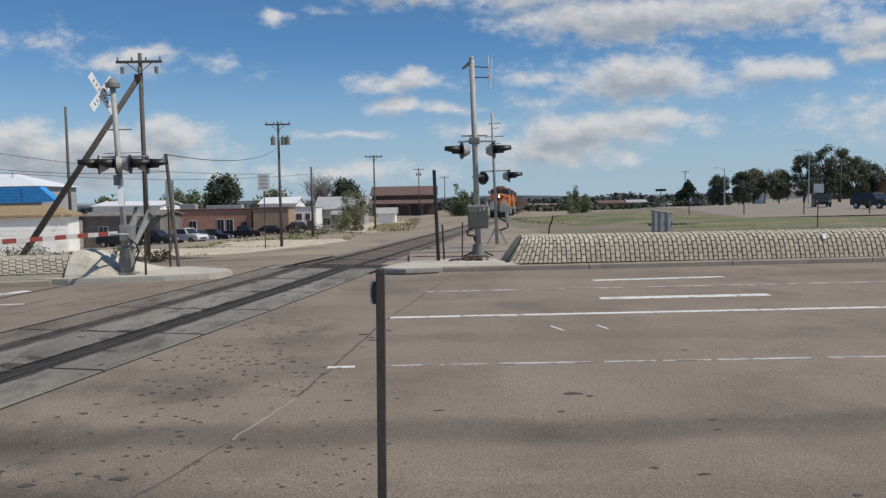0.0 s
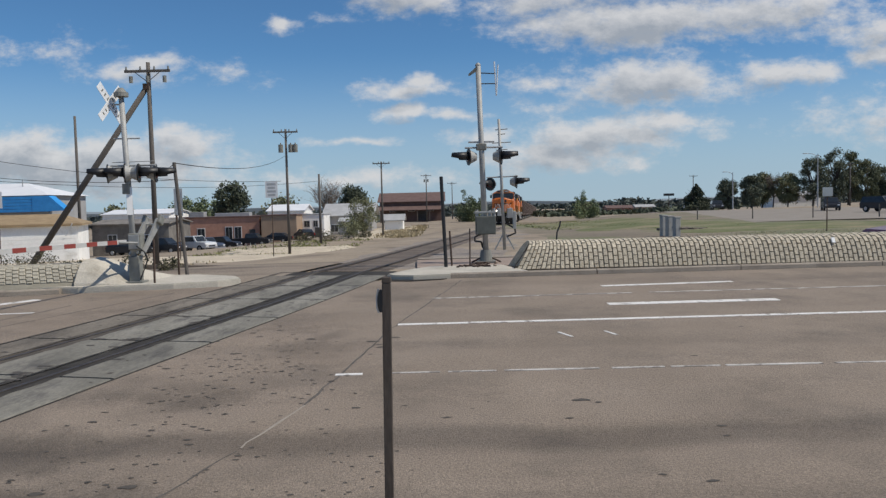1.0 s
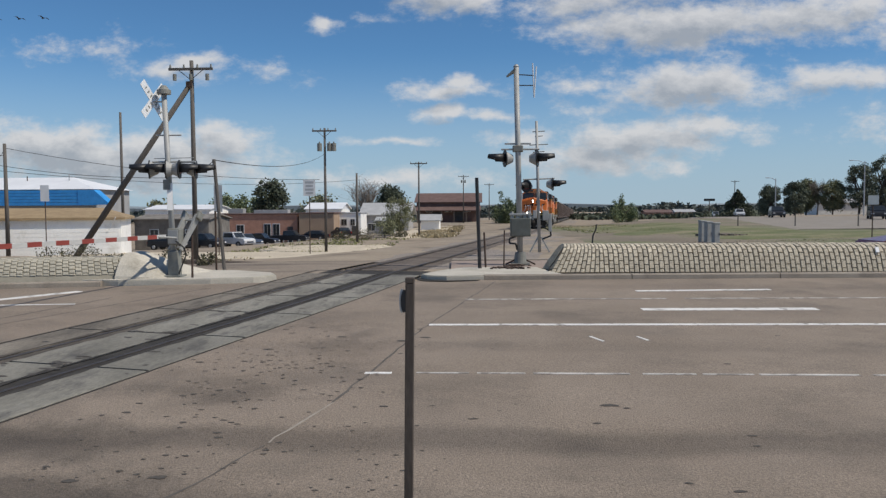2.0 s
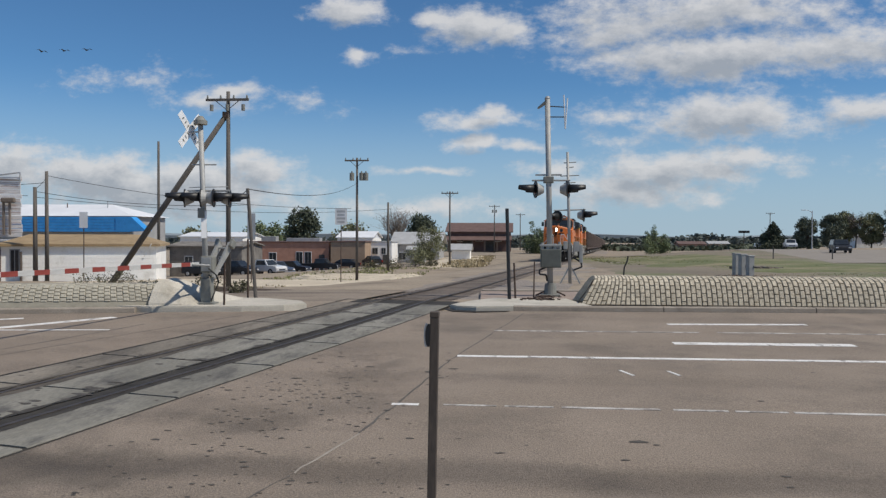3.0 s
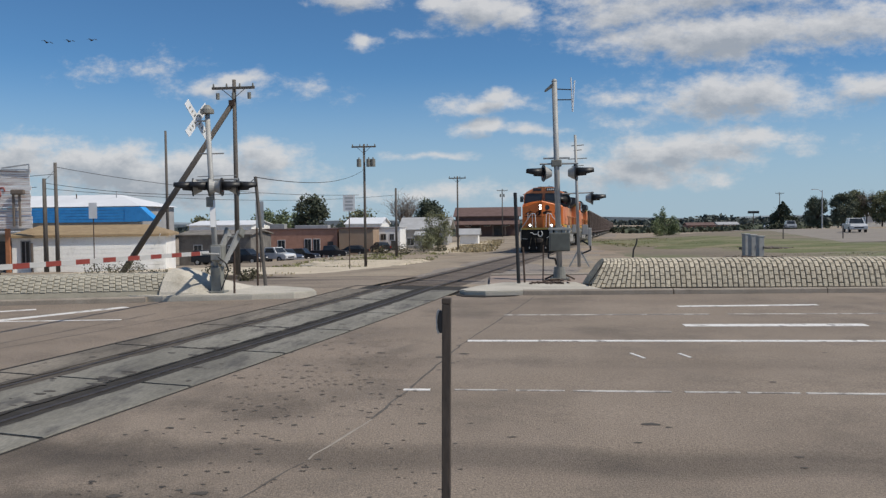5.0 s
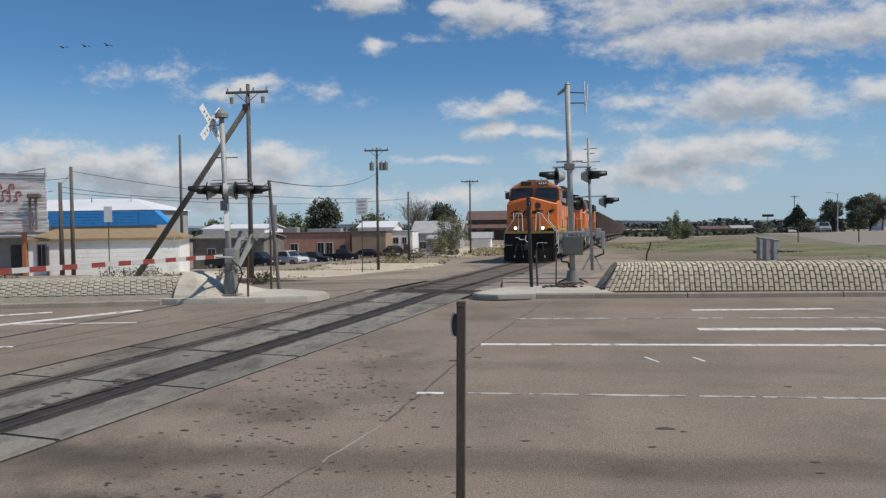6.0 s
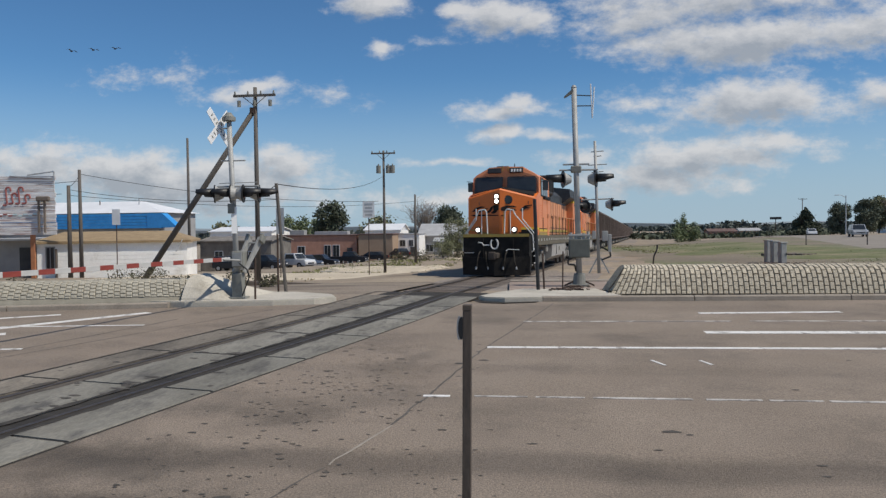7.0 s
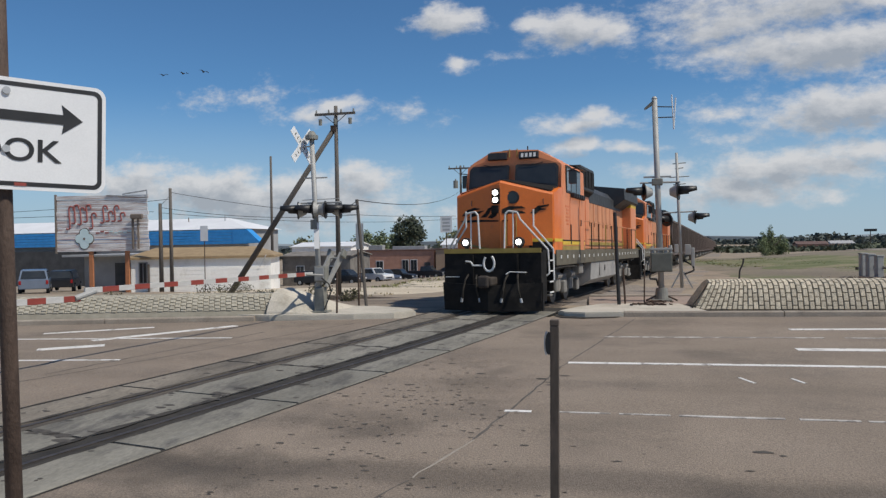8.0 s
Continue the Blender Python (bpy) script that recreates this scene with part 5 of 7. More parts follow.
utility_pole(1.85, 230, 8.7, 0.15, 2.8, 0.4, 1, 0)
utility_pole(-35.35, 75, 11.3, 0.16, label="tall plain wooden pole behind a low building")
utility_pole(-32.59, 52, 6.4, 0.15, label="plain weathered wooden pole beside the white building")
utility_pole(-33.45, 52, 5.3, 0.17, label="short weathered wooden pole beside the white building")
utility_pole(88, 170, 9, 0.15, 1.6, label="distant wooden utility pole beside the highway")
utility_pole(101, 165, 8.5, 0.15, 1.8, label="distant wooden utility pole beside the highway")
utility_pole(73, 230, 9.0, 0.15, 2.4, label="distant wooden utility pole beside the highway")


def wire(a, b, sag, r=0.02):
    pts = []
    for i in range(17):
        u = i / 16
        p = Vector(a).lerp(Vector(b), u)
        p.z -= sag * 4 * u * (1 - u)
        pts.append(p)
    ring = [(r * math.cos(a), r * math.sin(a)) for a in (0, math.tau / 3, 2 * math.tau / 3)]
    side = (Vector(b) - Vector(a)).cross(Vector((0, 0, 1))).normalized()
    bm = loft([[p + side * u + Vector((0, 0, w)) for u, w in ring] for p in pts])
    return solid("overhead_wire", bm, M["wire"], "thin black overhead wire between poles", "wire")


wire((-13.4, 66, 6.5), (-8.06, 23.36, 3.38), 0.55, 0.016)
wire((-8.06, 23.36, 3.36), (-14.95, 40, 4.2), 0.2, 0.014)
wire((-32.59, 52, 6.1), (-13.9, 66, 4.3), 0.6, 0.02)
wire((-32.59, 52, 5.6), (-70, 60, 5.6), 0.4, 0.02)
wire((-33.45, 52, 5.0), (-16.6, 48, 3.9), 0.4, 0.02)
wire((-34.0, 52, 4.7), (-66, 50, 4.9), 0.3, 0.02)
wire((-33.45, 52, 4.6), (-13.81, 85, 4.9), 0.7, 0.02)
wire((-33.4, 52, 5.2), (-32.59, 52, 6.0), 0.1, 0.02)


# ---------------------------------------------------------------- signs and cabinets
def board_sign(x, y, top, w, h, label, material="white", rz=0.0, bars=3):
    z = land(x, y) - 0.05
    t = thing("sign", pose(x, y, z, 0, 0, rz), label, "sign", "roadside signs")
    part("post", tube((0, 0.02, 0), (0.02, 0.02, top - z), 0.032, seg=8), M["rusty"], t)
    plate = part("sign_plate", box((0.02, -0.025, top - z - h / 2), (w, 0.008, h), bevel=0.003), M[material], t)
    for k in range(bars):
        part("letter_bar", box((0.02, -0.031, top - z - h * (k + 0.8) / (bars + 0.6)), (w * (0.7 - 0.1 * (k % 2)), 0.004, h * 0.13)), M["signback"], plate, "grey lettering bar")
    return t


board_sign(-10.75, 48, 3.65, 0.75, 1.0, "white rectangular sign board on a slim rusted post", bars=4)
board_sign(21.25, 44, 2.42, 0.58, 0.50, "bare metal back of a road sign on a post", "signback", bars=0)
board_sign(-27.0, 47, 3.4, 0.55, 1.0, "plain white sign before the blue fascia on a slim post", bars=0)
board_sign(-15.8, 46, 3.3, 0.5, 1.6, "narrow pale sign beside the leaning post", "signback", bars=0)


def cabinet(x, y, w, d, h, rz):
    t = thing("signal_cabinet", pose(x, y, land(x, y) - 0.03, 0, 0, rz), "tall grey metal signal cabinet in the field", "cabinet", "signal cabinets")
    part("body", box((0, 0, h / 2), (w, d, h), bevel=0.02), M["alu"], t)
    part("lid", box((0, 0, h + 0.03), (w + 0.06, d + 0.06, 0.07), bevel=0.015), M["alu"], t)
    part("door", box((0, -d / 2 - 0.012, h / 2), (w * 0.86, 0.02, h * 0.86), bevel=0.006), M["alu"], t)
    part("handle", box((w * 0.32, -d / 2 - 0.035, h * 0.5), (0.03, 0.03, 0.14)), M["black"], t)
    return t


cabinet(12.42, 45.2, 0.30, 0.34, 1.22, 12)
cabinet(12.36, 43.8, 0.32, 0.34, 1.18, 12)
cabinet(12.50, 42.9, 0.32, 0.32, 1.12, 12)
rubble(12.0, 42.4, land(12, 42.4), 30, (0.8, 0.3), 0.22, 21, label="low brown scrub and clods by the cabinets")
rubble(16.5, 55, land(16, 55), 30, (0.8, 0.5), 0.35, 22, label="low brown clods in the field", material="tie")


def street_lamp(x, y, top, reach=2.2):
    z = land(x, y) - 0.05
    t = thing("street_lamp", pose(x, y, z), "tall grey street lamp beside the highway", "street lamp", "street lamps")
    h = top - z
    part("pole", tube((0, 0, 0), (0, 0, h), 0.13, 0.08, seg=10), M["galv"], t)
    part("arm", bar([(0, 0, h - 0.4), (-reach * 0.5, 0, h + 0.05), (-reach, 0, h + 0.15)], 0.05), M["galv"], t)
    part("lamp_head", box((-reach - 0.3, 0, h + 0.13), (0.75, 0.28, 0.14), bevel=0.04), M["galv"], t)


street_lamp(71.4, 150, 10.0)
street_lamp(58.8, 160, 7.2, 1.4)
for i in range(9):
    x, y = 17 + i * 4.2, 78 - i * 3.3
    solid("fence_post", tube((0, 0, 0), (0, 0, 1.25), 0.06, 0.05, seg=8), M["wood"], "low wooden marker post beside the highway", "post", pose(x + 8, y, land(x + 8, y) - 0.05), group="marker posts")
t = thing("billboard", pose(74.4, 260, land(74, 260)), "distant dark roadside board on a pole", "billboard")
part("pole", tube((0, 0, 0), (0, 0, 5.7), 0.12, seg=8), M["rusty"], t)
part("board", box((0, 0, 5.8), (3.5, 0.3, 0.8)), M["black"], t)


# ---------------------------------------------------------------- buildings
M["brickwall"] = mat("red_brick_wall", (0.36, 0.19, 0.135), (0.48, 0.27, 0.20), 1.2, 0.9, fine=0.12, fine_scale=14, bump=0.3)
M["tanwall"] = mat("tan_stucco_wall", (0.33, 0.23, 0.16), (0.40, 0.29, 0.205), 0.8, 0.9, fine=0.08)
M["whitewall"] = mat("white_painted_block", (0.83, 0.82, 0.79), (0.90, 0.89, 0.865), 0.6, 0.85, fine=0.05, fine_scale=10, stain=(0.64, 0.62, 0.57), stain_scale=0.7)
M["greywall"] = mat("grey_siding", (0.30, 0.30, 0.30), (0.40, 0.39, 0.385), 0.7, 0.85, fine=0.06)
M["browngrey"] = mat("weathered_brown_grey_siding", (0.15, 0.135, 0.12), (0.26, 0.24, 0.215), 0.9, 0.9, fine=0.12, stain=(0.10, 0.09, 0.08), stain_scale=0.8)
M["tanroof"] = mat("tan_shingle_roof", (0.26, 0.185, 0.105), (0.36, 0.265, 0.155), 1.5, 0.9, fine=0.15, fine_scale=18)
M["greyroof"] = mat("grey_metal_roof", (0.33, 0.33, 0.33), (0.44, 0.44, 0.44), 0.8, 0.7, fine=0.06)
M["whiteroof"] = mat("white_metal_roof", (0.66, 0.67, 0.69), (0.76, 0.77, 0.79), 0.5, 0.6)
M["blue"] = mat("bright_blue_metal_fascia", (0.03, 0.25, 0.62), (0.055, 0.34, 0.76), 1.2, 0.45, fine=0.08, fine_scale=6)
M["brownroof"] = mat("red_brown_barn_metal", (0.115, 0.07, 0.06), (0.165, 0.105, 0.09), 0.7, 0.8, fine=0.10, fine_scale=4)
M["window"] = mat("dark_window_glass", (0.018, 0.022, 0.026), (0.04, 0.045, 0.05), 1, 0.12)
M["orange_post"] = mat("orange_brown_post_paint", (0.36, 0.14, 0.06), (0.46, 0.19, 0.09), 3, 0.8)
# near-black colour that stands for the shade inside open bays and doorways
M["shade_wall"] = mat("painted_bay_shade", (0.05, 0.05, 0.052), (0.09, 0.09, 0.09), 1, 0.9)


def building(name, x0, x1, y, depth, eave, material, label, roof=None, rise=0.0, over=0.3, windows=(), doors=(), category="building", base=None, ridge="x", bands=()):
    """A house with thick walls, a gabled or flat roof and set-in openings on the side that faces the crossing."""
    xm = (x0 + x1) / 2
    z = land(xm, y) - 0.3 if base is None else base
    t = thing(name, pose(xm, y, z), label, category)
    w, h = x1 - x0, eave - z
    wall = part("wall", box((0, depth / 2, h / 2), (w, depth, h)), M[material], t)
    rm = M[roof or "greyroof"]
    if rise > 0 and ridge == "x":
        bm = prism([(-over, h - 0.02), (depth / 2, h + rise), (depth + over, h - 0.02), (depth + over, h + 0.13), (depth / 2, h + rise + 0.16), (-over, h + 0.13)], -w / 2 - over, w / 2 + over, "x")
        prism([(0.05, h - 0.03), (depth / 2, h + rise - 0.03), (depth - 0.05, h - 0.03)], -w / 2 + 0.05, w / 2 - 0.05, "x", bm)
    elif rise > 0 and ridge == "hip":
        e = depth * 0.5
        bm = loft([[(-w / 2 - over, -over, h), (w / 2 + over, -over, h), (w / 2 + over, depth + over, h), (-w / 2 - over, depth + over, h)],
                   [(-w / 2 + e, depth * 0.48, h + rise), (w / 2 - e, depth * 0.48, h + rise), (w / 2 - e, depth * 0.52, h + rise), (-w / 2 + e, depth * 0.52, h + rise)]])
    elif rise > 0:
        bm = prism([(-w / 2 - over, h - 0.02), (0, h + rise), (w / 2 + over, h - 0.02), (w / 2 + over, h + 0.13), (0, h + rise + 0.16), (-w / 2 - over, h + 0.13)], -over, depth + over, "y")
        prism([(-w / 2 + 0.05, h - 0.03), (0, h + rise - 0.03), (w / 2 - 0.05, h - 0.03)], 0.02, depth - 0.02, "y", bm)
    else:
        bm = box((0, depth / 2, h + 0.09), (w + over, depth + over, 0.18), bevel=0.02)
    part("roof", bm, rm, t)
    for wx, wz, ww, wh in windows:
        win = part("window", box((wx, -0.01, wz), (ww + 0.16, 0.08, wh + 0.16)), M["white"] if material != "whitewall" else M["greywall"], t, "window with its frame")
        part("pane", box((wx, -0.056, wz), (ww, 0.02, wh)), M["window"], win, "dark glass pane")
        part("mullion", box((wx, -0.072, wz), (0.05, 0.02, wh)), M["greywall"], win)
    for dx, ww, wh in doors:
        d = part("door", box((dx, -0.02, wh / 2 + 0.3), (ww, 0.08, wh)), M["shade_wall"], t, "dark doorway")
    for bz, bh, bmat in bands:
        part("fascia", box((0, -0.06 - over / 2, bz - z), (w + over * 0.9, 0.10, bh), bevel=0.01), M[bmat], t)
    return t


# white building with a tan roof, west of the crossing
b = building("white_building", -36.8, -26.4, 56, 8, 1.12, "whitewall", "low white-painted building with a shallow tan shingle roof", "tanroof", 0, 0.2,
             windows=[(-4.3, 1.9, 0.5, 1.5)], base=-1.8)
b.matrix_basis = pose(-31.37, 54.12, -1.8, 0, 0, 20)
hip = [[(-5.5, -0.28, 2.93), (5.5, -0.28, 2.93), (5.5, 8.28, 2.93), (-5.5, 8.28, 2.93)], [(-5.5, -0.28, 3.10), (5.5, -0.28, 3.10), (5.5, 8.28, 3.10), (-5.5, 8.28, 3.10)],
       [(-4.2, 3.7, 3.80), (3.6, 3.7, 3.80), (3.6, 4.3, 3.80), (-4.2, 4.3, 3.80)]]
part("hip_roof", loft(hip), M["tanroof"], b, "shallow tan shingle hip roof")
for i in range(7):
    part("siding_board", box((0.65, -0.035, 0.35 + i * 0.30), (8.9, 0.05, 0.285), bevel=0.008), M["whitewall"], b)
part("corner_post", box((-3.9, -0.06, 1.3), (0.14, 0.08, 2.5)), M["tie"], b, "dark wooden corner post")
part("downpipe", tube((-5.3, -0.15, 0), (-5.3, -0.15, 3.0), 0.07, seg=8), M["rusty"], b)
part("lamp_bracket", tube((4.4, -0.15, 2.2), (4.9, -0.5, 3.1), 0.035, seg=6), M["white"], b)

# long building behind it with a blue metal fascia and a white roof
b = building("blue_fascia_building", -86.0, -43.5, 85, 9, 4.1, "greywall", "long building with a bright blue metal fascia and a white roof", "whiteroof", 1.5, 0.4,
             base=-2.6, ridge="hip")
for i in range(5):
    part("fascia_panel", box((0, -0.55, 5.05 + i * 0.34), (43.4, 0.5, 0.32), bevel=0.03), M["blue"], b, "bright blue ribbed metal panel")
part("fascia_end", prism([(20.0, 6.6), (21.8, 6.6), (23.6, 5.0), (20.0, 4.9)], -0.84, 0.6, "y"), M["blue"], b, "sloping blue fascia end")
# solid dark block in place of the shaded depth under the canopy
part("canopy_shadow_wall", box((-10, -0.5, 2.2), (22, 0.6, 4.4)), M["shade_wall"], b, "dark block painted as the shade in an open shop front")
part("vent_pipe", tube((12, 3, 6.5), (12, 3, 8.3), 0.06), M["rusty"], b)
part("vent_pipe", tube((17, 3, 6.3), (17, 3, 8.6), 0.06), M["galv"], b)

# painted timber hoarding on orange posts
t = thing("billboard", pose(-36.9, 50, land(-36.9, 50), 0, 0, 10), "weathered timber-boarded sign with faded red script on orange-brown posts", "billboard")
z0 = land(-36.9, 50)
rnd = random.Random(5)
M["oldboard"] = mat("faded_painted_boards", (0.50, 0.48, 0.475), (0.80, 0.78, 0.77), 1.6, 0.9, stretch=(0.4, 1, 6), fine=0.16, vary=0.12, stain=(0.36, 0.24, 0.22), stain_scale=1.1, stain_at=(0.50, 0.60))
M["faded_red"] = mat("faded_red_script", (0.25, 0.075, 0.07), (0.36, 0.13, 0.12), 3, 0.85)
M["paleblue"] = mat("pale_blue_paint", (0.50, 0.64, 0.66), (0.60, 0.73, 0.75), 3, 0.8)
for i in range(14):
    wob = rnd.uniform(-0.02, 0.02)
    part("board", box((0, wob, 1.95 - z0 + i * 0.292), (6.85 + rnd.uniform(-0.12, 0.12), 0.06, 0.27), bevel=0.008), M["oldboard"], t)
for x in (-0.95, 1.75):
    part("post", box((x, 0.15, (1.9 - z0) / 2 + 0.3), (0.30, 0.2, 2.6 - z0), bevel=0.02), M["orange_post"], t, "orange-brown square post")
part("edge_board", box((-3.47, 0, 3.85 - z0), (0.12, 0.16, 4.3)), M["tie"], t, "dark edge board")
# faded script: flowing painted strokes without letters
for k, (x0, low, high) in enumerate(((-2.5, 3.5, 5.1), (-2.1, 3.9, 5.2), (-1.65, 3.8, 5.0), (-1.2, 4.0, 5.2), (-0.8, 3.5, 4.6), (0.05, 3.9, 5.1), (0.45, 4.0, 4.7), (0.9, 4.0, 5.1), (1.35, 4.0, 4.6))):
    path = [(x0 - 0.18, low), (x0 + 0.08, low + 0.04), (x0 + 0.06, (low + high) / 2), (x0 + 0.05, high - 0.06), (x0 + 0.30, high), (x0 + 0.38, high - 0.25)]
    pts = [(x, -0.045, z - z0) for x, z in path]
    smooth_pts = []
    for i in range(len(pts) - 1):
        p0, p1, p2, p3 = (Vector(pts[max(0, min(len(pts) - 1, i + k))]) for k in (-1, 0, 1, 2))
        smooth_pts += [0.5 * (2 * p1 + (p2 - p0) * f + (2 * p0 - 5 * p1 + 4 * p2 - p3) * f * f + (3 * p1 - p0 - 3 * p2 + p3) * f ** 3) for f in (0, 0.33, 0.67)]
    part("script_stroke", bar(smooth_pts + [Vector(pts[-1])], 0.062), M["faded_red"], t, "faded red painted stroke")
for k in range(8):
    part("small_lettering_bar", box((-0.35 + 0.34 * k, -0.045, 3.15 - z0 + 0.1 * (k % 2)), (0.26, 0.02, 0.10)), M["paleblue" if k > 2 else "faded_red"], t, "faded lettering bar")
bm, rim = bmesh.new(), bmesh.new()
for k in range(4):
    a = math.tau * k / 4 + math.pi / 2
    c = (-1.35 + 0.34 * math.cos(a), 2.75 - z0 + 0.40 * math.sin(a))
    tube((c[0], -0.03, c[1]), (c[0], -0.060 - 0.004 * k, c[1]), 0.34, 0.34, bm, 18)
    tube((c[0], -0.03, c[1]), (c[0], -0.045 - 0.003 * k, c[1]), 0.40, 0.40, rim, 18)
part("flower_outline", rim, M["tie"], t, "dark outline of the painted flower")
part("flower_shape", bm, M["paleblue"], t, "pale blue painted flower shape")
part("flower_eye", tube((-1.35, -0.05, 2.75 - z0), (-1.35, -0.082, 2.75 - z0), 0.09, seg=12), M["tie"], t, "dark flower eye")
for x in (2.35, 2.75):
    part("bracket_post", box((x, -0.2, 3.1 - z0), (0.12, 0.12, 2.3)), M["tie"], t)
part("lamp_bracket", box((2.7, -0.3, 4.3 - z0), (0.9, 0.3, 0.35), bevel=0.08), M["tie"], t)
part("lamp_bracket", bar([(1.6, -0.1, 5.95 - z0), (3.4, -0.1, 6.2 - z0), (3.4, -0.1, 5.6 - z0)], 0.05), M["galv"], t)
part("cross_rail", bar([(0.4, -0.1, 5.9 - z0), (3.45, -0.1, 5.7 - z0)], 0.04), M["galv"], t)

# entrance bay between the hoarding and the white building
building("shop_bay", -43.9, -39.1, 57, 8, 1.35, "greywall", "grey shop bay with a flat roof under the painted hoarding", "greyroof", 0, 2.4, doors=[(1.3, 1.5, 2.3)], base=-1.8)
building("grey_house", -43.4, -34.0, 95, 8, 0.5, "browngrey", "small weathered grey-brown house with a low roof", "browngrey", 0.5, 0.3, windows=[(-2.2, 1.9, 1.0, 1.3), (2.4, 1.9, 1.2, 1.2)], doors=[(0.3, 1.0, 2.2)], base=-3.3)
building("pale_shed", -34.5, -27.5, 150, 10, 1.5, "whitewall", "long pale shed behind the brick building", "whiteroof", 1.2, 0.3, base=-3.8)
building("pale_shed", -62, -50, 140, 12, 1.6, "whitewall", "long pale shed with a white roof", "whiteroof", 0.8, 0.3, base=-3.8)

brick = building("brick_building", -43.0, -28.9, 120, 10, 0.85, "brickwall", "long single-storey red brick building with a flat roof", "brownroof", 0, 0.3,
                 windows=[(-2.0, 2.1, 1.1, 1.7), (2.3, 2.1, 1.0, 2.0), (3.7, 2.1, 1.0, 2.0)], doors=[(5.9, 0.9, 2.4)], base=-3.75)
part("rooftop_unit", box((-3.4, 3, 5.1), (2.4, 1.6, 0.9), bevel=0.04), M["alu"], brick, "pale rooftop air unit")
part("rooftop_unit", box((2.0, 4, 5.0), (5.5, 1.8, 0.6), bevel=0.04), M["greyroof"], brick)
for i in range(4):
    part("railing_bar", bar([(5.2 + i * 0.7, -1.4, 0.3), (5.2 + i * 0.7, -1.4, 1.3), (5.9 + i * 0.7, -1.4, 1.3)], 0.04), M["white"], brick)
building("tan_building", -28.4, -23.0, 119, 9, 0.95, "tanwall", "plain tan stucco building beside the brick one", "brownroof", 0, 0.25, base=-3.7)
building("white_outbuilding", -23.4, -19.6, 124, 7, 0.9, "whitewall", "small white building with dark openings", "greyroof", 0, 0.2, windows=[(-0.8, 2.9, 0.8, 0.9), (0.6, 2.9, 0.6, 0.9)], doors=[(0.9, 0.9, 2.0)], base=-3.4)
building("grey_roof_house", -20.4, -12.6, 131, 9, 0.5, "greywall", "house with a broad grey roof and a dark porch", "greyroof", 2.0, 0.6, windows=[(-2.4, 1.7, 1.2, 1.2)], doors=[(1.5, 3.2, 2.2)], base=-3.2)
building("garden_shed", -16.0, -13.4, 116, 3, -0.2, "greywall", "small pale garden shed", "greyroof", 0.5, 0.2, doors=[(0.4, 0.8, 1.8)], base=-2.9)
building("white_shed", -9.9, -7.0, 124, 4, -0.35, "whitewall", "small white shed with a grey roof beside the track", "greyroof", 0.9, 0.35, base=-2.6)

barn = building("barn", -17.5, -0.8, 205, 14, 3.0, "brownroof", "large two-storey red-brown barn with metal roofs", "brownroof", 2.4, 0.6, windows=[(-5, 3.3, 1.6, 0.9), (0, 3.3, 1.6, 0.9), (5, 3.3, 1.6, 0.9)], doors=[(-3, 2.5, 2.6), (3, 2.5, 2.6)], base=-2.3)
part("porch_roof", prism([(-2.6, 3.1), (0.0, 4.2), (0.0, 4.35), (-2.6, 3.25)], -8.6, 8.6, "x"), M["brownroof"], barn, "lean-to porch roof")
for i in range(6):
    part("porch_post", box((-8 + i * 3.2, -2.4, 1.6), (0.2, 0.2, 3.2)), M["tie"], barn)
building("low_shop", 104, 118, 176, 8, 2.6, "tanwall", "low tan building among the roadside trees", "tanroof", 1.6, 0.4, windows=[(-3, 1.6, 1.4, 1.2), (3, 1.6, 1.4, 1.2)])
building("low_shop", 84, 96, 200, 8, 2.2, "whitewall", "low white building behind the roadside trees", "greyroof", 1.0, 0.3)
building("red_shop", 62, 72, 300, 8, -0.9, "brickwall", "distant low reddish shop beside the highway", "brownroof", 1.0, 0.3)
building("red_shop", 78, 86, 320, 8, -0.9, "tanwall", "distant low tan shop beside the highway", "greyroof", 1.0, 0.3)


# ---------------------------------------------------------------- cars
def paint(name, c):
    return mat(name, tuple(v * 0.85 for v in c), c, 2.0, 0.35, 0.1, coat=0.5, fine=0.03)


M["car_white"] = paint("white_car_paint", (0.72, 0.72, 0.72))
M["car_dark"] = paint("dark_car_paint", (0.02, 0.022, 0.028))
M["car_dark"].node_tree.nodes["Principled BSDF"].inputs["Coat Weight"].default_value = 0.08
M["car_red"] = paint("red_car_paint", (0.17, 0.018, 0.016))
M["car_silver"] = paint("silver_car_paint", (0.38, 0.40, 0.43))
M["car_van"] = paint("grey_blue_van_paint", (0.17, 0.215, 0.29))
M["car_blue"] = paint("slate_blue_car_paint", (0.05, 0.07, 0.11))
M["tyre"] = mat("tyre_rubber", (0.012, 0.012, 0.012), (0.025, 0.025, 0.025), 8, 0.85)
M["rim"] = mat("alloy_rim", (0.35, 0.35, 0.36), (0.5, 0.5, 0.51), 8, 0.35, 0.8)
M["lamp_clear"] = mat("clear_headlamp", (0.6, 0.6, 0.6), (0.75, 0.75, 0.75), 8, 0.1)
M["lamp_red"] = mat("red_tail_lamp", (0.25, 0.01, 0.01), (0.32, 0.02, 0.02), 8, 0.2)


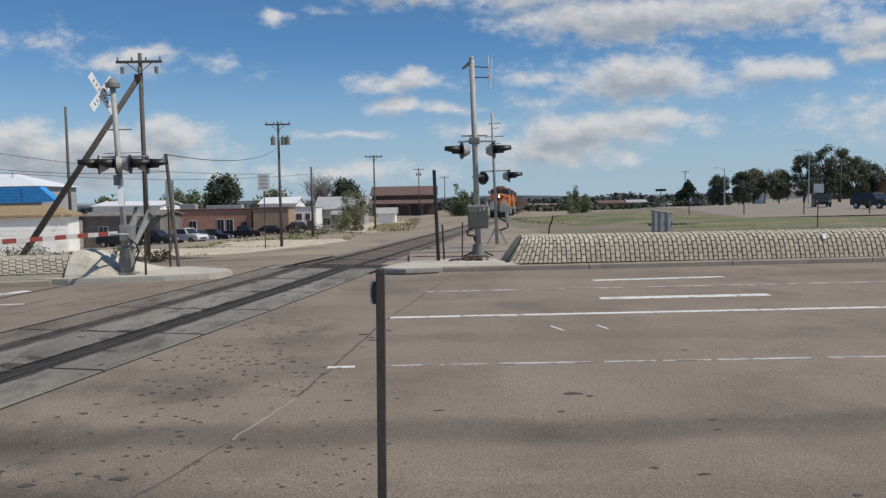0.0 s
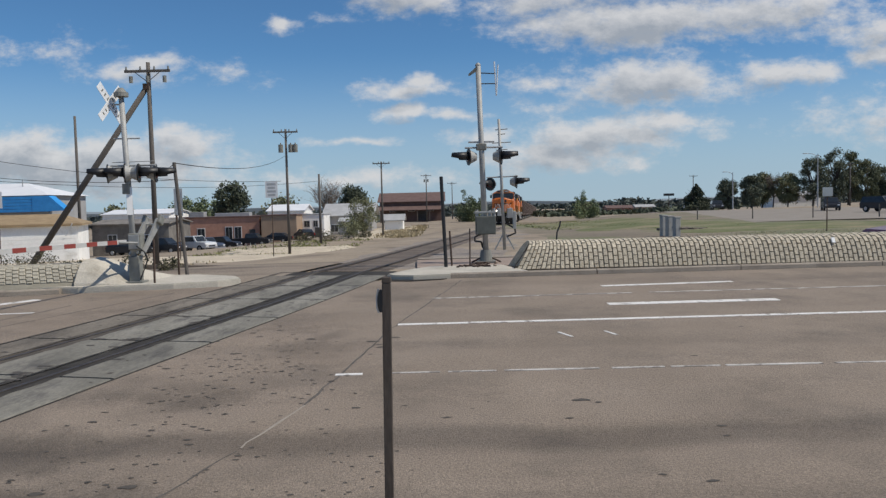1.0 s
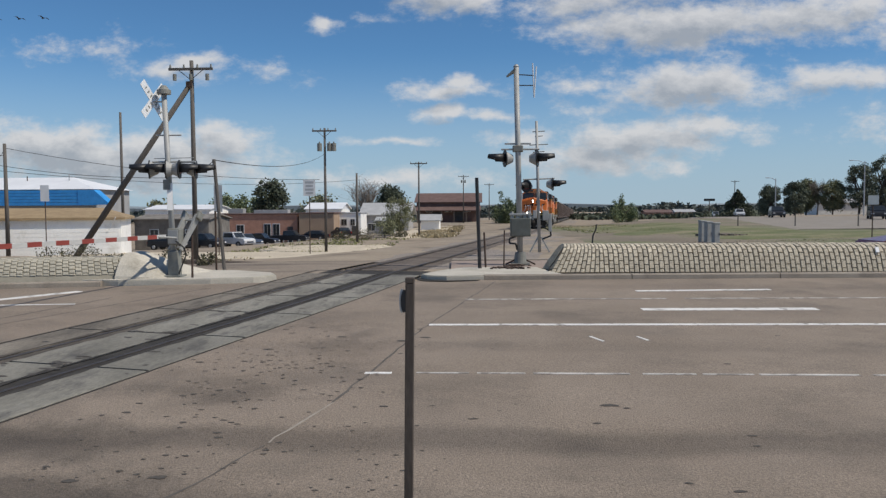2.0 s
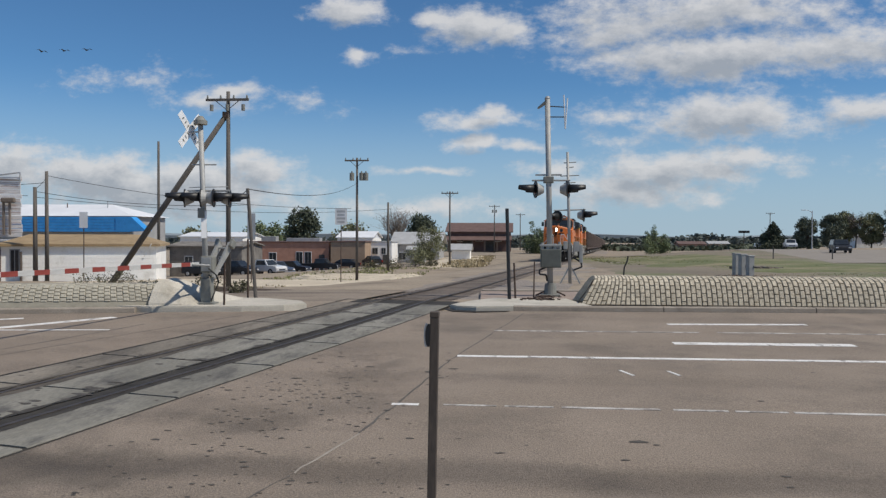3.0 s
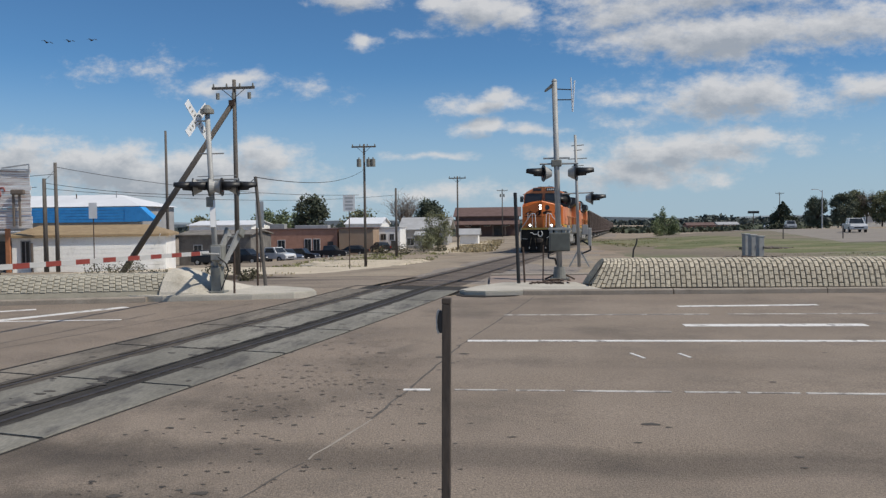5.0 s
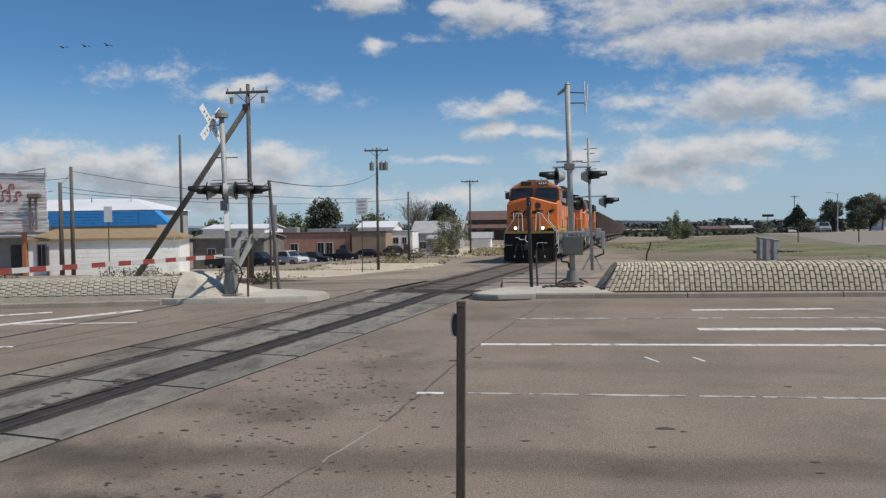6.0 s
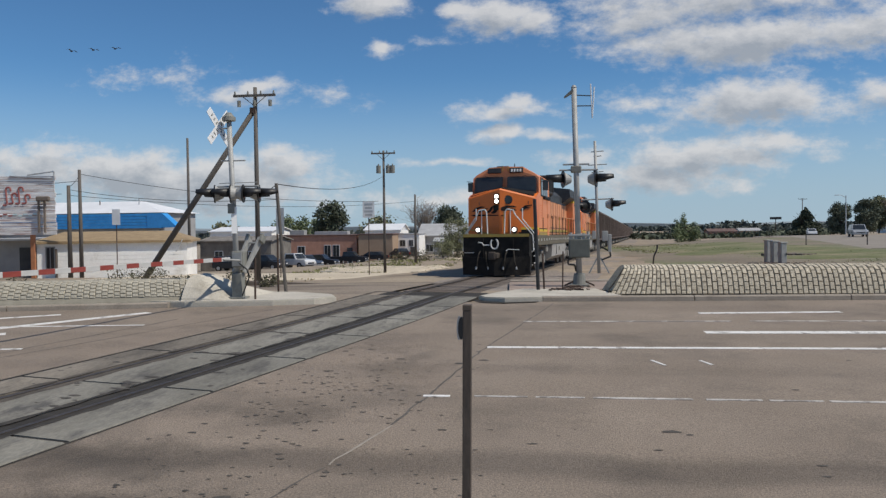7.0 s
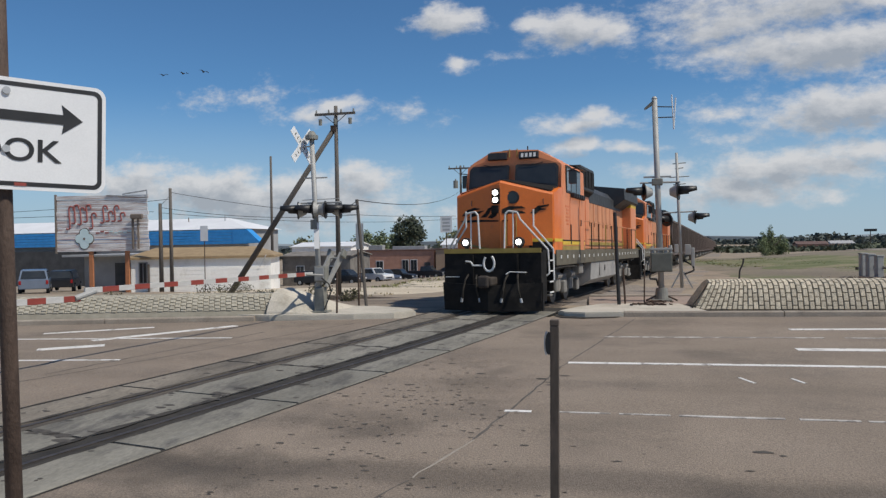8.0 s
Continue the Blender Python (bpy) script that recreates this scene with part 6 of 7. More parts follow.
def vehicle(kind, colour, m, label, name=None):
    """A car whose front points along its own +y."""
    side = {  # side outline of body: along, height
        "pickup": [(-2.8, 0.45), (-2.8, 1.10), (-0.75, 1.10), (-0.70, 1.12), (1.25, 1.15), (2.6, 1.05), (2.8, 0.8), (2.8, 0.4)],
        "suv": [(-2.4, 0.4), (-2.42, 1.05), (1.1, 1.08), (2.2, 0.98), (2.4, 0.75), (2.4, 0.35)],
        "car": [(-2.3, 0.35), (-2.35, 0.9), (1.0, 0.92), (2.2, 0.75), (2.35, 0.55), (2.3, 0.3)]}[kind]
    cab = {"pickup": [(-0.75, 1.10), (-0.6, 1.80), (0.75, 1.82), (1.35, 1.12)], "suv": [(-2.38, 1.05), (-2.1, 1.75), (0.45, 1.78), (1.2, 1.06)],
           "car": [(-1.9, 0.9), (-1.3, 1.42), (0.2, 1.44), (1.05, 0.92)]}[kind]
    w = 0.98 if kind != "car" else 0.9
    t = thing(name or ("pickup_truck" if kind == "pickup" else "car"), m, label, "pickup truck" if kind == "pickup" else "car", "vehicles")
    bm = prism(side, -w, w, "x")
    bmesh.ops.bevel(bm, geom=bm.edges[:], offset=0.05, segments=2, affect="EDGES")
    part("body", bm, M[colour], t)
    top = [(-w + 0.18 if z > 1.3 else -w + 0.04, y, z) for y, z in cab], [(w - 0.18 if z > 1.3 else w - 0.04, y, z) for y, z in cab]
    bm = loft([list(top[0]), list(top[1])])
    part("cab", bm, M[colour], t)
    (y0, z0), (y1, z1), (y2, z2), (y3, z3) = cab
    bm = loft([[(-w + 0.16, y3 - 0.06, z3 + 0.05), (w - 0.16, y3 - 0.06, z3 + 0.05), (w - 0.28, y2 + 0.06, z2 - 0.08), (-w + 0.28, y2 + 0.06, z2 - 0.08)],
               [(-w + 0.16, y3 + 0.0, z3 + 0.07), (w - 0.16, y3 + 0.0, z3 + 0.07), (w - 0.28, y2 + 0.10, z2 - 0.06), (-w + 0.28, y2 + 0.10, z2 - 0.06)]])
    part("windscreen", bm, M["window"], t)
    bm = loft([[(-w + 0.16, y0 + 0.06, z0 + 0.08), (w - 0.16, y0 + 0.06, z0 + 0.08), (w - 0.28, y1 - 0.02, z1 - 0.08), (-w + 0.28, y1 - 0.02, z1 - 0.08)],
               [(-w + 0.16, y0 - 0.01, z0 + 0.10), (w - 0.16, y0 - 0.01, z0 + 0.10), (w - 0.28, y1 - 0.07, z1 - 0.06), (-w + 0.28, y1 - 0.07, z1 - 0.06)]])
    part("rear_window", bm, M["window"], t)
    for s in (-1, 1):
        bm = loft([[(s * (w - 0.05), y0 + 0.25, z0 + 0.07), (s * (w - 0.05), y3 - 0.3, z3 + 0.07), (s * (w - 0.17), y2 - 0.05, z2 - 0.1), (s * (w - 0.17), y1 + 0.12, z1 - 0.1)],
                   [(s * (w - 0.02), y0 + 0.25, z0 + 0.07), (s * (w - 0.02), y3 - 0.3, z3 + 0.07), (s * (w - 0.14), y2 - 0.05, z2 - 0.1), (s * (w - 0.14), y1 + 0.12, z1 - 0.1)]])
        part("side_window", bm, M["window"], t)
        ln = side[-2][0]
        part("headlight", box((s * (w - 0.25), ln - 0.03, side[-2][1] - 0.02), (0.34, 0.10, 0.17), bevel=0.03), M["lamp_clear"], t)
        part("tail_light", box((s * (w - 0.12), side[1][0] + 0.02, side[1][1] - 0.18), (0.16, 0.08, 0.28), bevel=0.02), M["lamp_red"], t)
        for yy in (-1.55 if kind != "pickup" else -1.75, 1.5 if kind != "pickup" else 1.8):
            r = 0.38 if kind != "car" else 0.32
            wh = part("wheel", tube((s * (w - 0.2), yy, r), (s * (w + 0.03), yy, r), r, seg=18), M["tyre"], t, "black tyre")
            part("rim", tube((s * (w + 0.02), yy, r), (s * (w + 0.045), yy, r), r * 0.6, r * 0.55, seg=12), M["rim"], wh)
    part("grille", box((0, side[-2][0] + 0.0, side[-2][1] - 0.16), (w * 1.1, 0.06, 0.2), bevel=0.02), M["black"], t)
    part("bumper", box((0, side[-1][0] + 0.02, side[-1][1] + 0.10), (w * 1.9, 0.16, 0.18), bevel=0.05), M["rim"] if kind == "pickup" else M[colour], t)
    if kind == "pickup":
        part("load_bed", box((0, -1.78, 1.05), (w * 1.75, 1.9, 0.12)), M["black"], t, "dark open load bed")
    return t


def parked(kind, colour, x, y, rz, label):
    return vehicle(kind, colour, pose(x, y, land(x, y) + 0.06, 0, 0, rz), label)


parked("pickup", "car_white", -30.1, 92, 246, "white pickup truck parked before the brick building")
parked("suv", "car_dark", -32.6, 89.5, 255, "dark pickup-sized wagon parked on gravel")
parked("suv", "car_dark", -36.0, 88, 262, "dark wagon parked on gravel")
parked("pickup", "car_blue", -31.6, 101, 240, "dark blue pickup truck parked before the brick building")
parked("pickup", "car_dark", -31.3, 107, 262, "dark pickup truck parked before the brick building")
parked("pickup", "car_dark", -28.2, 112, 266, "dark pickup truck parked before the brick building")
parked("car", "car_dark", -25.2, 114, 80, "dark low trailer parked beside the tan building")
parked("car", "car_dark", -21.5, 117, 30, "dark car parked by the white outbuilding")
vehicle("suv", "car_van", pose(-42.3, 49.5, land(-42, 49.5) - 0.05, 0, 0, 38), "silver and blue minivan parked under the blue fascia")
vehicle("suv", "car_dark", pose(-46.2, 57.5, land(-46, 57.5) - 0.02, 0, 0, 30), "dark car parked in the shade under the blue fascia")
vehicle("suv", "car_dark", pose(51.6, 105, land(51, 105) + 0.12, 0, 0, 160), "dark sport utility car waiting on the highway")
vehicle("suv", "car_dark", pose(49.2, 88, land(48, 88) + 0.12, 0, 0, 200), "large dark car waiting on the highway")
parked("car", "car_white", 44, 260, 190, "distant white car beside the highway")


# ---------------------------------------------------------------- birds
def bird(x, y, z, rz):
    t = thing("bird", pose(x, y, z, 0, 0, rz), "small dark bird in flight", "bird", "birds in the sky")
    part("body", loft([[(r * math.cos(a), yy, r * 0.8 * math.sin(a)) for a in [k * math.tau / 8 for k in range(8)]] for yy, r in ((-0.22, 0.01), (-0.1, 0.05), (0.08, 0.06), (0.2, 0.015))]), M["wire"], t)
    for s in (-1, 1):
        part("wing", loft([[(s * 0.04, -0.09, 0.02), (s * 0.04, 0.09, 0.02), (s * 0.04, 0.09, 0.03), (s * 0.04, -0.09, 0.03)],
                           [(s * 0.22, -0.07, 0.10), (s * 0.22, 0.08, 0.10), (s * 0.22, 0.08, 0.11), (s * 0.22, -0.07, 0.11)],
                           [(s * 0.42, -0.06, 0.03), (s * 0.42, 0.0, 0.03), (s * 0.42, 0.0, 0.035), (s * 0.42, -0.06, 0.035)]]), M["wire"], t)
    return t


# ---------------------------------------------------------------- the train
M["orange"] = mat("weathered_orange_locomotive_paint", (0.66, 0.145, 0.016), (0.78, 0.19, 0.026), 0.9, 0.42, coat=0.15, fine=0.05, fine_scale=25, stain=(0.42, 0.12, 0.04), stain_scale=1.3, stain_at=(0.60, 0.78))
# paler copy of the nose orange: sun glare on the sides put into the colour
M["orange_side"] = mat("sunlit_orange_paint", (0.64, 0.22, 0.09), (0.74, 0.28, 0.13), 0.8, 0.5, fine=0.05, fine_scale=25, stain=(0.45, 0.17, 0.08), stain_scale=1.1, stain_at=(0.60, 0.78), stretch=(1, 1, 0.5))
M["loco_black"] = mat("grimy_black_underframe", (0.008, 0.008, 0.008), (0.022, 0.02, 0.019), 2.5, 0.75, fine=0.15, stain=(0.04, 0.034, 0.028), stain_scale=2.0)
M["loco_black"].node_tree.nodes["Principled BSDF"].inputs["Specular IOR Level"].default_value = 0.2
M["loco_roof"] = mat("sooty_dark_roof", (0.022, 0.024, 0.028), (0.05, 0.052, 0.055), 1.2, 0.6, fine=0.1)
M["yellow"] = mat("yellow_stripe_paint", (0.62, 0.40, 0.03), (0.75, 0.50, 0.05), 2, 0.5, fine=0.06)
M["yellow_dull"] = mat("grimy_yellow_paint", (0.27, 0.19, 0.045), (0.42, 0.30, 0.07), 2.2, 0.6, fine=0.12)
M["sill"] = mat("dusty_olive_sill", (0.085, 0.074, 0.052), (0.145, 0.128, 0.092), 1.6, 0.8, fine=0.12, stain=(0.06, 0.055, 0.045), stain_scale=1.5)
M["coupler"] = mat("dark_rusted_casting", (0.03, 0.024, 0.02), (0.07, 0.055, 0.045), 6, 0.8, fine=0.15)
M["orange_grimy"] = mat("grimy_salmon_hood_paint", (0.50, 0.21, 0.10), (0.68, 0.29, 0.14), 1.1, 0.6, fine=0.1, stain=(0.16, 0.09, 0.055), stain_scale=1.7, stain_at=(0.54, 0.74), stretch=(1, 1, 0.45))
# window glass with the sky's reflection painted in as a paler base colour
M["side_glass"] = mat("sky_lit_side_glass", (0.10, 0.12, 0.14), (0.17, 0.19, 0.21), 2, 0.08)
M["tank"] = mat("pale_dusty_fuel_tank", (0.27, 0.26, 0.25), (0.40, 0.385, 0.365), 1.2, 0.7, fine=0.1, stain=(0.16, 0.145, 0.13), stain_scale=1.5)
M["truck"] = mat("dusty_grey_truck_frame", (0.13, 0.125, 0.115), (0.30, 0.285, 0.26), 2, 0.8, fine=0.15)
M["steel_wheel"] = mat("rolling_steel_wheel", (0.09, 0.08, 0.075), (0.18, 0.165, 0.15), 6, 0.5, 0.5)
M["handrail"] = mat("pale_handrail_paint", (0.62, 0.62, 0.60), (0.75, 0.75, 0.73), 5, 0.5)
M["headlamp"] = mat("lit_headlamp", (1.0, 0.93, 0.80), (1.0, 0.95, 0.85), 3, 0.2, emit=7.0)
M["hopper"] = mat("weathered_brown_coal_hopper", (0.085, 0.06, 0.05), (0.15, 0.115, 0.10), 0.7, 0.8, fine=0.12, stain=(0.20, 0.165, 0.145), stain_scale=0.8, stretch=(1, 1, 0.4))
M["coal"] = mat("heaped_coal", (0.008, 0.008, 0.008), (0.022, 0.022, 0.022), 6, 0.7, bump=1.0, bump_scale=8)


def wheelset(parent, y, r):
    """A solid axle with two wheels, turning about its own x."""
    ax = part("wheelset", tube((-0.85, 0, 0), (0.85, 0, 0), 0.09, seg=12), M["truck"], parent, "steel axle with two wheels")
    ax.location = (0, y, r)
    for s in (-1, 1):
        wh = part("wheel", tube((s * 0.70, 0, 0), (s * 0.83, 0, 0), r, r, seg=28), M["steel_wheel"], ax)
        bm = bmesh.new()
        for k in range(6):
            a = k * math.tau / 6
            tube((s * 0.825, 0.6 * r * math.cos(a), 0.6 * r * math.sin(a)), (s * 0.84, 0.6 * r * math.cos(a), 0.6 * r * math.sin(a)), 0.05, 0.05, bm, 8)
        tagged(part("lightening_holes", bm, M["black"], ax), kind="stuff")
    return ax


def bogie(parent, y, axles, r):
    """A truck: two side frames with springs and journal boxes."""
    half = axles[-1] - axles[0]
    wheels = []
    for s in (-1, 1):
        out = [(-half / 2 - 0.55, r * 0.95), (-half / 2 - 0.55, r * 1.35), (-half / 2 + 0.3, r * 1.75), (half / 2 - 0.3, r * 1.75), (half / 2 + 0.55, r * 1.35), (half / 2 + 0.55, r * 0.95), (half / 4, r * 0.85), (-half / 4, r * 0.85)]
        bm = prism([(y + a, b) for a, b in out], s * 0.98, s * 1.14, "x")
        fr = part("side_frame", bm, M["truck"], parent, "dusty cast side frame")
        for a in axles:
            part("journal_box", box((s * 1.19, y + a, r), (0.16, 0.42, 0.40), bevel=0.04), M["truck"], fr)
        for a in [(p + q) / 2 for p, q in zip(axles, axles[1:])]:
            bm = bmesh.new()
            for k in (-0.14, 0.14):
                tube((s * 1.17, y + a + k, r * 0.8), (s * 1.17, y + a + k, r * 1.5), 0.09, 0.09, bm, 10)
            part("spring", bm, M["truck"], fr)
            part("brake_cylinder", tube((s * 1.2, y + a - 0.3, r * 1.7), (s * 1.2, y + a + 0.3, r * 1.7), 0.11, 0.11, seg=12), M["truck"], fr)
    for a in axles:
        wheels.append(wheelset(parent, y + a, r))
    return wheels


WHEELS = []


def sheet(points, y_of, lift, bm=None):
    """A thin plate on the V-shaped nose front, from its outline in x and z."""
    return loft([[(x, y_of(x) + lift, z) for x, z in points], [(x, y_of(x) + lift - 0.02, z) for x, z in points]], bm)


def locomotive(label):
    t = thing("locomotive", pose(0, 0, 0), label, "locomotive", "train")
    # underframe, deck and pilot
    part("frame", box((0, -0.2, 1.30), (2.5, 21.0, 0.34), bevel=0.03), M["loco_black"], t, "grimy black underframe")
    for s in (-1, 1):
        sill = part("side_sill", box((s * 1.49, -0.55, 1.48), (0.10, 19.5, 0.46), bevel=0.012), M["sill"], t, "dusty olive-grey side sill")
        for k in range(20):
            part("reflector_dash", box((s * 1.542, 8.6 - k * 0.92, 1.50), (0.012, 0.13, 0.10)), M["handrail"], sill, "small pale reflector")
    part("deck", box((0, -0.2, 1.69), (2.86, 21.3, 0.06)), M["loco_black"], t)
    pil = part("pilot", loft([[(-1.46, 10.15, 0.30), (1.46, 10.15, 0.30), (1.46, 10.15, 1.66), (-1.46, 10.15, 1.66)], [(-1.42, 10.66, 0.30), (1.42, 10.66, 0.30), (1.42, 10.60, 1.66), (-1.42, 10.60, 1.66)]]), M["loco_black"], t, "black pilot sheet")
    part("pilot_rib", box((0.55, 10.66, 1.0), (0.05, 0.05, 1.2)), M["loco_black"], pil)
    part("pilot_rib", box((-0.75, 10.66, 1.0), (0.05, 0.05, 1.2)), M["loco_black"], pil)
    part("footboard_edge", box((1.15, 10.70, 0.98), (0.42, 0.03, 0.02)), M["handrail"], pil, "pale step edge")
    part("uncoupling_lever", bar([(-1.02, 10.72, 1.10), (-0.55, 10.74, 1.12), (-0.45, 10.78, 1.05)], 0.015), M["handrail"], pil, "pale uncoupling lever")
    part("lift_bracket", bar([(0.75, 10.72, 1.42), (0.58, 10.74, 1.40), (0.52, 10.74, 1.30), (0.25, 10.74, 1.30)], 0.024), M["handrail"], pil, "pale bent bracket")
    for s in (-1, 1):
        blade = [[(0, 11.02, 0.03), (s * 1.45, 10.58, 0.03), (s * 1.47, 10.64, 0.82), (0, 11.0, 0.74)], [(0, 10.86, 0.03), (s * 1.45, 10.42, 0.03), (s * 1.47, 10.5, 0.82), (0, 10.86, 0.74)]]
        part("snow_plow", loft(blade), M["loco_black"], t, "black snow plow blade")
        for k in range(4):
            st = part("step_tread", box((s * 1.36, 9.92, 0.52 + 0.30 * k), (0.36, 0.46, 0.035)), M["loco_black"], t)
            part("step_edge", box((s * 1.545, 9.92, 0.52 + 0.30 * k), (0.02, 0.46, 0.04)), M["handrail"], st, "pale step edge")
        part("step_side", box((s * 1.36, 9.66, 1.05), (0.36, 0.04, 1.2)), M["loco_black"], t)
    bm = box((0, 10.9, 0.86), (0.32, 0.7, 0.24), bevel=0.05)
    box((0.05, 11.22, 0.86), (0.30, 0.24, 0.34), bm, bevel=0.06)
    part("coupler", bm, M["coupler"], t, "dark rusted coupler")
    for x, sg in ((-0.50, 1), (0.42, -1), (-0.78, -1), (0.66, 1)):
        hose = part("air_hose", bar([(x, 10.72, 1.05), (x + 0.04 * sg, 10.90, 0.90), (x + 0.08 * sg, 10.98, 0.62), (x + 0.13 * sg, 10.92, 0.36)], 0.028), M["rubber"], t, "hanging black air hose")
        part("hose_end", tube((x + 0.13 * sg, 10.92, 0.40), (x + 0.15 * sg, 10.92, 0.28), 0.035, 0.04), M["galv"], hose, "pale metal hose coupling")
    ring = [(0.04 + 0.155 * math.cos(a), 10.76, 1.36 + 0.22 * math.sin(a)) for a in [math.radians(50 - 290 * k / 16) for k in range(17)]]
    part("mu_cable", bar(ring, 0.032), M["handrail"], t, "pale looped cable")
    part("front_stripe", box((0, 10.63, 1.71), (2.84, 0.05, 0.13)), M["yellow_dull"], t, "grimy yellow front stripe")
    # nose: full width, meeting in a blunt upright edge, its top rising to the windscreens
    LEAD, FRONT = 0.42, 9.52

    def nose_y(x):
        return FRONT + LEAD * (1 - abs(x) / 1.5)

    def section(y, w, zs, zc, lead):
        return [(-w, y, 1.70), (0, y + lead, 1.70), (w, y, 1.70), (w, y, zs), (0, y + lead, zc), (-w, y, zs)]
    bm = loft([section(8.3, 1.52, 3.74, 3.98, 0.12), section(9.0, 1.52, 3.62, 3.93, 0.15), section(FRONT - 0.05, 1.50, 3.47, 3.86, LEAD), section(FRONT, 1.46, 3.42, 3.80, LEAD)])
    nose = part("nose", bm, M["orange"], t, "orange wide nose")
    part("anti_glare_panel", loft([[(-1.44, 8.6, 3.715), (0, 8.75, 3.985), (1.44, 8.6, 3.715), (1.44, 8.6, 3.66), (0, 8.75, 3.92), (-1.44, 8.6, 3.66)],
                                   [(-1.40, 9.40, 3.56), (0, 9.72, 3.905), (1.40, 9.40, 3.56), (1.40, 9.40, 3.50), (0, 9.72, 3.85), (-1.40, 9.40, 3.50)]]), M["loco_black"], nose, "matt black nose top")
    dx = -0.16
    part("nose_door", sheet([(dx - 0.06, 1.95), (dx - 0.74, 1.95), (dx - 0.74, 2.88), (dx - 0.06, 2.88)], nose_y, 0.022), M["orange"], nose, "nose door panel")
    for x in (dx - 0.02, dx - 0.30):
        part("nose_grab_bar", bar([(x, nose_y(x) + 0.05, 1.95), (x, nose_y(x) + 0.05, 2.85)], 0.016), M["yellow_dull"], nose, "thin yellow grab bar")
    part("nose_window_frame", tube((-0.36, nose_y(-0.36) - 0.05, 3.36), (-0.36, nose_y(-0.36) + 0.03, 3.36), 0.19, seg=24), M["black"], nose, "black round frame")
    part("nose_window", tube((-0.36, nose_y(-0.36) + 0.03, 3.36), (-0.36, nose_y(-0.36) + 0.04, 3.36), 0.155, seg=24), M["window"], nose, "round dark nose window")
    housing = part("headlight_box", box((0.12, nose_y(0.12) + 0.03, 3.40), (0.25, 0.14, 0.46), bevel=0.05), M["loco_black"], nose, "black twin headlight box")
    part("headlight_plinth", box((0.16, nose_y(0.16) + 0.0, 3.02), (0.24, 0.10, 0.24), bevel=0.03), M["loco_black"], nose, "dark plinth under the headlights")
    for z in (3.505, 3.295):
        part("headlight", tube((0.12, nose_y(0.12) + 0.09, z), (0.12, nose_y(0.12) + 0.125, z), 0.078, seg=20), M["headlamp"], housing, "lit round headlight")
    # sweeping dark emblem over both halves of the nose
    for pts in ([(1.32, 2.86), (1.12, 3.04), (0.86, 3.10), (0.66, 3.06), (0.86, 3.02), (1.06, 2.96), (1.10, 2.88)], [(1.10, 2.80), (0.92, 2.94), (0.72, 2.99), (0.52, 3.00), (0.70, 2.92), (0.86, 2.84)],
                [(0.66, 2.80), (0.50, 2.92), (0.40, 3.06), (0.28, 3.10), (0.34, 2.94), (0.46, 2.80)], [(0.42, 2.78), (0.28, 2.90), (0.10, 2.96), (0.12, 2.84), (0.26, 2.76)],
                [(1.38, 2.70), (1.20, 2.74), (0.60, 2.73), (0.06, 2.70), (0.06, 2.66), (0.60, 2.67), (1.20, 2.66)],
                [(-0.06, 3.02), (-0.24, 3.10), (-0.60, 3.10), (-0.72, 3.04), (-0.40, 3.02), (-0.28, 2.98), (-0.62, 2.96), (-0.72, 2.90), (-0.50, 2.84), (-0.20, 2.86), (-0.06, 2.90)],
                [(-0.78, 2.80), (-0.92, 2.98), (-1.06, 3.10), (-1.36, 3.14), (-1.36, 3.10), (-1.12, 3.04), (-1.30, 3.00), (-1.10, 2.96), (-0.98, 2.86)],
                [(-0.06, 2.70), (-0.70, 2.72), (-0.70, 2.69), (-0.06, 2.66)]):
        part("emblem_stroke", sheet(pts, nose_y, 0.012), M["loco_black"], nose, "dark sweeping emblem stroke")
    part("nose_stripe", sheet([(-0.80, 2.06), (-1.46, 2.06), (-1.46, 2.15), (-0.80, 2.15)], nose_y, 0.010), M["yellow"], nose, "yellow stripe")
    part("nose_stripe", sheet([(0.04, 1.78), (0.50, 1.84), (1.46, 2.06), (1.46, 2.10), (0.50, 1.90), (0.04, 1.84)], nose_y, 0.010), M["yellow_dull"], nose, "grimy yellow chevron stripe")
    part("nose_band", sheet([(-0.80, 1.72), (-1.46, 1.72), (-1.46, 2.05), (-0.80, 2.05)], nose_y, 0.012), M["loco_black"], nose, "black lower band")
    part("nose_side_stripe", box((-1.517, 8.95, 2.10), (0.012, 1.2, 0.09)), M["yellow"], nose, "yellow stripe")
    part("nose_side_stripe", box((1.517, 8.95, 2.10), (0.012, 1.2, 0.09)), M["yellow"], nose, "yellow stripe")
    for x in (0.95, -1.22):
        part("grab_iron", bar([(x, nose_y(x), 3.30), (x, nose_y(x) + 0.06, 3.28), (x, nose_y(x) + 0.06, 3.18), (x, nose_y(x), 3.16)], 0.012), M["black"], nose)
    # cab with a faceted roof that slopes off to both sides
    prof = [(-1.52, 1.70), (1.52, 1.70), (1.52, 3.5), (1.50, 4.42), (1.34, 4.58), (0.82, 4.86), (0.78, 4.90), (0, 4.93), (-0.78, 4.90), (-0.82, 4.86), (-1.34, 4.58), (-1.50, 4.42), (-1.52, 3.5)]

    def front_y(x, z):
        return 8.60 - 0.24 * max(0.0, z - 3.6) + 0.14 * (1 - abs(x) / 1.52)
    bm = loft([[(x, 4.9, z) for x, z in prof], [(x, 8.0, z) for x, z in prof], [(x * (0.985 if z > 4.5 else 1), front_y(x, z), z) for x, z in prof]])
    cab = part("cab", bm, M["orange_side"], t, "orange cab with black-framed windows")
